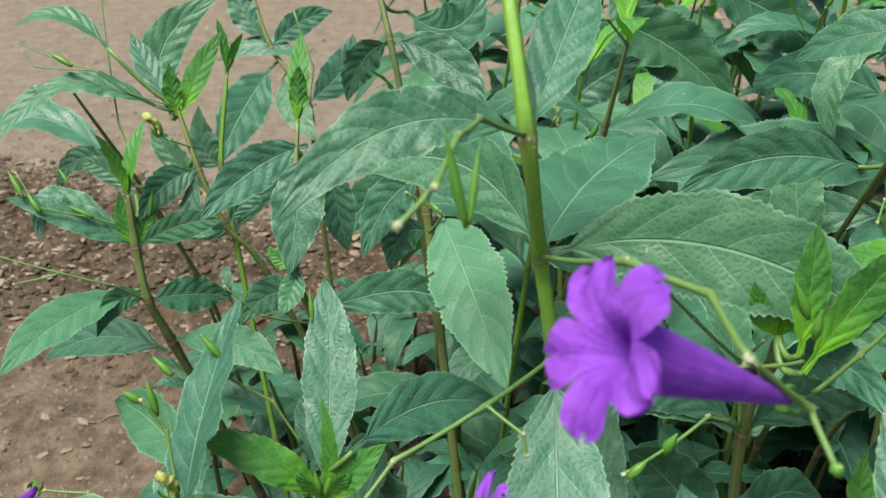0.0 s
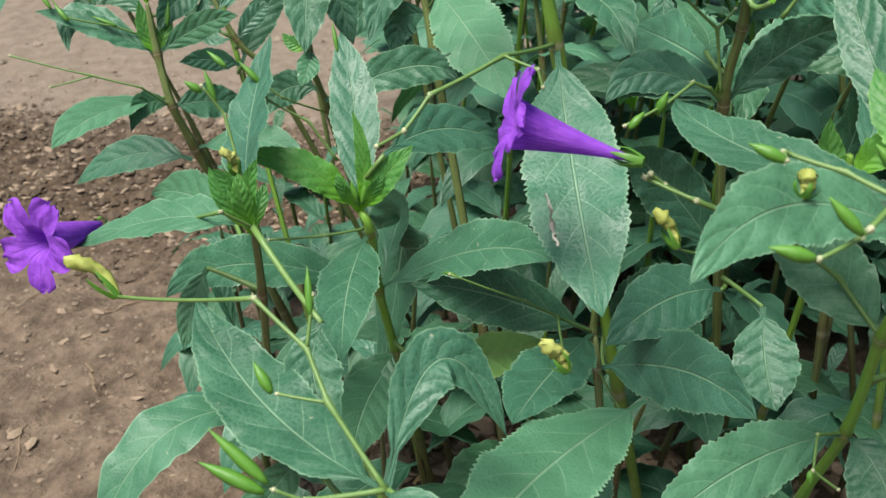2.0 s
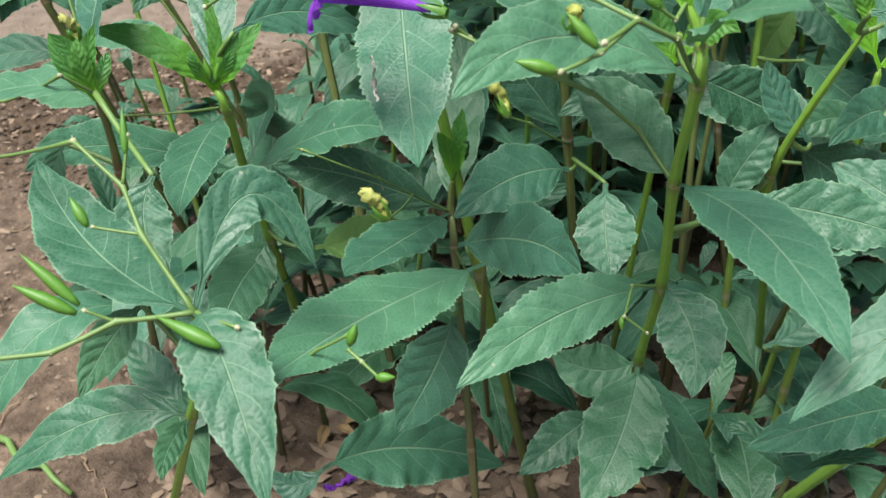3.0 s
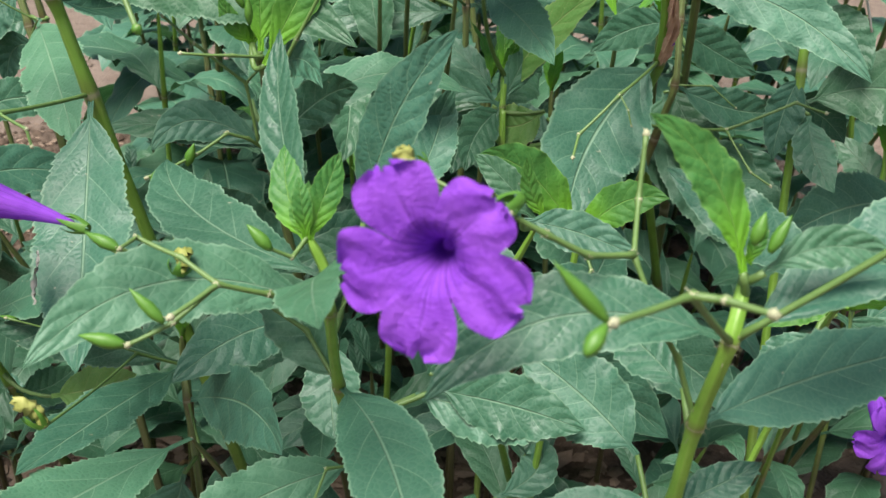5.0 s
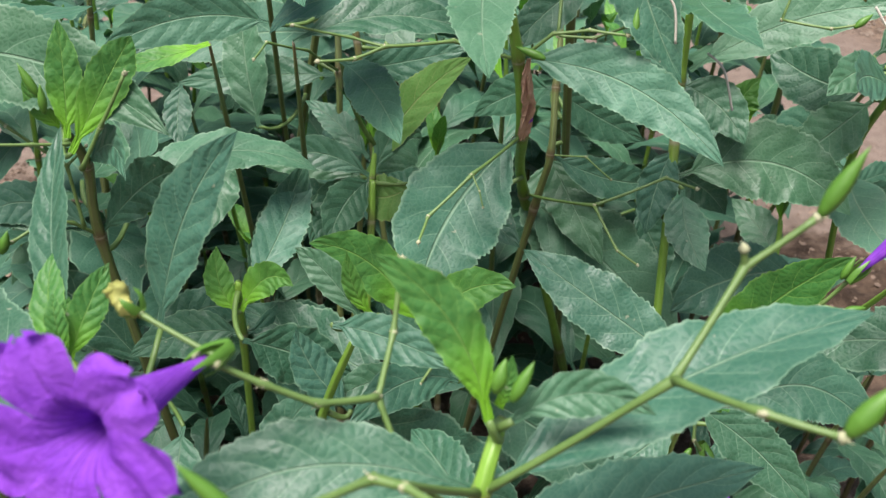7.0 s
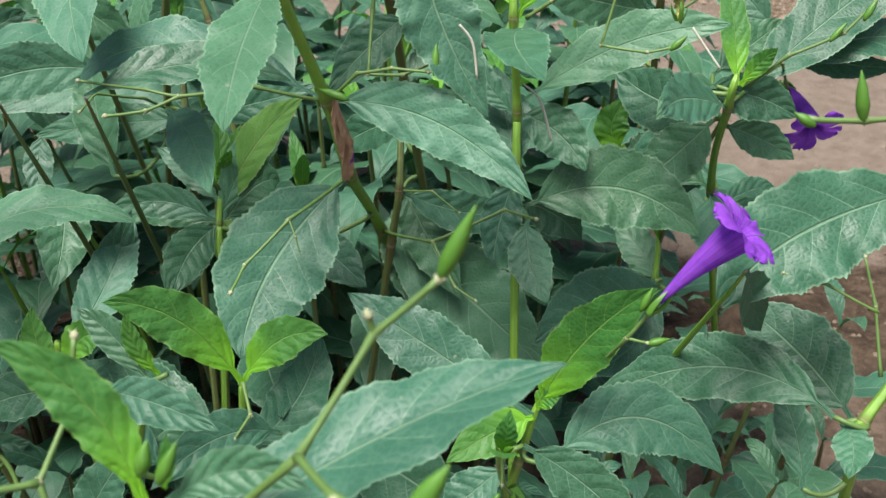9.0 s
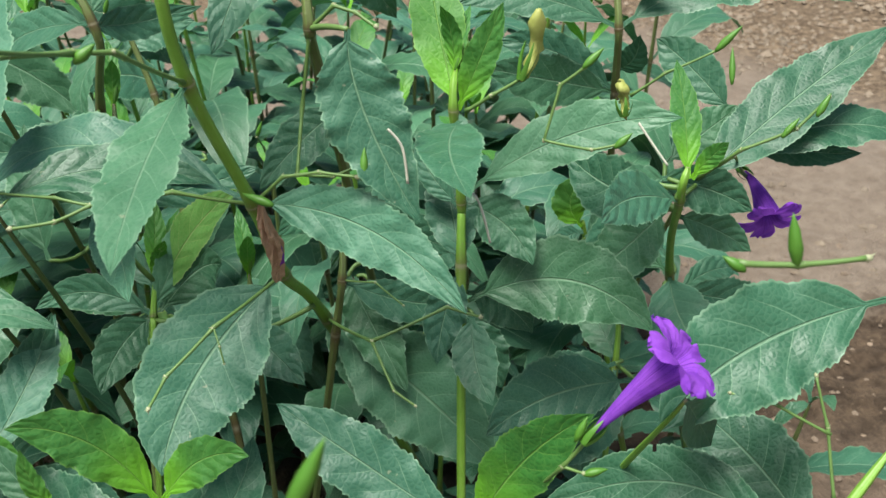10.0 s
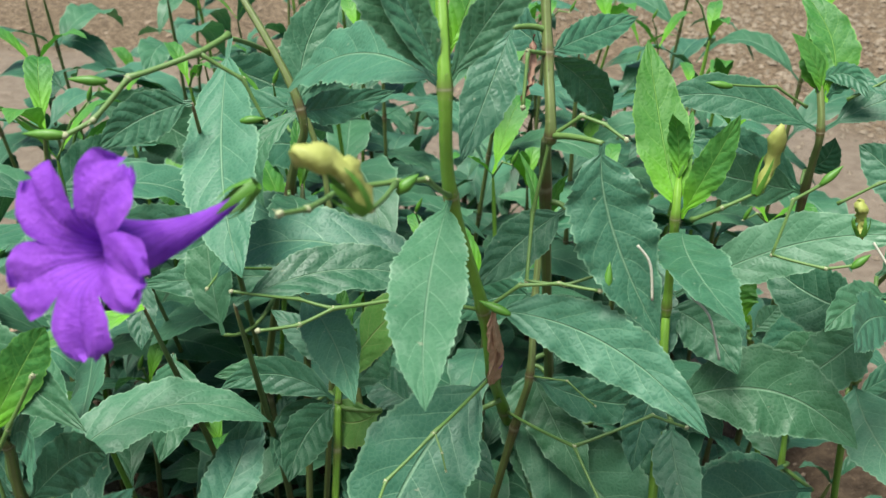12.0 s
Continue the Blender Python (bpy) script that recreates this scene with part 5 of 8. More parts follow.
stalk(G, [(-0.0384, 0.0976, 0.3119), (-0.0536, 0.1170, 0.3295), (-0.0592, 0.1304, 0.3396), (-0.0748, 0.1448, 0.3497), (-0.1384, 0.2063, 0.3157)], 0.0012)
stalk(G, [(-0.0592, 0.1304, 0.3396), (-0.0563, 0.1391, 0.3529)], 0.0009)
stalk(G, [(-0.0384, 0.0976, 0.3119), (-0.0612, 0.0947, 0.3134), (-0.0797, 0.0877, 0.3095), (-0.1026, 0.0856, 0.3113), (-0.1239, 0.0849, 0.3101), (-0.1414, 0.0853, 0.3091)], 0.0012)
bud(G, (-0.1026, 0.0856, 0.3116), (-0.1130, 0.0842, 0.3174), 0.0024)
stalk(G, [(-0.0612, 0.0947, 0.3134), (-0.0692, 0.0951, 0.3183)], 0.0009)
stalk(G, [(-0.0383, 0.0976, 0.3119), (-0.0244, 0.0855, 0.3138)], 0.0010)
bud(G, (-0.0718, 0.0949, 0.3177), (-0.0893, 0.1001, 0.3265), 0.0027)
bud(G, (-0.0707, 0.0962, 0.3197), (-0.0860, 0.1049, 0.3340), 0.0024)
bud(G, (-0.0291, 0.0789, 0.3123), (-0.0476, 0.0885, 0.3186), 0.0029)
bud(G, (-0.0699, 0.1202, 0.3320), (-0.0748, 0.1261, 0.3400), 0.0022)
stalk(G, [(-0.0536, 0.1170, 0.3295), (-0.0682, 0.1200, 0.3319)], 0.0008)
bud(G, (-0.0574, 0.1358, 0.3477), (-0.0572, 0.1443, 0.3603), 0.0016)
wilted_flower(G, (-0.1384, 0.2063, 0.3157), (-0.1541, 0.2127, 0.3322), 0.0028)
stalk(G, [(0.0076, 0.0965, 0.2984), (-0.0040, 0.1026, 0.2880), (-0.0213, 0.1060, 0.2727)], 0.0008)
bud(G, (0.0071, 0.0944, 0.2953), (0.0100, 0.0957, 0.3030), 0.0022)
bud(G, (0.0145, 0.0849, 0.2894), (0.0206, 0.0827, 0.2905), 0.0020)
stalk(G, [(0.0065, 0.0939, 0.2944), (0.0106, 0.0897, 0.2923), (0.0154, 0.0848, 0.2894)], 0.0009)

N = plant((0.1427, 0.1835, 0.0040), "near stem with hairy joints, young tip leaves and buds")
stem(N, [(0.2238, 0.0616, 0.4042), (0.2162, 0.0503, 0.3925), (0.2157, 0.0566, 0.3593), (0.2175, 0.0631, 0.3197), (0.2319, 0.0928, 0.2506), (0.2216, 0.1046, 0.2294), (0.1822, 0.1440, 0.1167), (0.1427, 0.1835, 0.0040)], 0.0029, 0.0042)
leaf(N, (0.2162, 0.0503, 0.3925), (0.1745, 0.0586, 0.3998), (0.1388, 0.0513, 0.3848), 0.0206, (-0.09, -0.58, 0.81))
leaf(N, (0.2162, 0.0503, 0.3925), (0.2685, 0.0573, 0.4130), (0.3154, 0.0594, 0.4233), 0.0262, (-0.28, -0.16, 0.95))
leaf(N, (0.2184, 0.0547, 0.4098), (0.2104, 0.0628, 0.4327), (0.1944, 0.0679, 0.4478), 0.0120, (0.10, -0.92, 0.38), "young")
leaf(N, (0.2236, 0.0536, 0.4099), (0.2388, 0.0516, 0.4170), (0.2528, 0.0440, 0.4148), 0.0102, (-0.34, -0.76, 0.56))
leaf(N, (0.2220, 0.0596, 0.4092), (0.2240, 0.0599, 0.4152), (0.2250, 0.0611, 0.4223), 0.0043, (-0.55, -0.81, 0.22), "young")
leaf(N, (0.2157, 0.0566, 0.3593), (0.2596, 0.0659, 0.3625), (0.3068, 0.0723, 0.3621), 0.0237, (0.08, -0.63, 0.77), "pale")
leaf(N, (0.2175, 0.0631, 0.3197), (0.1789, 0.0635, 0.3118), (0.1346, 0.0515, 0.2842), 0.0232, (-0.33, -0.36, 0.87), "pale")
leaf(N, (0.2175, 0.0631, 0.3197), (0.2317, 0.0639, 0.3245), (0.2465, 0.0654, 0.3303), 0.0125, (-0.22, -0.63, 0.74))
leaf(N, (0.2205, 0.1048, 0.2294), (0.1829, 0.0969, 0.2353), (0.1420, 0.0862, 0.2364), 0.0221, (0.21, -0.57, 0.79))
leaf(N, (0.2320, 0.0934, 0.2515), (0.2538, 0.0915, 0.2541), (0.2777, 0.0891, 0.2567), 0.0327, (-0.14, -0.65, 0.74), "pale")
leaf(N, (0.2320, 0.0934, 0.2515), (0.2390, 0.0830, 0.2379), (0.2464, 0.0749, 0.2279), 0.0196, (-0.32, -0.83, 0.46))
leaf(N, (0.2258, 0.0831, 0.3477), (0.2207, 0.1032, 0.3492), (0.2151, 0.1223, 0.3487), 0.0176, (-0.59, -0.18, 0.79))
stalk(N, [(0.2162, 0.0503, 0.3925), (0.1874, 0.0231, 0.4290), (0.1665, 0.0124, 0.4331)], 0.0013)
stalk(N, [(0.1874, 0.0231, 0.4290), (0.1924, 0.0190, 0.4301), (0.1976, 0.0106, 0.4320)], 0.0013)
bud(N, (0.1656, 0.0126, 0.4331), (0.1553, 0.0166, 0.4451), 0.0019)
bud(N, (0.1600, 0.0082, 0.4298), (0.1656, 0.0127, 0.4332), 0.0022)
bud(N, (0.2225, 0.0521, 0.4167), (0.2276, 0.0541, 0.4255), 0.0020)
bud(N, (0.2191, 0.0539, 0.4182), (0.2217, 0.0558, 0.4259), 0.0022)
stalk(N, [(0.2157, 0.0566, 0.3593), (0.2104, 0.0634, 0.3778), (0.2005, 0.0581, 0.3947), (0.1958, 0.0683, 0.4091), (0.2022, 0.0833, 0.4159), (0.2058, 0.0919, 0.4305)], 0.0012)
stalk(N, [(0.1958, 0.0683, 0.4091), (0.1817, 0.0631, 0.4138), (0.1703, 0.0631, 0.4211), (0.1615, 0.0639, 0.4269), (0.1577, 0.0640, 0.4294)], 0.0012)
flower(N, (0.1594, 0.0633, 0.4290), (0.1436, 0.0476, 0.4309), 0.0196, (-0.47, -0.83, 0.30), 0.30, fill=0.44)
stalk(N, [(0.1630, 0.0705, 0.4226), (0.1455, 0.0839, 0.4281), (0.1418, 0.0861, 0.4303)], 0.0009)
wilted_flower(N, (0.1455, 0.0840, 0.4284), (0.1396, 0.0885, 0.4334), 0.0022)
stalk(N, [(0.2162, 0.0503, 0.3925), (0.2508, 0.0363, 0.4309), (0.2687, 0.0473, 0.4488), (0.2817, 0.0459, 0.4599)], 0.0013)
bud(N, (0.2817, 0.0458, 0.4597), (0.2893, 0.0460, 0.4749), 0.0024)
stalk(N, [(0.2508, 0.0363, 0.4309), (0.2550, 0.0130, 0.4413), (0.2646, 0.0038, 0.4421)], 0.0012)
bud(N, (0.2651, 0.0037, 0.4421), (0.2725, 0.0036, 0.4529), 0.0026)
stalk(N, [(0.2687, 0.0473, 0.4488), (0.2678, 0.0477, 0.4531)], 0.0012)

P = plant((0.2623, 0.2910, 0.0040), "leafy stem in the shade")
stem(P, [(0.2085, 0.1803, 0.3510), (0.1920, 0.1999, 0.2800), (0.2083, 0.2211, 0.2158), (0.2353, 0.2560, 0.1099), (0.2623, 0.2910, 0.0040)], 0.0025, 0.0035)
leaf(P, (0.2011, 0.2065, 0.2920), (0.2417, 0.1946, 0.2618), (0.2814, 0.1794, 0.2267), 0.0398, (-0.07, -0.95, 0.31))
leaf(P, (0.1640, 0.1559, 0.2953), (0.1908, 0.1439, 0.2934), (0.2170, 0.1300, 0.2886), 0.0248, (-0.30, -0.76, 0.57))
leaf(P, (0.2042, 0.1988, 0.1820), (0.2272, 0.2030, 0.1940), (0.2261, 0.2134, 0.2090), 0.0189, (-0.34, -0.68, 0.65), "pale")
leaf(P, (0.1697, 0.1944, 0.2710), (0.1788, 0.1986, 0.2885), (0.1938, 0.2012, 0.3050), 0.0190, (-0.37, -0.83, 0.43))
leaf(P, (0.2719, 0.2647, 0.2419), (0.3097, 0.2408, 0.2253), (0.3401, 0.2142, 0.2028), 0.0398, (-0.34, -0.82, 0.46))
leaf(P, (0.1650, 0.2256, 0.3156), (0.1874, 0.2263, 0.3043), (0.2105, 0.2252, 0.2905), 0.0262, (0.14, -0.95, 0.28))
leaf(P, (0.2514, 0.2004, 0.3003), (0.2278, 0.1927, 0.3100), (0.2013, 0.1757, 0.3053), 0.0197, (0.40, -0.68, 0.62))
leaf(P, (0.1954, 0.1574, 0.3671), (0.2126, 0.1470, 0.3665), (0.2315, 0.1335, 0.3616), 0.0144, (-0.40, -0.73, 0.56), "pale")
leaf(P, (0.2358, 0.1223, 0.2799), (0.2202, 0.1457, 0.2922), (0.2000, 0.1685, 0.3018), 0.0323, (-0.34, -0.61, 0.72), "pale")
leaf(P, (0.1570, 0.1594, 0.2908), (0.1829, 0.1465, 0.2894), (0.2120, 0.1319, 0.2865), 0.0244, (-0.27, -0.66, 0.70), "pale")
leaf(P, (0.2085, 0.1803, 0.3510), (0.1977, 0.1918, 0.3652), (0.1871, 0.1993, 0.3732), 0.0117, (-0.23, -0.84, 0.50))
leaf(P, (0.2119, 0.1808, 0.3529), (0.2060, 0.1833, 0.3643), (0.2043, 0.1859, 0.3773), 0.0073, (-0.15, -0.98, 0.16), "young")

Q = plant((0.4300, 0.4465, 0.0040), "tall stem with long drooping leaves and a dried brown flower")
stem(Q, [(0.2698, 0.2609, 0.5503), (0.2679, 0.2421, 0.5122), (0.2721, 0.2496, 0.4722), (0.2897, 0.2667, 0.4154), (0.2994, 0.2829, 0.3732), (0.3223, 0.3389, 0.3117), (0.3762, 0.3927, 0.1578), (0.4300, 0.4465, 0.0040)], 0.0031, 0.0044)
leaf(Q, (0.2679, 0.2421, 0.5122), (0.2467, 0.2973, 0.5104), (0.2223, 0.3406, 0.4837), 0.0289, (-0.73, -0.14, 0.67), "pale")
leaf(Q, (0.3071, 0.3039, 0.5160), (0.2954, 0.2907, 0.4961), (0.2818, 0.2766, 0.4737), 0.0191, (-0.10, -0.81, 0.58))
leaf(Q, (0.2679, 0.2421, 0.5122), (0.2556, 0.2456, 0.5363), (0.2431, 0.2462, 0.5547), 0.0124, (0.36, -0.88, 0.30))
leaf(Q, (0.2679, 0.2421, 0.5122), (0.2844, 0.2402, 0.5382), (0.2956, 0.2327, 0.5509), 0.0138, (-0.38, -0.92, 0.05))
leaf(Q, (0.2721, 0.2496, 0.4722), (0.2554, 0.2061, 0.4592), (0.2460, 0.1619, 0.4483), 0.0237, (-0.13, -0.22, 0.97), "pale")
leaf(Q, (0.2897, 0.2667, 0.4154), (0.2288, 0.2987, 0.4352), (0.1884, 0.3076, 0.4183), 0.0291, (-0.13, -0.39, 0.91), "pale")
leaf(Q, (0.2897, 0.2667, 0.4154), (0.3302, 0.2418, 0.4109), (0.3605, 0.2083, 0.3871), 0.0248, (-0.42, -0.76, 0.50), "pale")
leaf(Q, (0.2994, 0.2829, 0.3732), (0.2596, 0.2587, 0.3465), (0.2399, 0.2293, 0.3196), 0.0460, (0.03, -0.72, 0.69), "pale")
leaf(Q, (0.3223, 0.3389, 0.3117), (0.3617, 0.3077, 0.2806), (0.3970, 0.2754, 0.2456), 0.0492, (-0.20, -0.81, 0.55), "pale")
leaf(Q, (0.3432, 0.3622, 0.3202), (0.3372, 0.3391, 0.2981), (0.3350, 0.3126, 0.2718), 0.0306, (-0.13, -0.68, 0.72))
stalk(Q, [(0.2897, 0.2667, 0.4154), (0.2604, 0.2637, 0.4261), (0.2309, 0.2595, 0.4265), (0.2183, 0.2551, 0.4236), (0.2035, 0.2531, 0.4240)], 0.0011)
stalk(Q, [(0.2309, 0.2595, 0.4265), (0.2189, 0.2641, 0.4292), (0.1954, 0.2621, 0.4360)], 0.0009)
stalk(Q, [(0.2897, 0.2667, 0.4154), (0.3022, 0.2610, 0.4281), (0.3155, 0.2545, 0.4310), (0.3288, 0.2463, 0.4308)], 0.0011)
bud(Q, (0.3308, 0.2450, 0.4294), (0.3327, 0.2487, 0.4414), 0.0022)
bud(Q, (0.2969, 0.2534, 0.4200), (0.2859, 0.2604, 0.4235), 0.0024)
stalk(Q, [(0.2994, 0.2829, 0.3732), (0.2679, 0.2529, 0.3700), (0.2471, 0.2451, 0.3556), (0.2398, 0.2309, 0.3517)], 0.0011)
stalk(Q, [(0.3223, 0.3389, 0.3117), (0.3344, 0.2708, 0.3391), (0.3693, 0.2701, 0.3513), (0.3832, 0.2640, 0.3472)], 0.0011)
stalk(Q, [(0.3344, 0.2708, 0.3391), (0.3393, 0.2495, 0.3259), (0.3470, 0.2424, 0.3214)], 0.0009)
stalk(Q, [(0.2679, 0.2529, 0.3700), (0.2693, 0.2453, 0.3657), (0.2701, 0.2416, 0.3597)], 0.0006)
dried_flower(Q, (0.2924, 0.2612, 0.4172), (0.2975, 0.2750, 0.3771), 0.0032)
stalk(Q, [(0.2721, 0.2496, 0.4722), (0.2542, 0.2026, 0.4982), (0.2440, 0.1947, 0.5014), (0.2287, 0.1878, 0.5037), (0.2180, 0.1608, 0.5102), (0.2114, 0.1542, 0.5124)], 0.0012)
stalk(Q, [(0.2440, 0.1945, 0.5010), (0.2285, 0.1311, 0.5220)], 0.0010)
wilted_flower(Q, (0.2277, 0.1293, 0.5226), (0.2156, 0.1303, 0.5373), 0.0028)
bud(Q, (0.2441, 0.1933, 0.4986), (0.2505, 0.1943, 0.5034), 0.0022)
flower(Q, (0.2022, 0.1576, 0.5151), (0.1797, 0.1517, 0.5072), 0.0208, (-0.66, -0.66, 0.34), 0.60, fill=0.40)

Q_b = plant((0.2817, 0.3708, 0.0040), "thin upright stem among the leaves")
stem(Q_b, [(0.3422, 0.3566, 0.4001), (0.3360, 0.3409, 0.3718), (0.3301, 0.3240, 0.3416), (0.3253, 0.3286, 0.3080), (0.3035, 0.3497, 0.1560), (0.2817, 0.3708, 0.0040)], 0.0025, 0.0034, OLD_STEM)
leaf(Q_b, (0.3301, 0.3240, 0.3416), (0.3625, 0.3140, 0.3290), (0.3909, 0.3118, 0.3274), 0.0211, (-0.09, -0.91, 0.40))
leaf(Q_b, (0.3358, 0.3413, 0.3331), (0.3438, 0.3213, 0.3135), (0.3551, 0.2964, 0.2873), 0.0262, (-0.35, -0.74, 0.58))
leaf(Q_b, (0.3449, 0.3679, 0.3607), (0.3719, 0.3626, 0.3437), (0.3996, 0.3586, 0.3291), 0.0242, (-0.04, -0.97, 0.23))
leaf(Q_b, (0.3449, 0.3679, 0.3607), (0.3261, 0.3804, 0.3538), (0.3049, 0.3883, 0.3383), 0.0226, (-0.54, -0.81, 0.23))
stalk(Q_b, [(0.3301, 0.3240, 0.3416), (0.3443, 0.3108, 0.3455), (0.3559, 0.3018, 0.3357)], 0.0007)

S = plant((0.4102, 0.4634, 0.0040), "upright stem with knobbly seed stalks")
stem(S, [(0.3240, 0.3218, 0.5420), (0.3223, 0.3038, 0.5056), (0.3207, 0.2896, 0.4768), (0.3262, 0.3080, 0.4479), (0.3682, 0.3857, 0.2259), (0.4102, 0.4634, 0.0040)], 0.0029, 0.0038, OLD_STEM)
leaf(S, (0.3315, 0.2633, 0.4825), (0.3344, 0.2543, 0.4528), (0.3507, 0.2363, 0.4128), 0.0311, (-0.12, -0.94, 0.33), "pale")
leaf(S, (0.3341, 0.3036, 0.4382), (0.3143, 0.3016, 0.4256), (0.2945, 0.2970, 0.4078), 0.0203, (-0.22, -0.85, 0.48))
leaf(S, (0.3223, 0.3038, 0.5056), (0.3139, 0.3316, 0.5117), (0.3057, 0.3561, 0.5115), 0.0185, (-0.82, -0.31, 0.48))
leaf(S, (0.3223, 0.3038, 0.5056), (0.3457, 0.3176, 0.5092), (0.3704, 0.3308, 0.5123), 0.0139, (0.34, -0.75, 0.57))
leaf(S, (0.3319, 0.3315, 0.4969), (0.3525, 0.3367, 0.4822), (0.3667, 0.3416, 0.4643), 0.0173, (0.12, -0.98, -0.18))
stalk(S, [(0.3223, 0.3038, 0.5056), (0.3119, 0.2964, 0.5090), (0.3081, 0.2875, 0.4898)], 0.0012)
stalk(S, [(0.3207, 0.2896, 0.4768), (0.3297, 0.2814, 0.4872), (0.3371, 0.2764, 0.4851), (0.3433, 0.2695, 0.4808)], 0.0012)
stalk(S, [(0.3207, 0.2896, 0.4768), (0.3149, 0.2887, 0.4455), (0.3088, 0.2730, 0.4231), (0.3220, 0.2649, 0.4240), (0.3350, 0.2623, 0.4291)], 0.0011)

T = plant((0.3464, 0.1758, 0.0040), "leafy stem with a bright young tip and spent yellow flowers")
stem(T, [(0.3827, 0.3002, 0.4504), (0.3797, 0.2929, 0.4354), (0.3847, 0.2993, 0.3876), (0.3819, 0.2904, 0.3599), (0.3641, 0.2331, 0.1819), (0.3464, 0.1758, 0.0040)], 0.0026, 0.0036)
leaf(T, (0.3812, 0.2926, 0.4356), (0.3796, 0.3158, 0.4669), (0.3799, 0.3395, 0.5002), 0.0230, (-0.25, -0.79, 0.57), "young")
leaf(T, (0.3817, 0.2924, 0.4356), (0.3916, 0.2908, 0.4589), (0.4003, 0.2889, 0.4811), 0.0139, (-0.38, -0.92, 0.09), "young")
leaf(T, (0.3822, 0.2900, 0.4314), (0.3647, 0.2449, 0.4382), (0.3584, 0.1947, 0.4408), 0.0253, (0.00, 0.10, 1.00))
leaf(T, (0.3893, 0.3011, 0.3926), (0.4338, 0.2868, 0.4206), (0.4736, 0.2640, 0.4317), 0.0254, (-0.54, -0.63, 0.56), "pale")
leaf(T, (0.3819, 0.2904, 0.3599), (0.3830, 0.3102, 0.3797), (0.3830, 0.3313, 0.4011), 0.0245, (-0.28, -0.68, 0.68))
leaf(T, (0.3833, 0.2993, 0.3869), (0.3736, 0.3086, 0.3987), (0.3682, 0.3181, 0.4127), 0.0119, (-0.31, -0.85, 0.44))
leaf(T, (0.3858, 0.2903, 0.3400), (0.4318, 0.2791, 0.3495), (0.4655, 0.2550, 0.3295), 0.0394, (-0.28, -0.80, 0.53))
leaf(T, (0.3816, 0.2893, 0.3576), (0.3714, 0.2820, 0.3394), (0.3646, 0.2726, 0.3188), 0.0194, (-0.25, -0.85, 0.47))
stalk(T, [(0.3838, 0.2867, 0.4369), (0.3920, 0.2778, 0.4458), (0.4035, 0.2732, 0.4535)], 0.0013)
wilted_flower(T, (0.4028, 0.2730, 0.4527), (0.4134, 0.2785, 0.4789), 0.0030)
stalk(T, [(0.4294, 0.2688, 0.4571), (0.4204, 0.2727, 0.4492), (0.4123, 0.2685, 0.4270), (0.4272, 0.2531, 0.4270), (0.4365, 0.2496, 0.4293)], 0.0010)
bud(T, (0.4356, 0.2492, 0.4282), (0.4427, 0.2483, 0.4343), 0.0021)
bud(T, (0.4282, 0.2688, 0.4565), (0.4370, 0.2685, 0.4645), 0.0021)
wilted_flower(T, (0.4420, 0.2556, 0.4387), (0.4420, 0.2607, 0.4524), 0.0022)

S3 = plant((0.5594, 0.5006, 0.0040), "leafy stem at the back of the bed")
stem(S3, [(0.4853, 0.3671, 0.4741), (0.4832, 0.3529, 0.4467), (0.4897, 0.3655, 0.4087), (0.5246, 0.4331, 0.2064), (0.5594, 0.5006, 0.0040)], 0.0026, 0.0034, OLD_STEM)
leaf(S3, (0.4868, 0.3594, 0.4602), (0.4932, 0.3706, 0.4855), (0.4843, 0.3967, 0.5100), 0.0225, (-0.25, -0.85, 0.45), "young")
leaf(S3, (0.4877, 0.3598, 0.4615), (0.4954, 0.3518, 0.4719), (0.5048, 0.3359, 0.4676), 0.0110, (-0.10, -0.60, 0.80))
leaf(S3, (0.4862, 0.3595, 0.4602), (0.4809, 0.3641, 0.4780), (0.4693, 0.3707, 0.4924), 0.0123, (0.30, -0.90, 0.30), "young")
leaf(S3, (0.4832, 0.3529, 0.4467), (0.5371, 0.3445, 0.4677), (0.5918, 0.3198, 0.4590), 0.0298, (-0.27, -0.59, 0.76))
leaf(S3, (0.4832, 0.3529, 0.4467), (0.4398, 0.3671, 0.4630), (0.4025, 0.3697, 0.4609), 0.0215, (-0.08, -0.84, 0.54))
leaf(S3, (0.4838, 0.3621, 0.4641), (0.4843, 0.3687, 0.4766), (0.4828, 0.3785, 0.4940), 0.0154, (-0.43, -0.80, 0.43), "young")
leaf(S3, (0.4846, 0.3646, 0.4691), (0.4927, 0.3541, 0.4751), (0.4950, 0.3376, 0.4672), 0.0110, (-0.86, -0.36, 0.36))
leaf(S3, (0.4969, 0.3792, 0.4159), (0.5021, 0.3709, 0.4244), (0.5021, 0.3666, 0.4380), 0.0149, (-0.68, -0.69, -0.24))
leaf(S3, (0.5272, 0.3107, 0.4115), (0.5128, 0.3306, 0.4306), (0.5009, 0.3455, 0.4416), 0.0236, (-0.54, -0.75, 0.39))
leaf(S3, (0.4897, 0.3655, 0.4087), (0.4493, 0.3644, 0.4197), (0.4151, 0.3615, 0.4302), 0.0260, (0.12, -0.96, 0.24))
leaf(S3, (0.4897, 0.3655, 0.4087), (0.4621, 0.3829, 0.4276), (0.4312, 0.3940, 0.4333), 0.0209, (-0.31, -0.90, 0.30))
stalk(S3, [(0.4721, 0.3517, 0.4608), (0.4536, 0.3509, 0.4720), (0.4246, 0.3485, 0.4754)], 0.0010)
bud(S3, (0.4282, 0.3470, 0.4744), (0.4165, 0.3509, 0.4760), 0.0022)
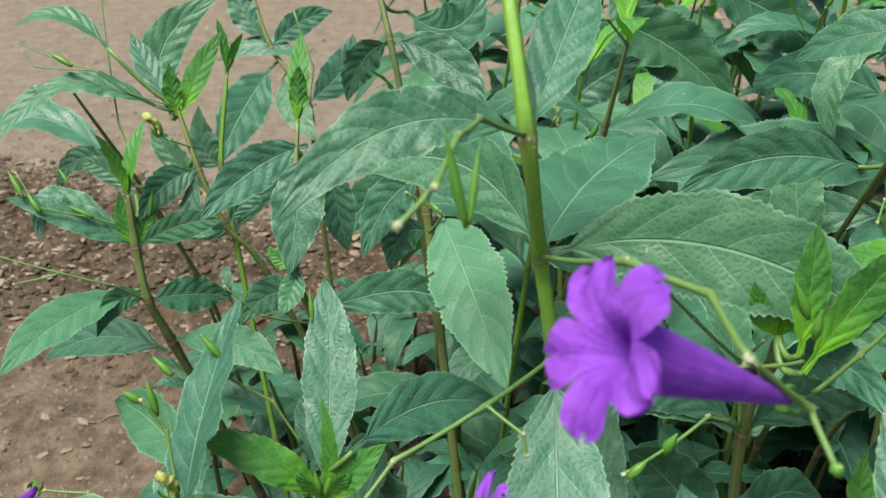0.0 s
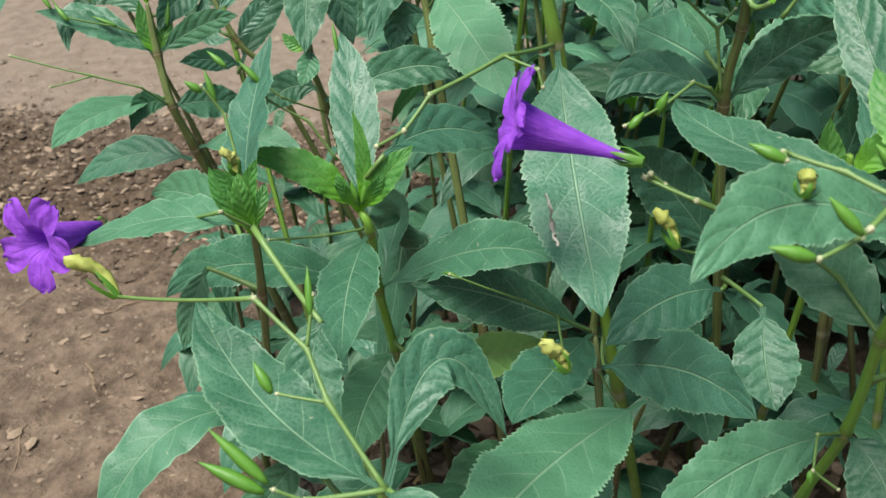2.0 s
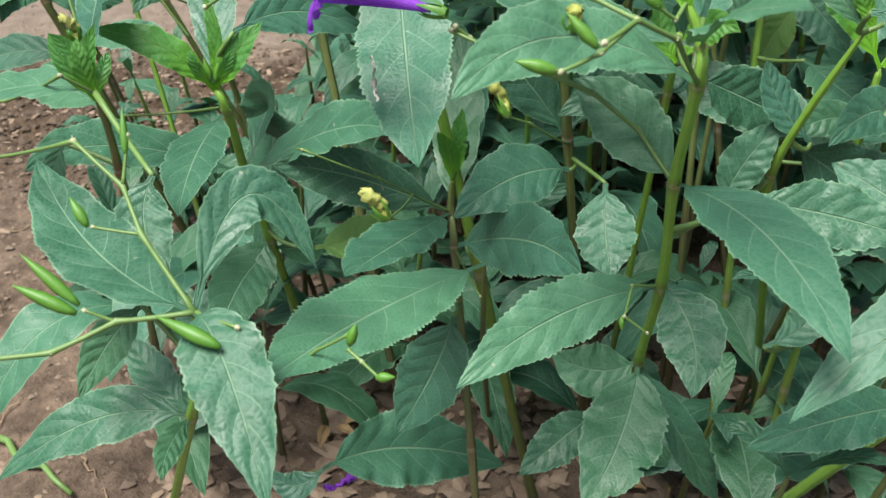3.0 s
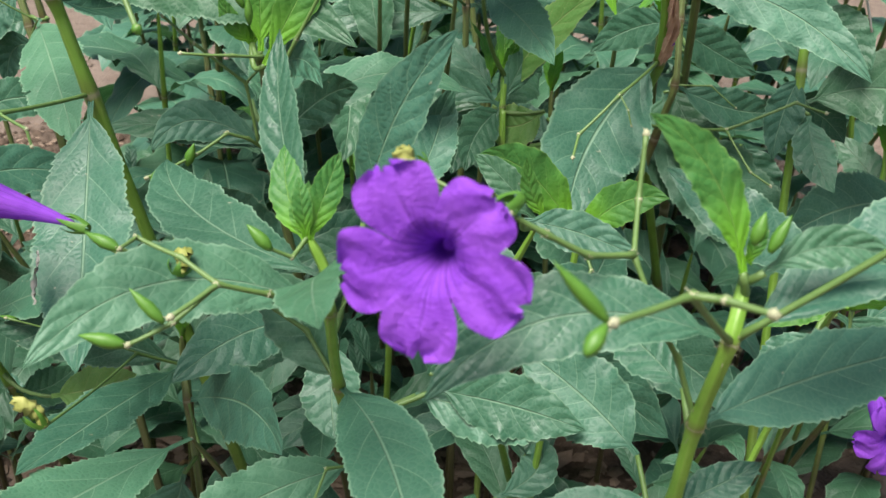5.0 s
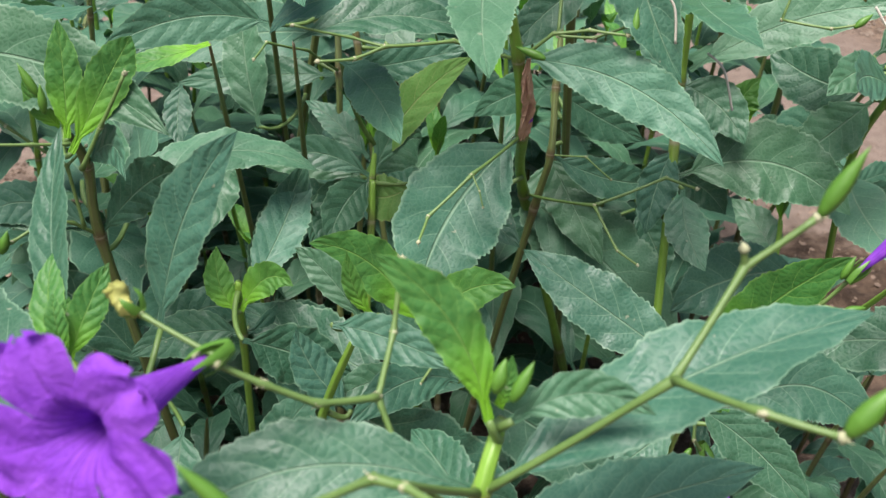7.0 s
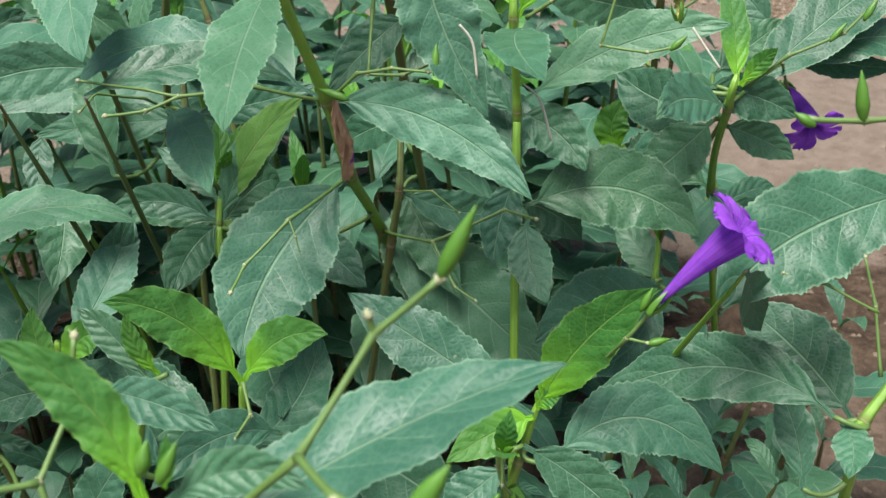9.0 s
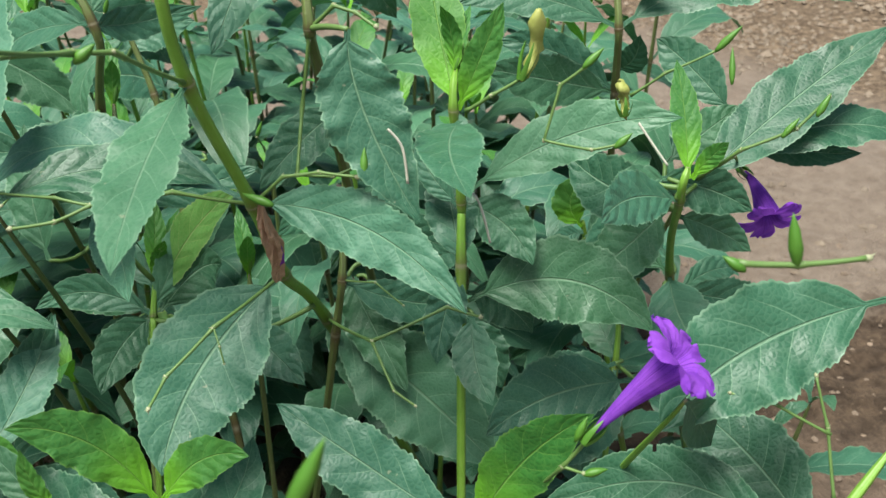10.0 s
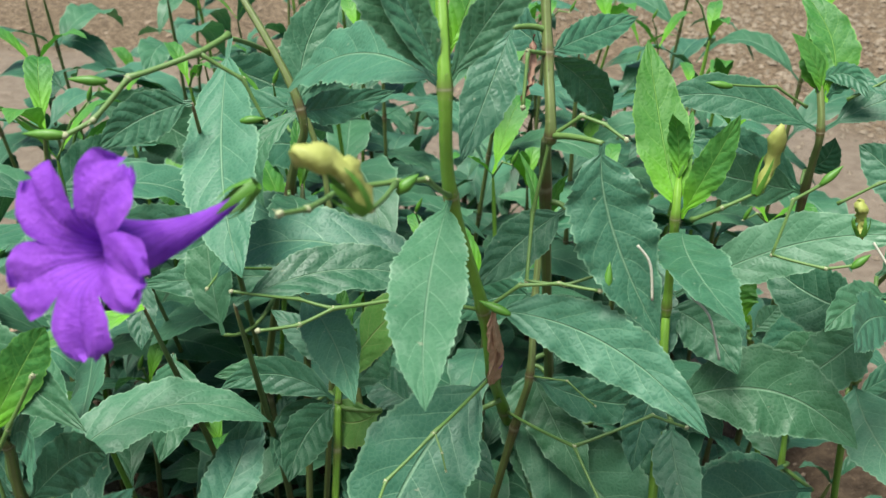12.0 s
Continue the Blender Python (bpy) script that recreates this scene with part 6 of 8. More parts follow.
stalk(S3, [(0.4911, 0.3486, 0.4642), (0.5118, 0.3399, 0.4796), (0.5208, 0.3421, 0.4878)], 0.0010)
stalk(S3, [(0.4756, 0.3188, 0.4233), (0.4886, 0.3105, 0.4358), (0.5082, 0.3003, 0.4478)], 0.0010)
bud(S3, (0.5074, 0.3003, 0.4473), (0.5185, 0.2979, 0.4591), 0.0023)

U = plant((0.6164, 0.4256, 0.0040), "leafy stem with glossy young leaves and a small purple flower")
stem(U, [(0.4758, 0.2589, 0.4106), (0.4752, 0.2614, 0.3933), (0.5053, 0.3145, 0.3213), (0.5609, 0.3701, 0.1626), (0.6164, 0.4256, 0.0040)], 0.0026, 0.0036)
leaf(U, (0.4776, 0.2608, 0.4041), (0.4811, 0.2751, 0.4269), (0.4821, 0.2897, 0.4489), 0.0134, (-0.20, -0.81, 0.55), "young")
leaf(U, (0.4792, 0.2603, 0.4041), (0.4851, 0.2562, 0.4154), (0.4893, 0.2508, 0.4235), 0.0086, (-0.75, -0.66, 0.06), "young")
leaf(U, (0.4752, 0.2614, 0.3933), (0.4405, 0.2388, 0.4098), (0.4131, 0.2091, 0.4167), 0.0226, (0.66, -0.55, 0.52), "pale")
leaf(U, (0.4832, 0.2627, 0.3996), (0.5358, 0.2765, 0.4285), (0.5927, 0.2882, 0.4558), 0.0314, (-0.28, -0.54, 0.80))
leaf(U, (0.4992, 0.2726, 0.4039), (0.5534, 0.2712, 0.4165), (0.5981, 0.2606, 0.4075), 0.0256, (-0.09, -0.53, 0.84))
leaf(U, (0.5147, 0.2973, 0.4139), (0.5437, 0.2833, 0.4018), (0.5766, 0.2733, 0.3990), 0.0172, (-0.14, -0.76, 0.64))
leaf(U, (0.5053, 0.3145, 0.3213), (0.4970, 0.2824, 0.3118), (0.5008, 0.2459, 0.3000), 0.0317, (-0.47, -0.23, 0.85), "pale")
leaf(U, (0.5053, 0.3145, 0.3213), (0.4854, 0.3313, 0.3320), (0.4683, 0.3352, 0.3202), 0.0211, (-0.43, -0.75, 0.50))
leaf(U, (0.5062, 0.3098, 0.3130), (0.5452, 0.3053, 0.3017), (0.5822, 0.2996, 0.2874), 0.0244, (0.02, -0.90, 0.43))
leaf(U, (0.5167, 0.3245, 0.3020), (0.5403, 0.3286, 0.3101), (0.5580, 0.3283, 0.3072), 0.0157, (-0.01, -0.77, 0.64))
stalk(U, [(0.4836, 0.2638, 0.4018), (0.4934, 0.2481, 0.4206), (0.5117, 0.2379, 0.4320), (0.5230, 0.2361, 0.4449)], 0.0011)
bud(U, (0.5052, 0.2378, 0.4287), (0.5124, 0.2380, 0.4368), 0.0018)
bud(U, (0.5178, 0.2347, 0.4376), (0.5236, 0.2359, 0.4468), 0.0020)
bud(U, (0.5045, 0.2784, 0.4387), (0.5069, 0.2858, 0.4536), 0.0018)
flower(U, (0.5298, 0.2963, 0.3852), (0.5291, 0.2766, 0.3786), 0.0150, (-0.12, -0.80, -0.58), 0.40)
stalk(U, [(0.5290, 0.2939, 0.3846), (0.4962, 0.2558, 0.4146), (0.4886, 0.2636, 0.4039)], 0.0010)

V = plant((0.5299, 0.1897, 0.0040), "stem beside the path with a large drooping leaf")
stem(V, [(0.5057, 0.1426, 0.3416), (0.4737, 0.1326, 0.3104), (0.4763, 0.1353, 0.2958), (0.5031, 0.1625, 0.1499), (0.5299, 0.1897, 0.0040)], 0.0030, 0.0040)
leaf(V, (0.5135, 0.1687, 0.3901), (0.4567, 0.1696, 0.3773), (0.4192, 0.1606, 0.3557), 0.0411, (-0.18, -0.72, 0.67))
leaf(V, (0.4165, 0.1425, 0.3834), (0.4335, 0.1596, 0.3573), (0.4511, 0.1753, 0.3292), 0.0181, (0.50, -0.84, -0.19))
leaf(V, (0.4609, 0.1346, 0.3138), (0.4334, 0.1768, 0.3136), (0.3885, 0.2049, 0.2814), 0.0281, (-0.66, -0.38, 0.65))
leaf(V, (0.4920, 0.1584, 0.2867), (0.4825, 0.1877, 0.3025), (0.4671, 0.2164, 0.3148), 0.0369, (-0.55, -0.54, 0.63))
leaf(V, (0.4652, 0.1343, 0.3096), (0.4621, 0.1225, 0.3084), (0.4526, 0.1111, 0.3050), 0.0146, (-0.30, -0.03, 0.95))
leaf(V, (0.4618, 0.1432, 0.2679), (0.4647, 0.1592, 0.2865), (0.4620, 0.1735, 0.2997), 0.0163, (-0.49, -0.63, 0.60))
leaf(V, (0.3604, 0.1744, 0.2812), (0.3988, 0.1743, 0.2959), (0.4302, 0.1544, 0.2735), 0.0299, (-0.14, -0.75, 0.65))
stalk(V, [(0.4080, 0.1134, 0.4519), (0.4235, 0.1091, 0.4513), (0.4416, 0.1053, 0.4525)], 0.0013)
bud(V, (0.4230, 0.1089, 0.4507), (0.4213, 0.1121, 0.4657), 0.0024)
bud(V, (0.4096, 0.1119, 0.4501), (0.4043, 0.1154, 0.4538), 0.0020)
stalk(V, [(0.4760, 0.1325, 0.3317), (0.4778, 0.1458, 0.3553), (0.4764, 0.1556, 0.3717)], 0.0009)
stalk(V, [(0.4784, 0.1443, 0.3531), (0.4609, 0.1544, 0.3629), (0.4454, 0.1606, 0.3669)], 0.0008)
bud(V, (0.4750, 0.1632, 0.3637), (0.4727, 0.1703, 0.3750), 0.0020)

Y = plant((0.2655, 0.1592, 0.0040), "low stem with glossy young leaves and a purple flower")
stem(Y, [(0.3584, 0.1877, 0.3033), (0.3494, 0.1849, 0.2743), (0.3074, 0.1721, 0.1391), (0.2655, 0.1592, 0.0040)], 0.0024, 0.0030)
leaf(Y, (0.3573, 0.1862, 0.3003), (0.3726, 0.1753, 0.3401), (0.3916, 0.1583, 0.3710), 0.0240, (-0.73, -0.68, 0.09), "young")
leaf(Y, (0.3553, 0.1854, 0.2980), (0.3179, 0.2134, 0.3211), (0.2883, 0.2367, 0.3395), 0.0274, (-0.19, -0.75, 0.63))
leaf(Y, (0.3552, 0.1850, 0.2974), (0.3366, 0.1825, 0.2952), (0.3154, 0.1779, 0.2883), 0.0181, (-0.04, -0.69, 0.72), "young")
leaf(Y, (0.3573, 0.1862, 0.3003), (0.3605, 0.1837, 0.3076), (0.3658, 0.1789, 0.3117), 0.0091, (-0.80, -0.55, 0.25), "young")
flower(Y, (0.3888, 0.1513, 0.3699), (0.4080, 0.1486, 0.3902), 0.0165, (0.62, -0.28, 0.72), 0.20, open_up=0.75)
stalk(Y, [(0.3888, 0.1513, 0.3699), (0.3798, 0.1555, 0.3529), (0.3756, 0.1803, 0.3184), (0.3605, 0.1866, 0.3023)], 0.0011)
bud(Y, (0.3818, 0.1513, 0.3669), (0.3862, 0.1520, 0.3761), 0.0018)
stalk(Y, [(0.3798, 0.1555, 0.3529), (0.3849, 0.1490, 0.3541)], 0.0009)
bud(Y, (0.3845, 0.1489, 0.3537), (0.3928, 0.1469, 0.3559), 0.0019)

L = plant((0.2069, 0.1912, 0.0040), "short stem topped with bright young leaves")
stem(L, [(0.2392, 0.2135, 0.3190), (0.2367, 0.2118, 0.2945), (0.2218, 0.2015, 0.1493), (0.2069, 0.1912, 0.0040)], 0.0022, 0.0030)
leaf(L, (0.2392, 0.2135, 0.3190), (0.2186, 0.2181, 0.3505), (0.1934, 0.2143, 0.3657), 0.0209, (0.34, -0.87, 0.35), "young")
leaf(L, (0.2403, 0.2138, 0.3199), (0.2566, 0.2127, 0.3374), (0.2749, 0.2040, 0.3425), 0.0175, (-0.47, -0.81, 0.37), "young")
leaf(L, (0.2297, 0.2191, 0.2837), (0.1961, 0.2500, 0.2919), (0.1642, 0.2785, 0.2967), 0.0312, (-0.29, -0.50, 0.81))
leaf(L, (0.2054, 0.1967, 0.2958), (0.1917, 0.2041, 0.3128), (0.1862, 0.2093, 0.3296), 0.0171, (0.28, -0.84, 0.47), "pale")
leaf(L, (0.2313, 0.2032, 0.2977), (0.2148, 0.2042, 0.3025), (0.1949, 0.1995, 0.2960), 0.0154, (0.05, -0.76, 0.65))
leaf(L, (0.2362, 0.2162, 0.2815), (0.2624, 0.2373, 0.2884), (0.2769, 0.2653, 0.3022), 0.0247, (0.24, -0.54, 0.81))
stalk(L, [(0.2397, 0.2093, 0.3221), (0.2409, 0.1984, 0.3140), (0.2334, 0.1938, 0.3070)], 0.0011)

L_b = plant((0.1630, 0.3291, 0.0040), "young shoot with bright leaves")
stem(L_b, [(0.1652, 0.2572, 0.3238), (0.1651, 0.2556, 0.3213), (0.1649, 0.2622, 0.2930), (0.1640, 0.2956, 0.1485), (0.1630, 0.3291, 0.0040)], 0.0022, 0.0030)
leaf(L_b, (0.1633, 0.2510, 0.3131), (0.1571, 0.2568, 0.3249), (0.1575, 0.2629, 0.3399), 0.0124, (0.02, -0.91, 0.41), "young")
leaf(L_b, (0.1653, 0.2506, 0.3131), (0.1772, 0.2512, 0.3285), (0.1880, 0.2426, 0.3285), 0.0148, (-0.49, -0.82, 0.30), "young")
leaf(L_b, (0.1698, 0.2548, 0.3218), (0.1873, 0.2788, 0.3385), (0.2006, 0.3049, 0.3570), 0.0212, (0.13, -0.62, 0.77), "pale")
leaf(L_b, (0.1399, 0.1685, 0.3655), (0.1515, 0.1666, 0.4059), (0.1703, 0.1581, 0.4382), 0.0201, (-0.60, -0.79, 0.14), "pale")
leaf(L_b, (0.1649, 0.2622, 0.2930), (0.1394, 0.2679, 0.2922), (0.1130, 0.2683, 0.2825), 0.0209, (-0.20, -0.82, 0.53))
leaf(L_b, (0.1649, 0.2622, 0.2930), (0.1941, 0.2655, 0.2903), (0.2179, 0.2614, 0.2735), 0.0241, (0.17, -0.85, 0.49))

S1 = plant((0.2101, 0.3188, 0.0040), "slim green stem behind the bed's front row")
stem(S1, [(0.2309, 0.4154, 0.4127), (0.2284, 0.3893, 0.3694), (0.2255, 0.3780, 0.3111), (0.2178, 0.3484, 0.1576), (0.2101, 0.3188, 0.0040)], 0.0026, 0.0034, OLD_STEM)
leaf(S1, (0.2222, 0.3302, 0.3964), (0.2327, 0.2952, 0.3924), (0.2376, 0.2587, 0.3837), 0.0217, (-0.56, -0.26, 0.79), "pale")
leaf(S1, (0.2284, 0.3893, 0.3694), (0.2677, 0.3835, 0.3754), (0.2986, 0.3807, 0.3829), 0.0192, (-0.18, -0.93, 0.33))
leaf(S1, (0.2289, 0.4176, 0.3572), (0.1844, 0.4322, 0.3537), (0.1403, 0.4446, 0.3469), 0.0233, (-0.30, -0.79, 0.53))
leaf(S1, (0.1416, 0.4645, 0.3407), (0.1373, 0.4501, 0.3254), (0.1367, 0.4350, 0.3104), 0.0165, (0.08, -0.72, 0.69))
leaf(S1, (0.2569, 0.3234, 0.3321), (0.2429, 0.3316, 0.3204), (0.2298, 0.3464, 0.3198), 0.0238, (-0.69, -0.64, 0.33), "yellow")
leaf(S1, (0.2286, 0.3572, 0.3174), (0.2175, 0.3470, 0.3062), (0.2093, 0.3346, 0.2928), 0.0230, (0.01, -0.74, 0.67))
leaf(S1, (0.1952, 0.3995, 0.3939), (0.1518, 0.3964, 0.4002), (0.1072, 0.3825, 0.3883), 0.0271, (0.16, -0.94, 0.30), "pale")
leaf(S1, (0.1958, 0.2684, 0.4271), (0.2365, 0.2749, 0.4341), (0.2762, 0.2711, 0.4241), 0.0207, (0.05, -0.52, 0.86))
stalk(S1, [(0.2284, 0.3893, 0.3694), (0.2103, 0.3696, 0.3888), (0.1892, 0.3566, 0.3983), (0.1819, 0.3439, 0.3943)], 0.0010)

Wp = plant((0.1691, 0.5542, 0.0040), "leafy stem with long drooping leaves and bud stalks")
stem(Wp, [(0.2008, 0.4291, 0.5208), (0.2309, 0.3919, 0.4605), (0.2239, 0.4127, 0.4083), (0.1965, 0.4835, 0.2061), (0.1691, 0.5542, 0.0040)], 0.0028, 0.0038, OLD_STEM)
leaf(Wp, (0.2019, 0.3623, 0.5023), (0.1950, 0.3068, 0.4687), (0.1996, 0.2539, 0.4452), 0.0308, (-0.42, -0.42, 0.81), "pale")
leaf(Wp, (0.1861, 0.3138, 0.4901), (0.1680, 0.3152, 0.4849), (0.1505, 0.3136, 0.4742), 0.0181, (-0.09, -0.97, 0.22))
leaf(Wp, (0.2309, 0.3919, 0.4605), (0.2370, 0.4049, 0.4889), (0.2564, 0.4135, 0.5143), 0.0228, (-0.00, -0.93, 0.37))
leaf(Wp, (0.2309, 0.3919, 0.4605), (0.2481, 0.4083, 0.4553), (0.2820, 0.4247, 0.4573), 0.0168, (0.52, -0.78, 0.34))
leaf(Wp, (0.2235, 0.4034, 0.4122), (0.2250, 0.3705, 0.4156), (0.2115, 0.3386, 0.4144), 0.0268, (0.32, -0.03, 0.95))
leaf(Wp, (0.2309, 0.3919, 0.4605), (0.1958, 0.4232, 0.4506), (0.1736, 0.4458, 0.4291), 0.0216, (-0.71, -0.43, 0.56))
stalk(Wp, [(0.2024, 0.2709, 0.5252), (0.1928, 0.2602, 0.5224), (0.1720, 0.2511, 0.5180), (0.1608, 0.2457, 0.5070), (0.1525, 0.2435, 0.5035)], 0.0014)
bud(Wp, (0.1533, 0.2433, 0.5035), (0.1404, 0.2444, 0.5045), 0.0022)
bud(Wp, (0.1656, 0.2519, 0.5168), (0.1540, 0.2528, 0.5180), 0.0020)
stalk(Wp, [(0.1928, 0.2602, 0.5224), (0.2057, 0.2587, 0.5138), (0.2117, 0.2562, 0.5002)], 0.0010)
bud(Wp, (0.2037, 0.2560, 0.5008), (0.2118, 0.2547, 0.5017), 0.0018)

O = plant((0.2080, 0.3358, 0.0040), "low shaded stem with broad leaves")
stem(O, [(0.2386, 0.3676, 0.3332), (0.2362, 0.3651, 0.3075), (0.2221, 0.3505, 0.1557), (0.2080, 0.3358, 0.0040)], 0.0022, 0.0030, OLD_STEM)
leaf(O, (0.2370, 0.3515, 0.3250), (0.2606, 0.3433, 0.3669), (0.2860, 0.3271, 0.3956), 0.0226, (-0.75, -0.59, 0.32), "yellow")
leaf(O, (0.2338, 0.3508, 0.3225), (0.2172, 0.3522, 0.3076), (0.2051, 0.3480, 0.2849), 0.0212, (-0.16, -0.97, 0.20), "pale")
leaf(O, (0.2361, 0.3592, 0.3176), (0.2081, 0.3757, 0.3237), (0.1778, 0.3866, 0.3193), 0.0186, (-0.35, -0.78, 0.51))
leaf(O, (0.2390, 0.3585, 0.3176), (0.2592, 0.3730, 0.3309), (0.2731, 0.3801, 0.3288), 0.0273, (0.30, -0.77, 0.56))

O_b = plant((0.2822, 0.3426, 0.0040), "low shaded stem with dark leaves")
stem(O_b, [(0.2872, 0.4011, 0.3094), (0.2867, 0.3952, 0.2786), (0.2844, 0.3689, 0.1413), (0.2822, 0.3426, 0.0040)], 0.0022, 0.0030, OLD_STEM)
leaf(O_b, (0.2860, 0.3915, 0.2922), (0.3011, 0.3792, 0.2776), (0.3132, 0.3657, 0.2595), 0.0302, (-0.11, -0.82, 0.56))
leaf(O_b, (0.2862, 0.3864, 0.2836), (0.2707, 0.3805, 0.2667), (0.2580, 0.3722, 0.2469), 0.0229, (-0.10, -0.90, 0.42), "yellow")
leaf(O_b, (0.2862, 0.3864, 0.2836), (0.2720, 0.4042, 0.2876), (0.2600, 0.4198, 0.2890), 0.0234, (-0.50, -0.51, 0.70))

O_c = plant((0.4373, 0.2503, 0.0040), "low shaded stem beside bare soil")
stem(O_c, [(0.4944, 0.3486, 0.2752), (0.4892, 0.3366, 0.2506), (0.4632, 0.2934, 0.1273), (0.4373, 0.2503, 0.0040)], 0.0022, 0.0030)
leaf(O_c, (0.4073, 0.3717, 0.2763), (0.4165, 0.3598, 0.2588), (0.4225, 0.3475, 0.2388), 0.0256, (-0.19, -0.86, 0.48))
leaf(O_c, (0.4854, 0.3292, 0.2568), (0.4463, 0.3165, 0.2577), (0.3974, 0.3031, 0.2526), 0.0347, (0.16, -0.66, 0.73))
leaf(O_c, (0.4892, 0.3366, 0.2506), (0.4895, 0.3595, 0.2608), (0.4810, 0.3845, 0.2706), 0.0236, (-0.46, -0.41, 0.79))
leaf(O_c, (0.4892, 0.3366, 0.2506), (0.4628, 0.3079, 0.2282), (0.4216, 0.2949, 0.2275), 0.0252, (0.02, -0.51, 0.86))

Z = plant((0.3953, 0.2643, 0.0040), "low stem with a hanging purple flower")
stem(Z, [(0.3281, 0.1429, 0.3213), (0.3334, 0.1621, 0.2961), (0.3643, 0.2132, 0.1500), (0.3953, 0.2643, 0.0040)], 0.0016, 0.0024)
flower(Z, (0.3326, 0.1370, 0.3018), (0.3363, 0.1153, 0.2836), 0.0165, (-0.25, -0.85, 0.15), 0.10)
leaf(Z, (0.3464, 0.1720, 0.2949), (0.3702, 0.1567, 0.2793), (0.3898, 0.1379, 0.2566), 0.0226, (-0.29, -0.85, 0.44))
leaf(Z, (0.3388, 0.1699, 0.2886), (0.3216, 0.1675, 0.2779), (0.3117, 0.1660, 0.2716), 0.0190, (-0.34, -0.64, 0.69))
stalk(Z, [(0.3281, 0.1429, 0.3213), (0.3260, 0.1372, 0.3112), (0.3326, 0.1370, 0.3018)], 0.0010)
bud(Z, (0.3247, 0.1358, 0.3085), (0.3200, 0.1337, 0.3033), 0.0016)
leaf(T, (0.3887, 0.3075, 0.3830), (0.4041, 0.2939, 0.3764), (0.4127, 0.2775, 0.3620), 0.0241, (-0.45, -0.72, 0.52))
leaf(T, (0.3840, 0.2783, 0.3397), (0.3796, 0.2601, 0.3268), (0.3820, 0.2407, 0.3149), 0.0205, (-0.28, -0.52, 0.81))
leaf(T, (0.3896, 0.3086, 0.3332), (0.4068, 0.3012, 0.3279), (0.4186, 0.2908, 0.3151), 0.0229, (-0.25, -0.86, 0.44))
leaf(U, (0.4778, 0.2928, 0.2719), (0.4310, 0.2926, 0.2717), (0.3927, 0.2840, 0.2608), 0.0392, (-0.00, -0.77, 0.64))
leaf(U, (0.4780, 0.2772, 0.3810), (0.4597, 0.2779, 0.3641), (0.4394, 0.2792, 0.3473), 0.0271, (-0.42, -0.80, 0.43))
leaf(U, (0.4713, 0.2675, 0.4022), (0.4543, 0.2652, 0.4010), (0.4376, 0.2588, 0.3929), 0.0182, (0.05, -0.81, 0.58), "pale")
leaf(U, (0.4821, 0.2748, 0.3786), (0.4992, 0.2669, 0.3724), (0.5134, 0.2581, 0.3634), 0.0177, (-0.33, -0.89, 0.31))
leaf(U, (0.5004, 0.3165, 0.3226), (0.4962, 0.3448, 0.3185), (0.4867, 0.3731, 0.3123), 0.0258, (-0.88, -0.13, 0.45))
leaf(U, (0.4765, 0.2801, 0.3852), (0.4608, 0.3015, 0.3843), (0.4481, 0.3279, 0.3927), 0.0306, (-0.76, -0.51, 0.40))
leaf(U, (0.5063, 0.3189, 0.3288), (0.4898, 0.3403, 0.3374), (0.4678, 0.3442, 0.3150), 0.0280, (-0.60, -0.72, 0.35))
leaf(U, (0.4653, 0.2690, 0.4017), (0.4883, 0.2607, 0.3976), (0.5056, 0.2508, 0.3887), 0.0216, (-0.34, -0.91, 0.23))
leaf(U, (0.4809, 0.2879, 0.3999), (0.5016, 0.2903, 0.4124), (0.5192, 0.2920, 0.4225), 0.0198, (-0.24, -0.80, 0.55))

U_b = plant((0.5546, 0.3813, 0.0040), "short young shoot beside the path")
stem(U_b, [(0.4861, 0.3896, 0.3201), (0.4903, 0.3891, 0.3006), (0.5224, 0.3852, 0.1523), (0.5546, 0.3813, 0.0040)], 0.0022, 0.0030)
leaf(U_b, (0.4857, 0.3862, 0.3141), (0.4727, 0.3832, 0.3134), (0.4629, 0.3763, 0.3074), 0.0130, (0.13, -0.73, 0.67))
leaf(U_b, (0.4856, 0.3880, 0.3171), (0.4791, 0.3928, 0.3327), (0.4901, 0.3937, 0.3492), 0.0212, (-0.41, -0.89, 0.21), "young")
leaf(U_b, (0.4866, 0.3843, 0.3110), (0.4977, 0.3866, 0.3198), (0.5037, 0.3885, 0.3257), 0.0138, (-0.27, -0.80, 0.54))
leaf(U_b, (0.4861, 0.3826, 0.3080), (0.5055, 0.3887, 0.3064), (0.5265, 0.3907, 0.2987), 0.0175, (0.26, -0.89, 0.36))

L_c = plant((0.1987, 0.2202, 0.0040), "low shaded stem with drooping leaves")
stem(L_c, [(0.2410, 0.3457, 0.3437), (0.2378, 0.3379, 0.3289), (0.2354, 0.3270, 0.3091), (0.2170, 0.2736, 0.1565), (0.1987, 0.2202, 0.0040)], 0.0022, 0.0030)
leaf(L_c, (0.2378, 0.3379, 0.3289), (0.2101, 0.3512, 0.3398), (0.1823, 0.3542, 0.3330), 0.0176, (-0.21, -0.85, 0.48))
leaf(L_c, (0.2378, 0.3379, 0.3289), (0.2208, 0.3256, 0.3207), (0.2108, 0.3088, 0.3078), 0.0216, (0.26, -0.71, 0.65))
leaf(L_c, (0.2378, 0.3379, 0.3289), (0.2589, 0.3510, 0.3606), (0.2873, 0.3572, 0.3836), 0.0198, (-0.04, -0.93, 0.36), "pale")
leaf(L_c, (0.2393, 0.3615, 0.3294), (0.2258, 0.3787, 0.3431), (0.2097, 0.3937, 0.3518), 0.0149, (-0.23, -0.69, 0.69))
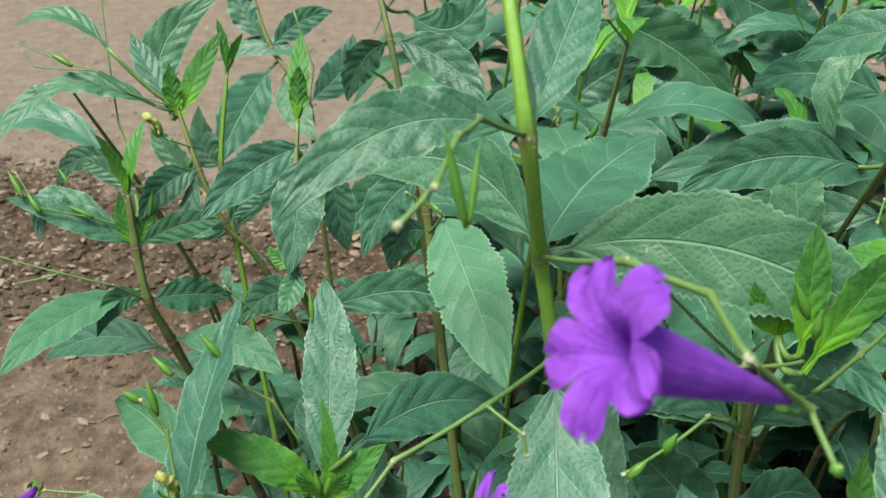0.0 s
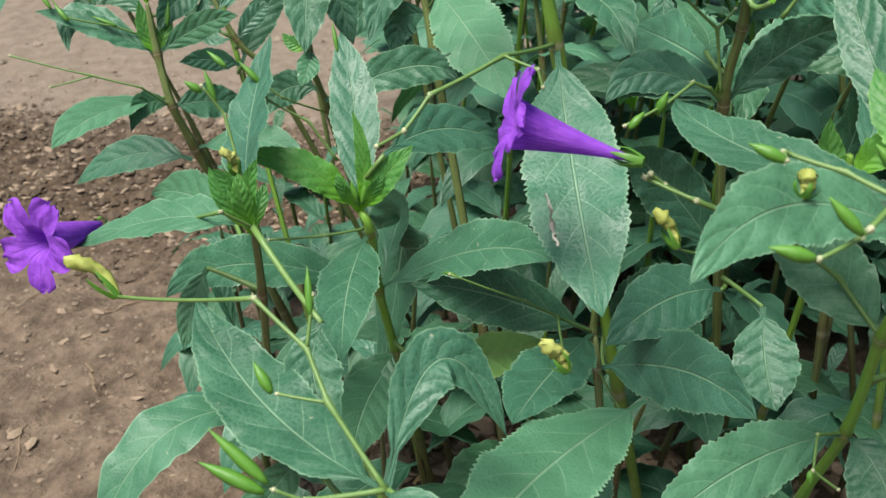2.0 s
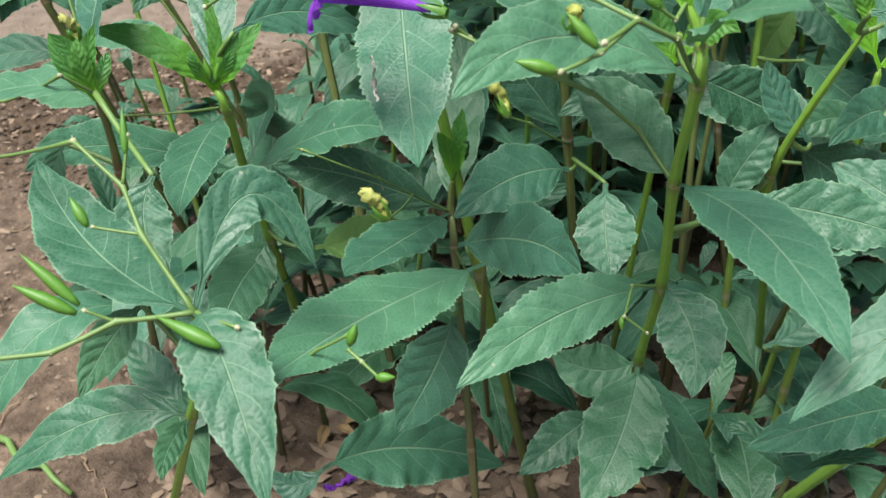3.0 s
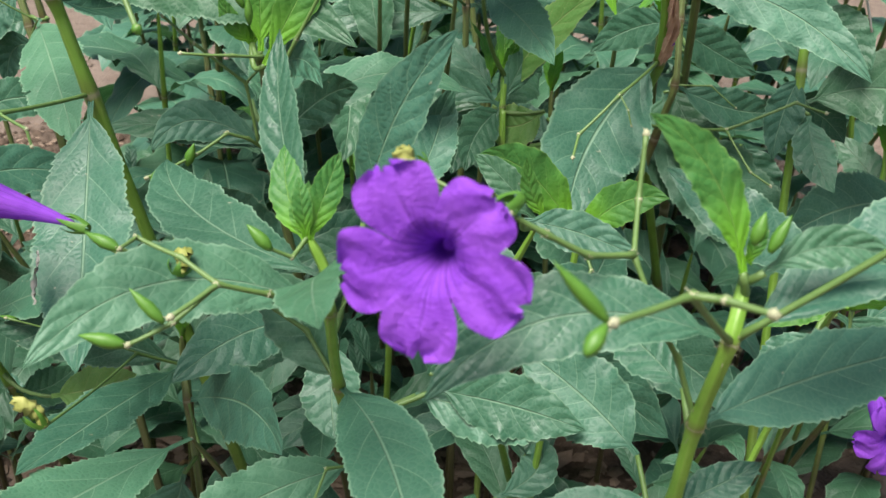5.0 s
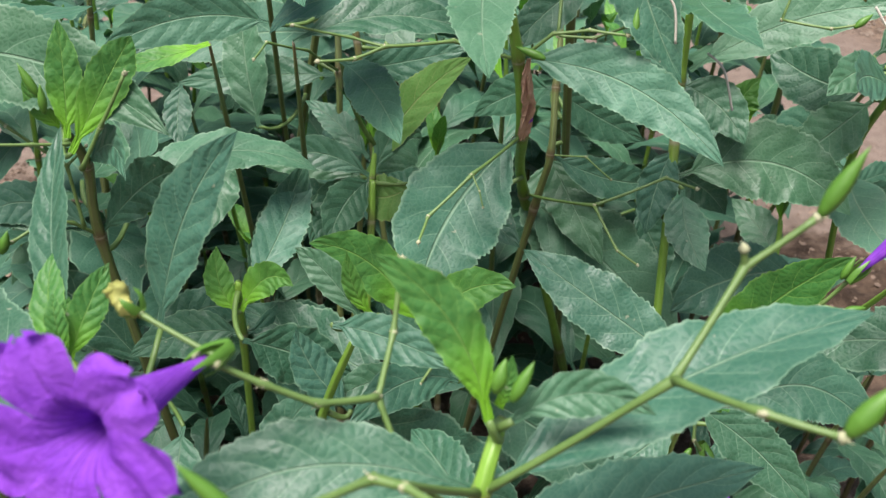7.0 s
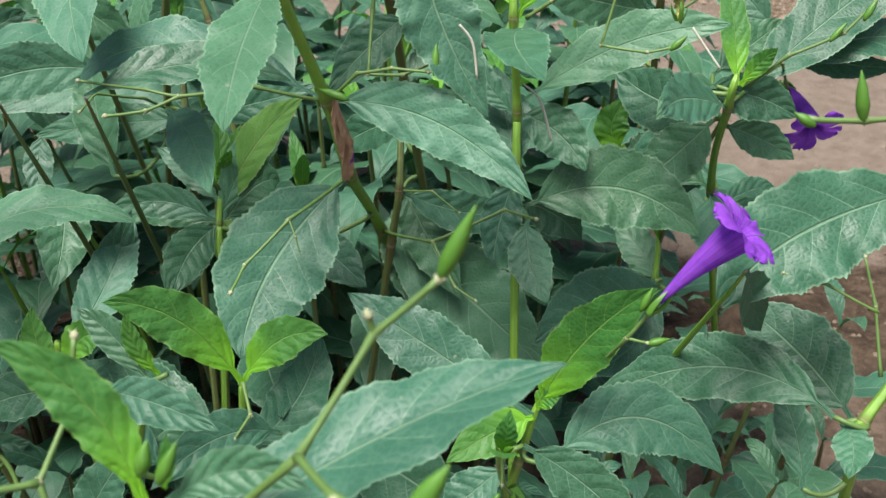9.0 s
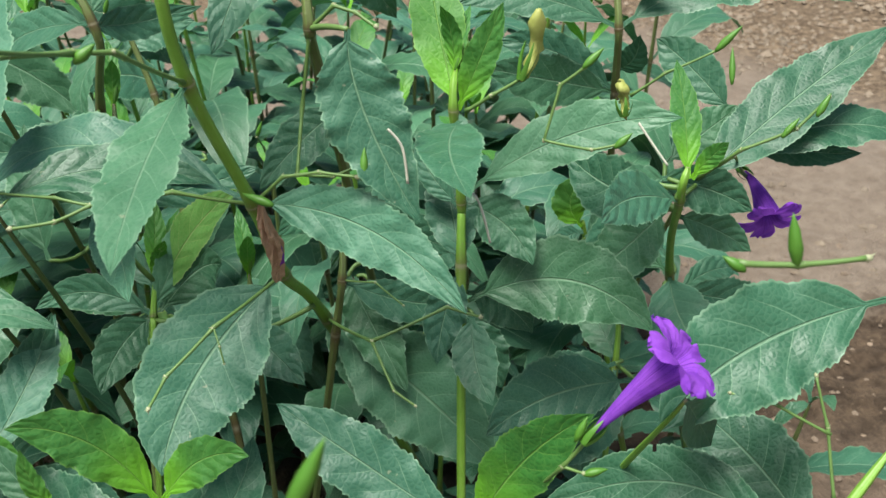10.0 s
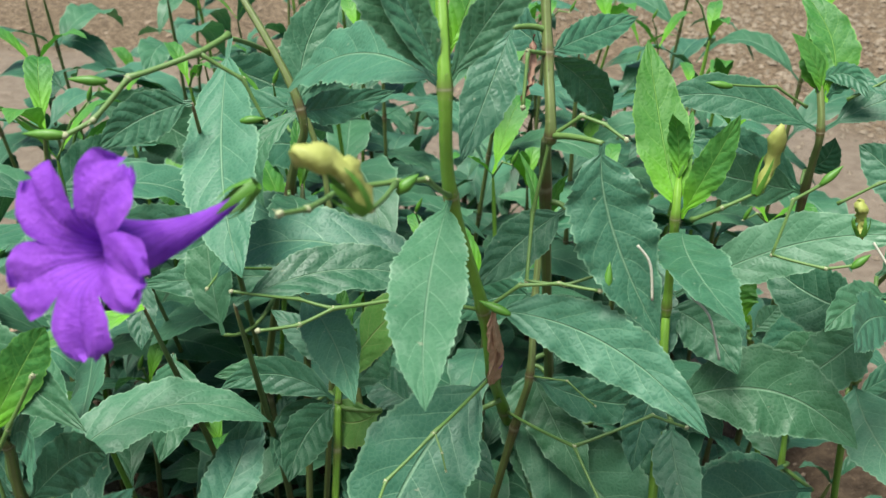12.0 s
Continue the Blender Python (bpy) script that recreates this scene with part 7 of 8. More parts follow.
leaf(L_c, (0.2826, 0.3218, 0.3205), (0.2917, 0.3063, 0.3181), (0.3040, 0.2865, 0.3097), 0.0222, (-0.41, -0.48, 0.77))
leaf(L_c, (0.2463, 0.2901, 0.2910), (0.2515, 0.2574, 0.2877), (0.2540, 0.2266, 0.2867), 0.0282, (-0.11, -0.08, 0.99))
leaf(L_c, (0.1714, 0.2762, 0.2959), (0.1848, 0.2870, 0.3304), (0.2014, 0.2959, 0.3630), 0.0220, (0.05, -0.96, 0.26))
leaf(L_c, (0.1588, 0.3857, 0.3363), (0.1576, 0.3650, 0.3206), (0.1502, 0.3436, 0.3009), 0.0260, (0.26, -0.65, 0.71))
leaf(Q, (0.2684, 0.2471, 0.5223), (0.2640, 0.2573, 0.5406), (0.2645, 0.2677, 0.5615), 0.0134, (-0.22, -0.87, 0.44), "young")
leaf(Q, (0.2693, 0.2469, 0.5223), (0.2787, 0.2533, 0.5392), (0.2848, 0.2617, 0.5585), 0.0125, (-0.15, -0.89, 0.43), "young")
leaf(Q, (0.2673, 0.2432, 0.5143), (0.2516, 0.2480, 0.5394), (0.2308, 0.2526, 0.5621), 0.0190, (-0.10, -0.99, 0.12))
thread(T, [(0.3728, 0.2585, 0.4170), (0.3785, 0.2520, 0.4111), (0.3810, 0.2436, 0.3957)])
thread(S, [(0.3413, 0.2454, 0.4489), (0.3459, 0.2427, 0.4420), (0.3468, 0.2394, 0.4286)])
scrap(S, (0.3164, 0.3022, 0.5134), (0.3086, 0.2892, 0.4888), 0.0020)
thread(U, [(0.4492, 0.2565, 0.4349), (0.4538, 0.2506, 0.4267), (0.4582, 0.2452, 0.4193)])
young_tip(E_c, (-0.1428, 0.6914, 0.4066), (-0.1262, 0.6675, 0.3652))
young_tip(A_b, (-0.0385, 0.5221, 0.4582), (-0.0292, 0.5019, 0.4233))
young_tip(A_c, (0.0867, 0.6387, 0.3601), (0.0746, 0.5682, 0.3381))
young_tip(A, (0.0157, 0.2831, 0.5301), (0.0244, 0.2503, 0.4733))
young_tip(K, (-0.0146, 0.4217, 0.4047), (-0.0081, 0.4093, 0.3641))
young_tip(D, (-0.1597, 0.4234, 0.3672), (-0.1588, 0.4186, 0.3396))
young_tip(E, (-0.0709, 0.4257, 0.4070), (-0.0723, 0.3896, 0.3459))
young_tip(E_b, (-0.1332, 0.5540, 0.3868), (-0.1369, 0.5240, 0.3359))
young_tip(H, (0.0603, 0.2686, 0.2513), (0.0591, 0.2684, 0.2330))
young_tip(Q, (0.2698, 0.2609, 0.5503), (0.2679, 0.2421, 0.5122))
young_tip(Q_b, (0.3422, 0.3566, 0.4001), (0.3360, 0.3409, 0.3718))
young_tip(S, (0.3240, 0.3218, 0.5420), (0.3223, 0.3038, 0.5056))
young_tip(T, (0.3827, 0.3002, 0.4504), (0.3797, 0.2929, 0.4354))
young_tip(V, (0.5057, 0.1426, 0.3416), (0.4737, 0.1326, 0.3104))
young_tip(S1, (0.2309, 0.4154, 0.4127), (0.2284, 0.3893, 0.3694))
young_tip(Wp, (0.2008, 0.4291, 0.5208), (0.2309, 0.3919, 0.4605))
young_tip(O, (0.2386, 0.3676, 0.3332), (0.2362, 0.3651, 0.3075))
young_tip(O_b, (0.2872, 0.4011, 0.3094), (0.2867, 0.3952, 0.2786))
young_tip(O_c, (0.4944, 0.3486, 0.2752), (0.4892, 0.3366, 0.2506))
young_tip(Z, (0.3281, 0.1429, 0.3213), (0.3334, 0.1621, 0.2961))
young_tip(L_c, (0.2410, 0.3457, 0.3437), (0.2378, 0.3379, 0.3289))
petiole(D_b, (-0.1556, 0.4759, 0.3945), (-0.1462, 0.4766, 0.3921), (-0.1443, 0.4764, 0.3953))
stem(D_b, [(-0.2110, 0.5008, 0.3976), (-0.1951, 0.6241, 0.2008), (-0.1792, 0.6678, 0.0040)], 0.0020, 0.0028, OLD_STEM)
petiole(D_b, (-0.1538, 0.4936, 0.3853), (-0.1483, 0.4816, 0.3847), (-0.1443, 0.4764, 0.3953))
petiole(D_b, (-0.1478, 0.4835, 0.3876), (-0.1438, 0.4775, 0.3872), (-0.1437, 0.4756, 0.3938))
petiole(D_b, (-0.1762, 0.4812, 0.3437), (-0.1519, 0.4709, 0.3505), (-0.1346, 0.4625, 0.3712))
petiole(D_b, (-0.1762, 0.4771, 0.4265), (-0.1574, 0.4757, 0.4047), (-0.1443, 0.4764, 0.3953))
petiole(D_b, (-0.1220, 0.4614, 0.3294), (-0.1216, 0.4560, 0.3276), (-0.1182, 0.4525, 0.3310))
petiole(E_c, (-0.1262, 0.6602, 0.3526), (-0.1210, 0.6661, 0.3559), (-0.1194, 0.6625, 0.3566))
petiole(E_c, (-0.1179, 0.6561, 0.3454), (-0.1167, 0.6599, 0.3478), (-0.1129, 0.6578, 0.3484))
petiole(E_c, (-0.0992, 0.6634, 0.3580), (-0.1022, 0.6603, 0.3510), (-0.1137, 0.6584, 0.3494))
petiole(A_b, (-0.0298, 0.5109, 0.4188), (-0.0273, 0.5057, 0.4205), (-0.0288, 0.5014, 0.4212))
petiole(A_b, (-0.0218, 0.5594, 0.4228), (-0.0317, 0.5376, 0.4299), (-0.0350, 0.5146, 0.4452))
petiole(A_b, (-0.0158, 0.4796, 0.3445), (-0.0133, 0.4857, 0.3431), (-0.0165, 0.4890, 0.3433))
petiole(A_c, (0.0746, 0.5747, 0.3493), (0.0721, 0.5750, 0.3415), (0.0761, 0.5771, 0.3409))
petiole(A_c, (0.1024, 0.6063, 0.4040), (0.0874, 0.6159, 0.3765), (0.0843, 0.6245, 0.3557))
petiole(A_c, (0.0976, 0.6890, 0.3472), (0.0895, 0.6622, 0.3467), (0.0867, 0.6387, 0.3601))
stem(A_c, [(0.1598, 0.7419, 0.3389), (0.1734, 0.8470, 0.1714), (0.1869, 0.8842, 0.0040)], 0.0020, 0.0028, OLD_STEM)
stem(A_d, [(0.1786, 0.6544, 0.4139), (0.1952, 0.7827, 0.2089), (0.2117, 0.8282, 0.0040)], 0.0020, 0.0028, OLD_STEM)
petiole(A_d, (0.2703, 0.4852, 0.3525), (0.2701, 0.4808, 0.3495), (0.2512, 0.4752, 0.3534))
petiole(A_d, (0.1839, 0.4049, 0.3333), (0.1998, 0.4185, 0.3284), (0.2147, 0.4365, 0.3402))
stem(A_d, [(0.1631, 0.2746, 0.4261), (0.1801, 0.4067, 0.2150), (0.1972, 0.4536, 0.0040)], 0.0020, 0.0028, OLD_STEM)
petiole(A_d, (0.2573, 0.5046, 0.3861), (0.2560, 0.4898, 0.3858), (0.2480, 0.4849, 0.3904))
petiole(A_d, (0.2301, 0.5386, 0.4050), (0.2328, 0.5154, 0.4067), (0.2403, 0.4938, 0.4209))
petiole(A_d, (0.2536, 0.4900, 0.3207), (0.2552, 0.4829, 0.3219), (0.2536, 0.4681, 0.3264))
petiole(K, (-0.0023, 0.4011, 0.3702), (-0.0071, 0.4119, 0.3683), (-0.0085, 0.4100, 0.3665))
petiole(C, (-0.0135, 0.2943, 0.2022), (-0.0304, 0.3058, 0.1996), (-0.0408, 0.3146, 0.2066))
petiole(C, (-0.0342, 0.2673, 0.3372), (-0.0433, 0.2699, 0.3254), (-0.0453, 0.2811, 0.3175))
petiole(F, (-0.1101, 0.3058, 0.2888), (-0.0989, 0.2746, 0.2724), (-0.0944, 0.2520, 0.2678))
petiole(F, (-0.1147, 0.2528, 0.2973), (-0.1022, 0.2494, 0.2922), (-0.0915, 0.2439, 0.2889))
petiole(D, (-0.1636, 0.4156, 0.3146), (-0.1574, 0.4199, 0.3132), (-0.1561, 0.4140, 0.3157))
stem(D, [(-0.2019, 0.5318, 0.3335), (-0.1886, 0.6352, 0.1688), (-0.1752, 0.6719, 0.0040)], 0.0020, 0.0028, OLD_STEM)
petiole(D, (-0.1691, 0.4592, 0.3489), (-0.1621, 0.4394, 0.3469), (-0.1593, 0.4214, 0.3558))
petiole(E, (-0.0573, 0.4328, 0.3801), (-0.0647, 0.4251, 0.3853), (-0.0713, 0.4159, 0.3904))
petiole(E, (-0.0703, 0.4064, 0.3152), (-0.0667, 0.4018, 0.3131), (-0.0677, 0.3975, 0.3134))
petiole(E, (-0.0500, 0.4432, 0.3782), (-0.0627, 0.4295, 0.3829), (-0.0712, 0.4178, 0.3937))
petiole(E_b, (-0.1283, 0.5030, 0.3004), (-0.1316, 0.5054, 0.2945), (-0.1308, 0.5117, 0.2972))
petiole(E_b, (-0.1399, 0.5148, 0.3201), (-0.1336, 0.5151, 0.3164), (-0.1343, 0.5188, 0.3197))
petiole(E_b, (-0.1283, 0.5030, 0.3004), (-0.1274, 0.5082, 0.2969), (-0.1308, 0.5117, 0.2972))
petiole(B, (0.1225, 0.2985, 0.3470), (0.1172, 0.2744, 0.3416), (0.1116, 0.2661, 0.3416))
petiole(B, (0.1201, 0.2677, 0.2521), (0.1246, 0.2742, 0.2511), (0.1217, 0.2774, 0.2535))
petiole(B, (0.1115, 0.2314, 0.4021), (0.1077, 0.2381, 0.3991), (0.1079, 0.2463, 0.4056))
petiole(B, (0.1107, 0.2344, 0.4067), (0.1091, 0.2396, 0.4024), (0.1079, 0.2463, 0.4056))
petiole(B, (0.1055, 0.2781, 0.3681), (0.1074, 0.2666, 0.3644), (0.1113, 0.2617, 0.3642))
petiole(M, (0.1287, 0.2157, 0.1338), (0.1397, 0.2164, 0.1337), (0.1450, 0.2147, 0.1349))
stem(H, [(0.0658, 0.1969, 0.2494), (0.0758, 0.2742, 0.1267), (0.0858, 0.3016, 0.0040)], 0.0020, 0.0028, OLD_STEM)
petiole(H, (0.0549, 0.2324, 0.1939), (0.0588, 0.2410, 0.1931), (0.0597, 0.2481, 0.1885))
petiole(H, (0.0709, 0.2771, 0.2162), (0.0669, 0.2734, 0.2142), (0.0693, 0.2708, 0.2159))
petiole(H, (0.0730, 0.3050, 0.2039), (0.0692, 0.2867, 0.1983), (0.0715, 0.2707, 0.2037))
petiole(H, (0.1340, 0.2504, 0.2526), (0.1284, 0.2666, 0.2526), (0.1216, 0.2773, 0.2547))
petiole(H, (0.0620, 0.2821, 0.2535), (0.0618, 0.2772, 0.2513), (0.0626, 0.2709, 0.2536))
petiole(G, (-0.0465, 0.1255, 0.2982), (-0.0420, 0.1166, 0.2918), (-0.0430, 0.1112, 0.2890))
petiole(G, (-0.0694, 0.1505, 0.2785), (-0.0572, 0.1393, 0.2685), (-0.0483, 0.1265, 0.2629))
petiole(G, (-0.0433, 0.3143, 0.1878), (-0.0397, 0.3213, 0.1880), (-0.0394, 0.3201, 0.1901))
petiole(G, (-0.0585, 0.1675, 0.3229), (-0.0714, 0.1938, 0.3248), (-0.0851, 0.2167, 0.3353))
petiole(N, (0.2184, 0.0547, 0.4098), (0.2214, 0.0562, 0.4023), (0.2225, 0.0597, 0.4023))
petiole(N, (0.2236, 0.0536, 0.4099), (0.2216, 0.0574, 0.4048), (0.2232, 0.0607, 0.4033))
petiole(N, (0.2258, 0.0831, 0.3477), (0.2217, 0.0687, 0.3427), (0.2164, 0.0592, 0.3434))
petiole(P, (0.2011, 0.2065, 0.2920), (0.1929, 0.2031, 0.2939), (0.1945, 0.1969, 0.2909))
petiole(P, (0.1640, 0.1559, 0.2953), (0.1437, 0.1552, 0.2889), (0.1298, 0.1516, 0.2890))
petiole(P, (0.2042, 0.1988, 0.1820), (0.2118, 0.2007, 0.1772), (0.2249, 0.2036, 0.1795))
petiole(P, (0.1697, 0.1944, 0.2710), (0.1799, 0.1969, 0.2703), (0.1923, 0.2003, 0.2787))
petiole(P, (0.2719, 0.2647, 0.2419), (0.2446, 0.2857, 0.2344), (0.2264, 0.3010, 0.2347))
petiole(P, (0.1650, 0.2256, 0.3156), (0.1624, 0.2405, 0.3168), (0.1651, 0.2556, 0.3213))
petiole(P, (0.2514, 0.2004, 0.3003), (0.2472, 0.2072, 0.2976), (0.2374, 0.2122, 0.3009))
petiole(P, (0.1954, 0.1574, 0.3671), (0.1999, 0.1701, 0.3560), (0.2085, 0.1803, 0.3510))
petiole(P, (0.2358, 0.1223, 0.2799), (0.2344, 0.1020, 0.2663), (0.2292, 0.0873, 0.2635))
petiole(P, (0.1570, 0.1594, 0.2908), (0.1406, 0.1578, 0.2852), (0.1303, 0.1532, 0.2848))
petiole(P, (0.2150, 0.1801, 0.3530), (0.2086, 0.1809, 0.3501), (0.2085, 0.1803, 0.3510))
petiole(Q, (0.3071, 0.3039, 0.5160), (0.3163, 0.3074, 0.5155), (0.3227, 0.3077, 0.5134))
petiole(Q, (0.3432, 0.3622, 0.3202), (0.3477, 0.3605, 0.3208), (0.3507, 0.3533, 0.3185))
petiole(Q_b, (0.3358, 0.3413, 0.3331), (0.3405, 0.3464, 0.3362), (0.3472, 0.3468, 0.3372))
petiole(Q_b, (0.3449, 0.3679, 0.3607), (0.3414, 0.3555, 0.3553), (0.3444, 0.3418, 0.3515))
petiole(Q_b, (0.3449, 0.3679, 0.3607), (0.3469, 0.3533, 0.3541), (0.3444, 0.3418, 0.3515))
petiole(S, (0.3315, 0.2633, 0.4825), (0.3258, 0.2775, 0.4803), (0.3207, 0.2896, 0.4768))
petiole(S, (0.3341, 0.3036, 0.4382), (0.3333, 0.3075, 0.4394), (0.3278, 0.3109, 0.4396))
petiole(S, (0.3319, 0.3315, 0.4969), (0.3247, 0.3181, 0.5022), (0.3225, 0.3060, 0.5100))
petiole(T, (0.3858, 0.2903, 0.3400), (0.3775, 0.2889, 0.3392), (0.3801, 0.2848, 0.3424))
petiole(S3, (0.4969, 0.3792, 0.4159), (0.4926, 0.3731, 0.4102), (0.4895, 0.3651, 0.4100))
stem(S3, [(0.5272, 0.3107, 0.4115), (0.5437, 0.4383, 0.2077), (0.5601, 0.4835, 0.0040)], 0.0020, 0.0028, OLD_STEM)
petiole(U, (0.4832, 0.2627, 0.3996), (0.4730, 0.2599, 0.3953), (0.4754, 0.2605, 0.3996))
petiole(U, (0.4992, 0.2726, 0.4039), (0.4809, 0.2665, 0.3992), (0.4755, 0.2600, 0.4029))
petiole(U, (0.5147, 0.2973, 0.4139), (0.4942, 0.2858, 0.3931), (0.4806, 0.2710, 0.3803))
petiole(U, (0.5062, 0.3098, 0.3130), (0.5021, 0.3137, 0.3150), (0.5073, 0.3165, 0.3157))
petiole(V, (0.5135, 0.1687, 0.3901), (0.5164, 0.1555, 0.3618), (0.5057, 0.1426, 0.3416))
stem(V, [(0.4165, 0.1425, 0.3834), (0.4318, 0.2614, 0.1937), (0.4472, 0.3035, 0.0040)], 0.0020, 0.0028)
petiole(V, (0.4609, 0.1346, 0.3138), (0.4706, 0.1285, 0.3108), (0.4737, 0.1326, 0.3104))
petiole(V, (0.4920, 0.1584, 0.2867), (0.4867, 0.1448, 0.2793), (0.4791, 0.1381, 0.2806))
petiole(V, (0.4652, 0.1343, 0.3096), (0.4698, 0.1349, 0.3093), (0.4737, 0.1326, 0.3104))
petiole(V, (0.4618, 0.1432, 0.2679), (0.4710, 0.1397, 0.2652), (0.4809, 0.1400, 0.2708))
petiole(V, (0.3604, 0.1744, 0.2812), (0.3516, 0.1801, 0.2788), (0.3520, 0.1857, 0.2827))
petiole(L, (0.2297, 0.2191, 0.2837), (0.2367, 0.2114, 0.2817), (0.2356, 0.2110, 0.2837))
petiole(L, (0.2054, 0.1967, 0.2958), (0.2024, 0.1950, 0.2937), (0.1961, 0.1951, 0.2975))
petiole(L, (0.2313, 0.2032, 0.2977), (0.2361, 0.2075, 0.2955), (0.2369, 0.2119, 0.2965))
petiole(L_b, (0.1633, 0.2510, 0.3131), (0.1649, 0.2534, 0.3117), (0.1651, 0.2572, 0.3145))
petiole(L_b, (0.1653, 0.2506, 0.3131), (0.1637, 0.2538, 0.3113), (0.1651, 0.2572, 0.3146))
petiole(L_b, (0.1399, 0.1685, 0.3655), (0.1305, 0.1489, 0.3478), (0.1239, 0.1288, 0.3489))
petiole(S1, (0.2222, 0.3302, 0.3964), (0.2303, 0.3421, 0.3647), (0.2410, 0.3457, 0.3437))
petiole(S1, (0.2289, 0.4176, 0.3572), (0.2286, 0.4214, 0.3587), (0.2177, 0.4287, 0.3626))
stem(S1, [(0.1416, 0.4645, 0.3407), (0.1552, 0.5701, 0.1724), (0.1689, 0.6076, 0.0040)], 0.0020, 0.0028, OLD_STEM)
petiole(S1, (0.2569, 0.3234, 0.3321), (0.2489, 0.3292, 0.3286), (0.2376, 0.3369, 0.3270))
petiole(S1, (0.2286, 0.3572, 0.3174), (0.2341, 0.3628, 0.3167), (0.2370, 0.3659, 0.3158))
petiole(S1, (0.1952, 0.3995, 0.3939), (0.2139, 0.4086, 0.3911), (0.2223, 0.4169, 0.3963))
stem(S1, [(0.1958, 0.2684, 0.4271), (0.2129, 0.4008, 0.2155), (0.2300, 0.4478, 0.0040)], 0.0020, 0.0028, OLD_STEM)
petiole(Wp, (0.2019, 0.3623, 0.5023), (0.2114, 0.3910, 0.4920), (0.2193, 0.4063, 0.4838))
stem(Wp, [(0.1861, 0.3138, 0.4901), (0.2057, 0.4657, 0.2470), (0.2253, 0.5196, 0.0040)], 0.0020, 0.0028, OLD_STEM)
petiole(Wp, (0.2235, 0.4034, 0.4122), (0.2240, 0.4107, 0.4123), (0.2248, 0.4101, 0.4147))
petiole(O, (0.2370, 0.3515, 0.3250), (0.2348, 0.3463, 0.3217), (0.2383, 0.3391, 0.3312))
petiole(O, (0.2338, 0.3508, 0.3225), (0.2378, 0.3442, 0.3260), (0.2378, 0.3379, 0.3289))
petiole(O, (0.2361, 0.3592, 0.3176), (0.2399, 0.3606, 0.3158), (0.2371, 0.3660, 0.3168))
petiole(O, (0.2390, 0.3585, 0.3176), (0.2356, 0.3605, 0.3149), (0.2371, 0.3660, 0.3170))
petiole(O_b, (0.2860, 0.3915, 0.2922), (0.2846, 0.3960, 0.2927), (0.2869, 0.3976, 0.2910))
petiole(O_b, (0.2862, 0.3864, 0.2836), (0.2883, 0.3918, 0.2838), (0.2868, 0.3958, 0.2818))
petiole(O_b, (0.2862, 0.3864, 0.2836), (0.2882, 0.3890, 0.2813), (0.2868, 0.3958, 0.2818))
petiole(O_c, (0.4073, 0.3717, 0.2763), (0.3827, 0.3729, 0.2691), (0.3604, 0.3712, 0.2673))
petiole(O_c, (0.4854, 0.3292, 0.2568), (0.4921, 0.3348, 0.2533), (0.4895, 0.3373, 0.2520))
petiole(Z, (0.3464, 0.1720, 0.2949), (0.3377, 0.1700, 0.2927), (0.3347, 0.1643, 0.2897))
petiole(T, (0.3887, 0.3075, 0.3830), (0.3848, 0.3048, 0.3844), (0.3846, 0.2988, 0.3862))
petiole(T, (0.3840, 0.2783, 0.3397), (0.3824, 0.2831, 0.3399), (0.3798, 0.2835, 0.3385))
petiole(T, (0.3896, 0.3086, 0.3332), (0.3828, 0.2975, 0.3355), (0.3801, 0.2846, 0.3419))
petiole(U, (0.4778, 0.2928, 0.2719), (0.4891, 0.3147, 0.2563), (0.4892, 0.3366, 0.2506))
petiole(U, (0.4780, 0.2772, 0.3810), (0.4819, 0.2746, 0.3812), (0.4813, 0.2722, 0.3787))
petiole(U, (0.4713, 0.2675, 0.4022), (0.4754, 0.2642, 0.4009), (0.4755, 0.2603, 0.4010))
petiole(U, (0.4765, 0.2801, 0.3852), (0.4805, 0.2730, 0.3817), (0.4807, 0.2710, 0.3802))
petiole(U, (0.5063, 0.3189, 0.3288), (0.5073, 0.3133, 0.3243), (0.5044, 0.3129, 0.3235))
petiole(U, (0.4653, 0.2690, 0.4017), (0.4676, 0.2657, 0.4001), (0.4754, 0.2604, 0.4001))
petiole(U, (0.4809, 0.2879, 0.3999), (0.4774, 0.2777, 0.3881), (0.4789, 0.2680, 0.3844))
petiole(U_b, (0.4861, 0.3826, 0.3080), (0.4850, 0.3852, 0.3077), (0.4886, 0.3893, 0.3084))
petiole(L_c, (0.2826, 0.3218, 0.3205), (0.2977, 0.3232, 0.3229), (0.3149, 0.3208, 0.3316))
petiole(L_c, (0.2463, 0.2901, 0.2910), (0.2387, 0.3079, 0.2842), (0.2323, 0.3179, 0.2830))
petiole(L_c, (0.1714, 0.2762, 0.2959), (0.1665, 0.2679, 0.2886), (0.1649, 0.2623, 0.2927))
stem(L_c, [(0.1588, 0.3857, 0.3363), (0.1723, 0.4900, 0.1701), (0.1857, 0.5269, 0.0040)], 0.0020, 0.0028)


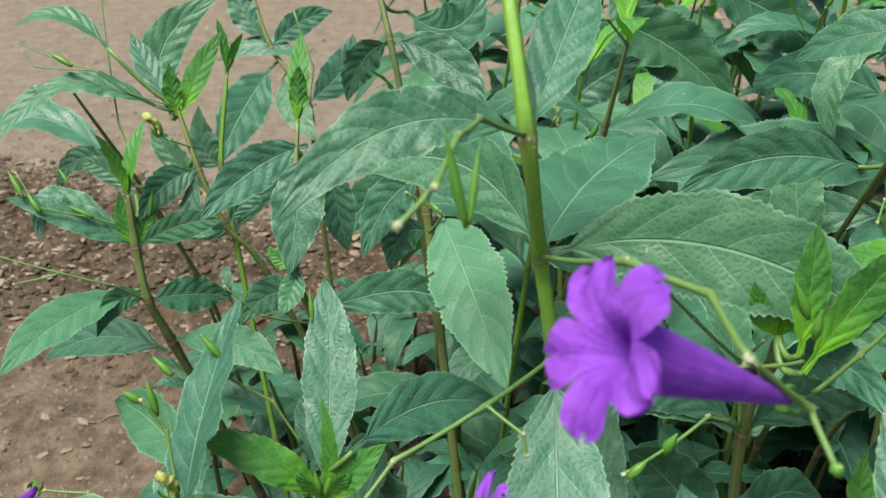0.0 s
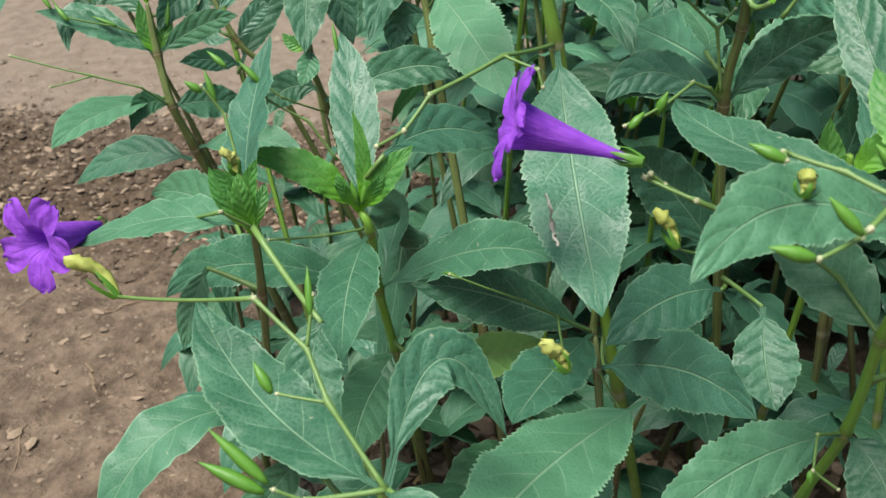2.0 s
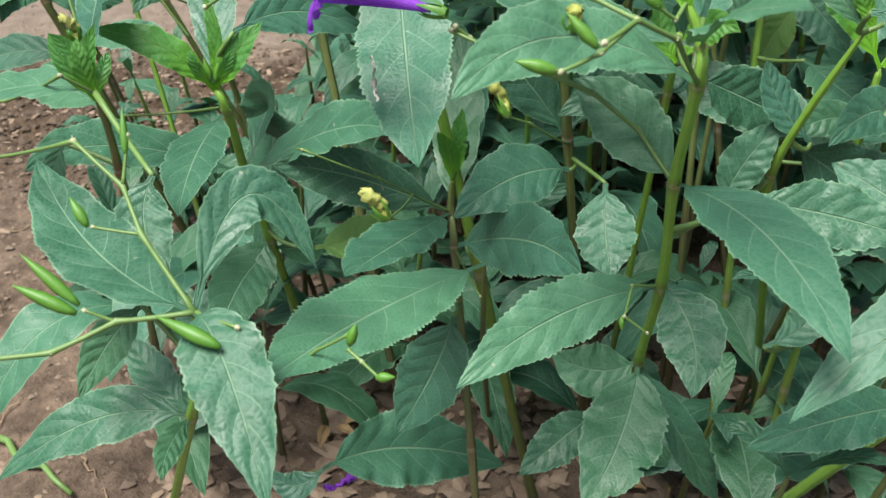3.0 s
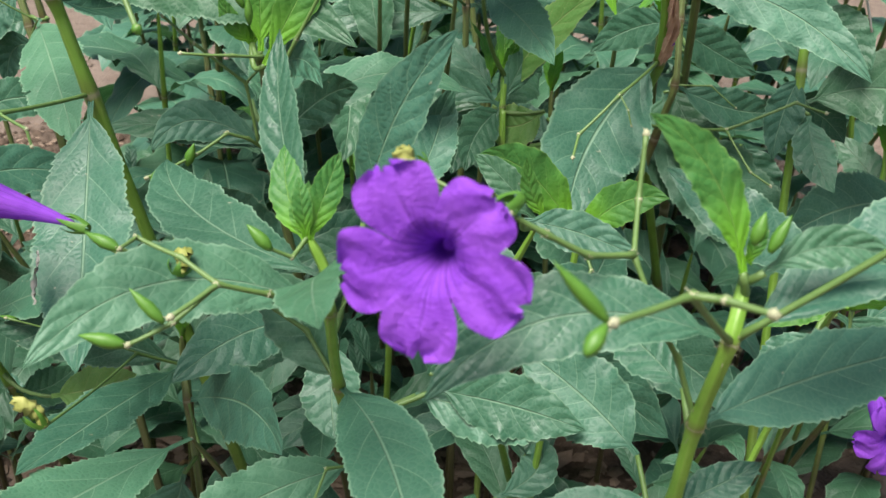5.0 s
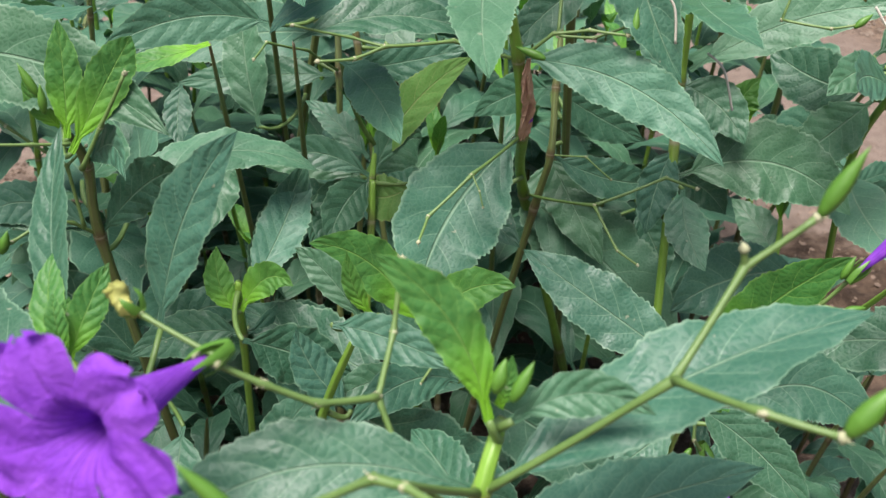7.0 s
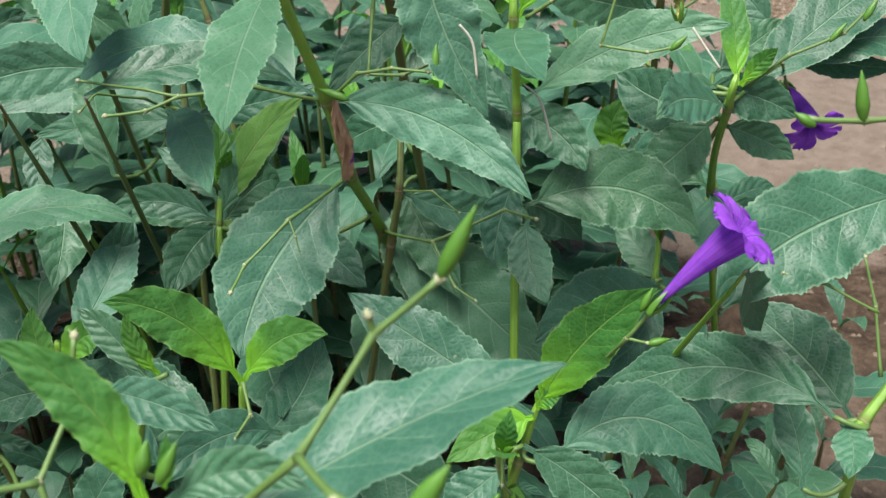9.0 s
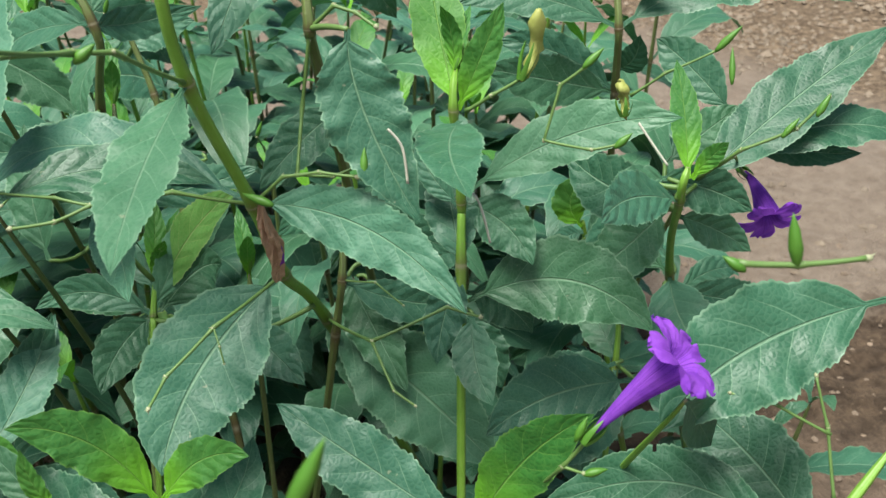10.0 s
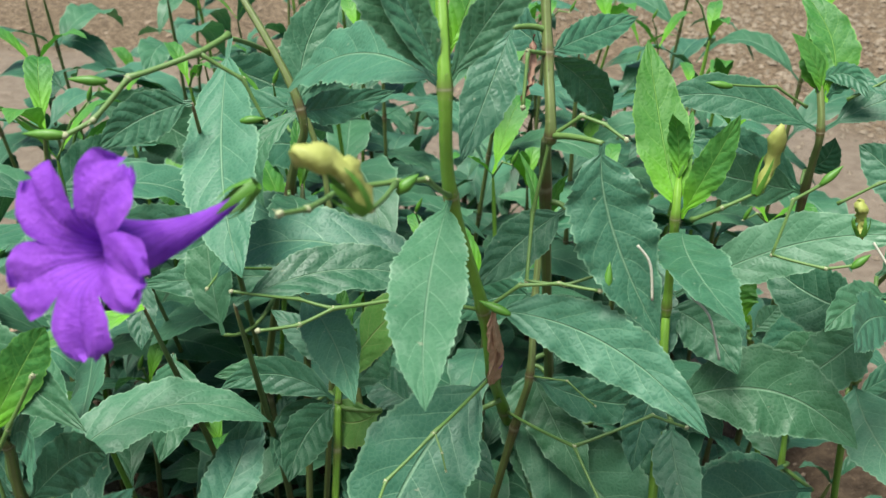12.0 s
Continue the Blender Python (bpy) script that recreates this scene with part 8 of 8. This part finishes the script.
# ---- the rest of the bed ----
def bed_plant(x, y, height, size, seed, label, kinds, young):
    """A whole plant: a leaning stem with crossed pairs of leaves."""
    rnd = random.Random(seed)
    pick = random.Random(seed + 7)
    ob = plant((x, y, 0.004), label)
    lean = Vector((rnd.uniform(-0.10, 0.10), rnd.uniform(-0.30, -0.05), 0))
    n = max(2, int(height / 0.052))
    nodes = [Vector((x, y, 0.004)) + lean * (height * (i / n) ** 1.3) + Vector((0, 0, height * i / n)) for i in range(n + 1)]
    stem(ob, [tuple(p) for p in reversed(nodes)], 0.0022, 0.0034, OLD_STEM if seed % 3 else None)
    turn = rnd.uniform(0, math.pi)
    for i in range(1, n + 1):
        turn += math.pi / 2 + rnd.uniform(-0.3, 0.3)
        grow = size * (0.75 + 0.5 * math.sin(math.pi * min(1.0, (i + 0.4) / (n + 0.6)))) * (0.55 if i == n else 1.0)
        for k in range(2):
            a = turn + math.pi * k + rnd.uniform(-0.25, 0.25)
            long = grow * rnd.uniform(0.8, 1.15)
            rise = rnd.uniform(0.15, 0.55) if i < n else rnd.uniform(0.8, 1.4)
            drop = rnd.uniform(0.0, 0.55) if i < n else 0.1
            out = Vector((math.cos(a), math.sin(a), 0))
            b = nodes[i]
            p = b + out * long * 0.5 + Vector((0, 0, long * 0.5 * rise))
            t = b + out * long * 0.92 + Vector((0, 0, long * (0.6 * rise - drop)))
            up = Vector((0, 0, 1)) - out * 0.2 + Vector((rnd.uniform(-0.3, 0.3), rnd.uniform(-0.3, 0.3), 0))
            kind = "young" if (i == n and young) else pick.choice(kinds)
            leaf(ob, tuple(b), tuple(p), tuple(t), long * rnd.uniform(0.27, 0.34), tuple(up), kind, n=40)
    if young and pick.random() < 0.5:
        top = nodes[-1]
        q = top + Vector((rnd.uniform(-0.03, 0.03), rnd.uniform(-0.03, 0.0), rnd.uniform(0.01, 0.04)))
        stalk(ob, [tuple(top), tuple(top.lerp(q, 0.5) + Vector((0, 0, 0.006))), tuple(q)], 0.0010)
        bud(ob, tuple(q), tuple(q + Vector((0.004, -0.002, 0.011))), 0.0019)
    return ob


def low_plant(x, y, height, size, seed):
    return bed_plant(x, y, height, size, seed, "short shaded plant between the taller stems", (None,), False)


def back_plant(x, y, height, size, seed):
    return bed_plant(x, y, height, size, seed, "leafy green plant in the back rows of the bed", (None, None, None, "pale"), True)


# ---- plants between and behind ----
back_plant(0.079, 0.619, 0.380, 0.107, 2241)
back_plant(0.064, 0.555, 0.424, 0.114, 6149)
back_plant(0.330, 0.749, 0.398, 0.107, 3047)
back_plant(0.026, 0.780, 0.407, 0.115, 6339)
back_plant(0.305, 0.689, 0.430, 0.109, 5742)
back_plant(0.262, 0.584, 0.397, 0.115, 9240)
back_plant(0.063, 0.691, 0.320, 0.075, 4436)
back_plant(0.336, 1.018, 0.427, 0.107, 1494)
back_plant(0.375, 0.685, 0.404, 0.103, 6169)
back_plant(0.154, 0.652, 0.269, 0.099, 5897)
back_plant(0.393, 0.564, 0.354, 0.113, 5175)
back_plant(0.033, 0.493, 0.347, 0.075, 3852)
back_plant(0.201, 0.595, 0.331, 0.102, 5787)
back_plant(0.357, 0.502, 0.344, 0.095, 8999)
back_plant(0.461, 0.632, 0.424, 0.085, 7319)
back_plant(0.125, 0.859, 0.332, 0.091, 7167)
back_plant(0.339, 0.823, 0.414, 0.094, 8947)
back_plant(0.170, 0.809, 0.312, 0.116, 6482)
back_plant(0.427, 0.897, 0.382, 0.109, 8159)
back_plant(0.189, 0.467, 0.229, 0.106, 6057)
back_plant(0.314, 0.532, 0.319, 0.083, 2440)
back_plant(0.019, 0.865, 0.365, 0.077, 1349)
back_plant(0.157, 0.963, 0.423, 0.114, 6566)
back_plant(0.541, 0.948, 0.383, 0.116, 7033)
back_plant(0.116, 0.541, 0.250, 0.080, 1699)
back_plant(0.589, 0.636, 0.365, 0.106, 3970)
back_plant(0.424, 0.512, 0.321, 0.077, 4150)
back_plant(0.305, 1.077, 0.275, 0.100, 9316)
back_plant(0.387, 1.047, 0.405, 0.105, 4030)
back_plant(0.126, 0.730, 0.303, 0.107, 8265)
back_plant(0.138, 0.465, 0.293, 0.077, 5019)
back_plant(0.522, 0.613, 0.435, 0.081, 9321)
back_plant(0.464, 1.055, 0.396, 0.103, 9427)
back_plant(0.655, 0.671, 0.437, 0.102, 8450)
back_plant(0.044, 0.999, 0.416, 0.119, 1870)
back_plant(0.473, 0.795, 0.408, 0.076, 3088)
back_plant(0.204, 0.675, 0.408, 0.089, 9792)
back_plant(0.462, 0.556, 0.326, 0.107, 3232)
back_plant(0.247, 0.821, 0.341, 0.107, 5222)
back_plant(0.003, 1.035, 0.406, 0.084, 9505)
back_plant(0.247, 0.704, 0.269, 0.116, 4544)
back_plant(0.461, 0.714, 0.288, 0.107, 9659)
back_plant(0.655, 0.931, 0.419, 0.101, 5096)
back_plant(0.200, 1.059, 0.426, 0.099, 378)
back_plant(0.327, 0.955, 0.386, 0.081, 1647)
back_plant(0.451, 0.963, 0.374, 0.093, 3154)
back_plant(0.544, 0.510, 0.336, 0.091, 3385)
back_plant(0.549, 0.839, 0.268, 0.118, 2574)
back_plant(0.233, 0.932, 0.311, 0.109, 1542)
back_plant(0.291, 1.149, 0.405, 0.114, 3192)
back_plant(0.625, 0.985, 0.326, 0.108, 9210)
back_plant(0.065, 1.063, 0.303, 0.095, 9934)
back_plant(0.219, 0.868, 0.229, 0.102, 9665)
back_plant(0.530, 0.729, 0.286, 0.111, 8120)
back_plant(0.353, 1.148, 0.273, 0.077, 9284)
back_plant(0.638, 0.759, 0.353, 0.119, 486)
back_plant(0.522, 1.049, 0.329, 0.081, 7022)
back_plant(0.236, 1.104, 0.363, 0.100, 8455)
back_plant(0.035, 1.126, 0.241, 0.118, 4817)
back_plant(0.532, 0.898, 0.336, 0.085, 8930)
back_plant(0.140, 1.125, 0.412, 0.080, 7705)
back_plant(0.645, 0.839, 0.362, 0.104, 7989)
back_plant(0.252, 1.036, 0.399, 0.083, 5878)
back_plant(0.633, 1.127, 0.384, 0.086, 5364)
back_plant(0.280, 0.761, 0.227, 0.093, 5849)
back_plant(0.492, 1.120, 0.239, 0.097, 6644)
back_plant(0.196, 1.001, 0.322, 0.096, 2044)
back_plant(0.583, 0.758, 0.346, 0.080, 4031)
back_plant(0.583, 1.095, 0.391, 0.078, 5990)
back_plant(0.597, 0.696, 0.253, 0.079, 2074)
low_plant(0.204, 0.527, 0.180, 0.074, 752)
low_plant(0.007, 0.658, 0.173, 0.077, 6305)
low_plant(0.166, 0.356, 0.158, 0.072, 2782)
low_plant(-0.001, 0.615, 0.175, 0.080, 2441)
low_plant(-0.130, 0.683, 0.174, 0.069, 3894)
low_plant(-0.025, 0.697, 0.162, 0.069, 7123)
low_plant(0.392, 0.399, 0.183, 0.093, 7344)
low_plant(0.315, 0.613, 0.172, 0.079, 2791)
low_plant(0.139, 0.604, 0.159, 0.074, 7755)
low_plant(-0.099, 0.632, 0.161, 0.061, 6738)
low_plant(0.003, 0.452, 0.191, 0.079, 1365)
low_plant(-0.091, 0.400, 0.191, 0.090, 8816)
low_plant(0.036, 0.382, 0.169, 0.075, 2760)
low_plant(0.259, 0.495, 0.145, 0.066, 2242)
low_plant(0.247, 0.412, 0.083, 0.062, 3342)
low_plant(-0.068, 0.685, 0.112, 0.085, 9696)
low_plant(-0.160, 0.499, 0.190, 0.075, 5452)
low_plant(0.576, 0.433, 0.160, 0.067, 9397)
low_plant(-0.149, 0.600, 0.169, 0.061, 1311)
low_plant(0.124, 0.363, 0.199, 0.081, 4315)
low_plant(0.013, 0.564, 0.193, 0.083, 4047)
low_plant(-0.110, 0.567, 0.166, 0.069, 7131)
low_plant(0.532, 0.318, 0.197, 0.073, 3517)
low_plant(-0.039, 0.440, 0.186, 0.083, 455)
low_plant(0.163, 0.515, 0.109, 0.078, 6722)
low_plant(0.239, 0.335, 0.179, 0.089, 9593)
low_plant(0.517, 0.424, 0.183, 0.084, 9133)
low_plant(0.062, 0.452, 0.172, 0.062, 790)
low_plant(0.477, 0.494, 0.163, 0.080, 1690)
low_plant(0.317, 0.424, 0.065, 0.075, 6773)
low_plant(0.347, 0.586, 0.094, 0.065, 4553)
low_plant(-0.085, 0.504, 0.153, 0.080, 3952)
low_plant(-0.153, 0.642, 0.172, 0.073, 9381)
low_plant(0.422, 0.448, 0.117, 0.094, 7056)
low_plant(0.166, 0.407, 0.095, 0.078, 6132)
low_plant(0.648, 0.408, 0.122, 0.082, 1136)
low_plant(-0.120, 0.502, 0.093, 0.066, 6415)
low_plant(-0.028, 0.363, 0.139, 0.082, 9684)
low_plant(-0.045, 0.565, 0.090, 0.088, 7279)
low_plant(0.236, 0.283, 0.196, 0.064, 3464)
low_plant(0.089, 0.481, 0.142, 0.073, 3131)
low_plant(0.409, 0.637, 0.183, 0.093, 127)
low_plant(-0.011, 0.417, 0.112, 0.081, 9517)
low_plant(0.610, 0.347, 0.192, 0.077, 8882)
low_plant(0.469, 0.325, 0.083, 0.090, 2179)
low_plant(0.332, 0.353, 0.093, 0.060, 3521)
low_plant(-0.139, 0.415, 0.122, 0.065, 9837)
low_plant(0.480, 0.431, 0.066, 0.076, 8870)
low_plant(-0.058, 0.643, 0.109, 0.074, 336)
low_plant(0.279, 0.235, 0.158, 0.080, 6317)
low_plant(-0.058, 0.336, 0.131, 0.079, 8791)
low_plant(0.431, 0.293, 0.173, 0.093, 3277)
low_plant(0.521, 0.276, 0.166, 0.071, 4046)
low_plant(-0.151, 0.550, 0.136, 0.072, 6387)
low_plant(0.388, 0.274, 0.171, 0.062, 3712)
low_plant(0.221, 0.238, 0.184, 0.080, 5574)
low_plant(-0.099, 0.466, 0.155, 0.061, 4179)
low_plant(0.521, 0.356, 0.117, 0.089, 5177)
low_plant(0.583, 0.581, 0.095, 0.065, 6758)
low_plant(0.079, 0.377, 0.109, 0.083, 6264)
low_plant(0.273, 0.322, 0.125, 0.081, 474)
low_plant(0.186, 0.232, 0.135, 0.084, 1173)
low_plant(0.559, 0.360, 0.092, 0.064, 8678)
low_plant(-0.134, 0.370, 0.181, 0.091, 6690)
low_plant(0.149, 0.306, 0.061, 0.094, 1561)
low_plant(0.331, 0.272, 0.150, 0.083, 9618)
low_plant(0.649, 0.346, 0.078, 0.060, 6230)
low_plant(-0.184, 0.580, 0.144, 0.090, 1662)
low_plant(0.504, 0.661, 0.077, 0.092, 6507)
low_plant(-0.197, 0.679, 0.091, 0.063, 7776)
low_plant(0.368, 0.310, 0.132, 0.091, 7338)
low_plant(0.186, 0.155, 0.196, 0.080, 9920)
low_plant(0.486, 0.272, 0.139, 0.074, 719)
low_plant(0.330, 0.227, 0.155, 0.064, 6025)
low_plant(0.220, 0.142, 0.190, 0.080, 2425)


# ---- litter and crumbs on the soil ----
def sprinkle(name, label, count, size, mats, inside, flat, seed, category, far=1.9):
    """Many small lumps or chips in one mesh."""
    rnd = random.Random(seed)
    verts, faces = [], []
    while count:
        x, y = rnd.uniform(-1.0, 1.5) * (1.0 if far < 2 else 1.8), rnd.uniform(0.05, far)
        if not inside(x, y, rnd):
            continue
        count -= 1
        r = size * rnd.lognormvariate(0, 0.32)
        z = soil_height(x, y)
        o, a = len(verts), rnd.uniform(0, 6.28)
        ca, sa, long = math.cos(a), math.sin(a), rnd.uniform(1.0, 2.2 if flat else 1.4)
        tilt = rnd.uniform(-0.4, 0.4)
        for px, py, pz in ((1, 0, 0), (0.35, 0.85, 0), (-0.7, 0.6, 0), (-0.9, -0.3, 0), (0.2, -0.9, 0), (0.1, 0.1, 0.75 if not flat else 0.28), (-0.1, 0, -0.6 if not flat else -0.1)):
            qx, qy = px * r * long * rnd.uniform(0.75, 1.2), py * r * rnd.uniform(0.75, 1.2)
            verts.append((x + qx * ca - qy * sa, y + qx * sa + qy * ca, z + pz * r + tilt * qx * (0.8 if flat else 0.3) + (0.3 * r if flat else 0.15 * r)))
        for k in range(5):
            faces += [(o + k, o + (k + 1) % 5, o + 5), (o + (k + 1) % 5, o + k, o + 6)]
    ob = mesh_part(name, verts, faces, mats, None, None, "", False)
    return tagged(ob, label, category, "", "stuff")


def on_bed(x, y, rnd):
    return y + 0.35 * x < 1.15 + rnd.uniform(-0.1, 0.1) and (x < 0.25 or rnd.random() < 0.5)


def beyond(x, y, rnd):
    return y + 0.35 * x > 1.9 or (y + 0.35 * x > 1.05 and rnd.random() < 0.10)


def loose_band(x, y, rnd):
    return x < 0.0 and 0.68 < y + 0.35 * x < 1.06


def side_grit(x, y, rnd):
    return x + 0.2 * y > 1.66 + rnd.uniform(-0.08, 0.08)


def dug_soil(x, y, rnd):
    return x < 0.15 and 0.66 + rnd.uniform(-0.06, 0.06) < y + 0.35 * x < 1.05 + rnd.uniform(-0.03, 0.03)


sprinkle("soil_crumbs", "brown crumbs of dry garden soil", 7000, 0.0024, CRUMB, on_bed, False, 1, "soil")
sprinkle("dry_litter", "pale dry leaf scraps lying on the soil", 600, 0.0034, CHIP, on_bed, True, 2, "litter")
sprinkle("loose_litter", "loose dry scraps and crumbs along the path edge", 1000, 0.0032, CHIP, loose_band, True, 3, "litter")
sprinkle("bed_litter", "brown leaf scraps and clods beneath the plants", 2400, 0.0046, CHIP, lambda x, y, rnd: -0.15 < x < 0.55 and y + 0.3 * x < 0.48, True, 6, "litter")
CLOD = plain("soil_clod", (0.040, 0.027, 0.018), (0.135, 0.094, 0.064), 0.95, 160.0, 0.002)
sprinkle("soil_clods", "dark crumbly clods of dug garden soil", 4500, 0.0040, CLOD, dug_soil, False, 8, "soil")
sprinkle("side_gravel", "tan pebbles and leaf scraps beside the path", 7000, 0.0062, PEBBLE, side_grit, False, 9, "gravel", 4.2)
sprinkle("gravel", "small tan pebbles scattered on the path", 1500, 0.0042, PEBBLE, beyond, False, 4, "gravel")
sprinkle("far_litter", "brown leaf litter and stones beyond the path", 5000, 0.0048, CHIP, lambda x, y, rnd: y + 0.35 * x > 2.1 + rnd.uniform(-0.15, 0.15), True, 5, "litter", 4.2)


# ---- fallen leaves, a petal and twigs ----
def fallen_leaf(x, y, turn, long, curl=0.010):
    """A dry leaf curled on the soil."""
    out = Vector((math.cos(turn), math.sin(turn), 0))
    z = soil_height(x, y) + 0.003
    c = Vector((x, y, z))
    ob = leaf(None, tuple(c - out * long / 2), tuple(c + Vector((0, 0, curl))), tuple(c + out * long / 2), long * 0.36, (0.2, -0.3, 1.0), "dead", fold=0.45, n=26)
    ob.name = "fallen_leaf"
    return tagged(ob, "curled beige dry leaf lying on the soil", "leaf", "fallen leaves", "")


for x, y, turn, long in ((-0.074, 0.539, 0.4, 0.034), (-0.088, 0.523, 2.0, 0.028), (-0.066, 0.555, 1.2, 0.030), (-0.079, 0.348, 0.9, 0.026), (-0.090, 0.333, 2.4, 0.022), (0.0, 0.36, 0.3, 0.030), (0.05, 0.33, 1.9, 0.026)):
    fallen_leaf(x, y, turn, long)
scraps = random.Random(23)
for _ in range(34):
    x, y = scraps.uniform(-0.10, 0.20), scraps.uniform(0.24, 0.60)
    fallen_leaf(x, y, scraps.uniform(0, 3.1), scraps.uniform(0.010, 0.026), scraps.uniform(0.002, 0.007))


def twig(a, b, r, mats, label):
    pts = [Vector(a).lerp(Vector(b), i / 6) for i in range(7)]
    rnd = random.Random(int(1e5 * abs(a[0] + b[1])))
    pts = [p + Vector((rnd.uniform(-1, 1), rnd.uniform(-1, 1), 0)) * 0.003 for p in pts]
    v, fc, uv = tube_mesh([(p.x, p.y, soil_height(p.x, p.y) + r * 1.5) for p in pts], [r * (1 - 0.06 * i) for i in range(7)], 7)
    return tagged(mesh_part("twig", v, fc, mats, None, uv), label, "twig", "twigs on the soil", "")


ROOT = plain("pulled_root", (0.36, 0.17, 0.055), (0.50, 0.27, 0.10), 0.6, 160.0, 0.0005)
fallen_stalk = twig((-0.268, 0.385, 0), (-0.200, 0.318, 0), 0.0030, STALK, "pulled-up green stalk with an orange root lying on soil")
fallen_stalk.name = "pulled_stalk"
fine = random.Random(41)
for a, b, r in (((-0.268, 0.385), (-0.335, 0.407), 0.0030), ((-0.272, 0.388), (-0.255, 0.420), 0.0007), ((-0.280, 0.390), (-0.288, 0.352), 0.0006), ((-0.295, 0.395), (-0.318, 0.432), 0.0006), ((-0.305, 0.397), (-0.330, 0.372), 0.0005)):
    line = [Vector(a).lerp(Vector(b), i / 6) + Vector((fine.uniform(-1, 1), fine.uniform(-1, 1))) * 0.0015 for i in range(7)]
    v, fc, uv = tube_mesh([(q.x, q.y, soil_height(q.x, q.y) + max(r, 0.0022) * 1.4) for q in line], [r * (1.08 - 0.08 * i) for i in range(7)], 8)
    mesh_part("root", v, fc, ROOT if r > 0.002 else TWIG, fallen_stalk, uv, "orange root" if r > 0.002 else "")
for _ in range(22):
    x, y, a, n = scraps.uniform(-0.45, 0.25), scraps.uniform(0.25, 0.95), scraps.uniform(0, 6.28), scraps.uniform(0.02, 0.06)
    twig((x, y, 0), (x + n * math.cos(a), y + n * math.sin(a), 0), scraps.uniform(0.0005, 0.0011), TWIG, "thin dry brown twig lying on the soil")
x, y = -0.019, 0.300
petal = scrap(None, (x - 0.011, y, soil_height(x, y) + 0.006), (x + 0.011, y + 0.004, soil_height(x, y) + 0.005), 0.0045, PETAL, "fallen_petal", "")
tagged(petal, "shrivelled purple petal fallen on the soil", "petal", "", "")
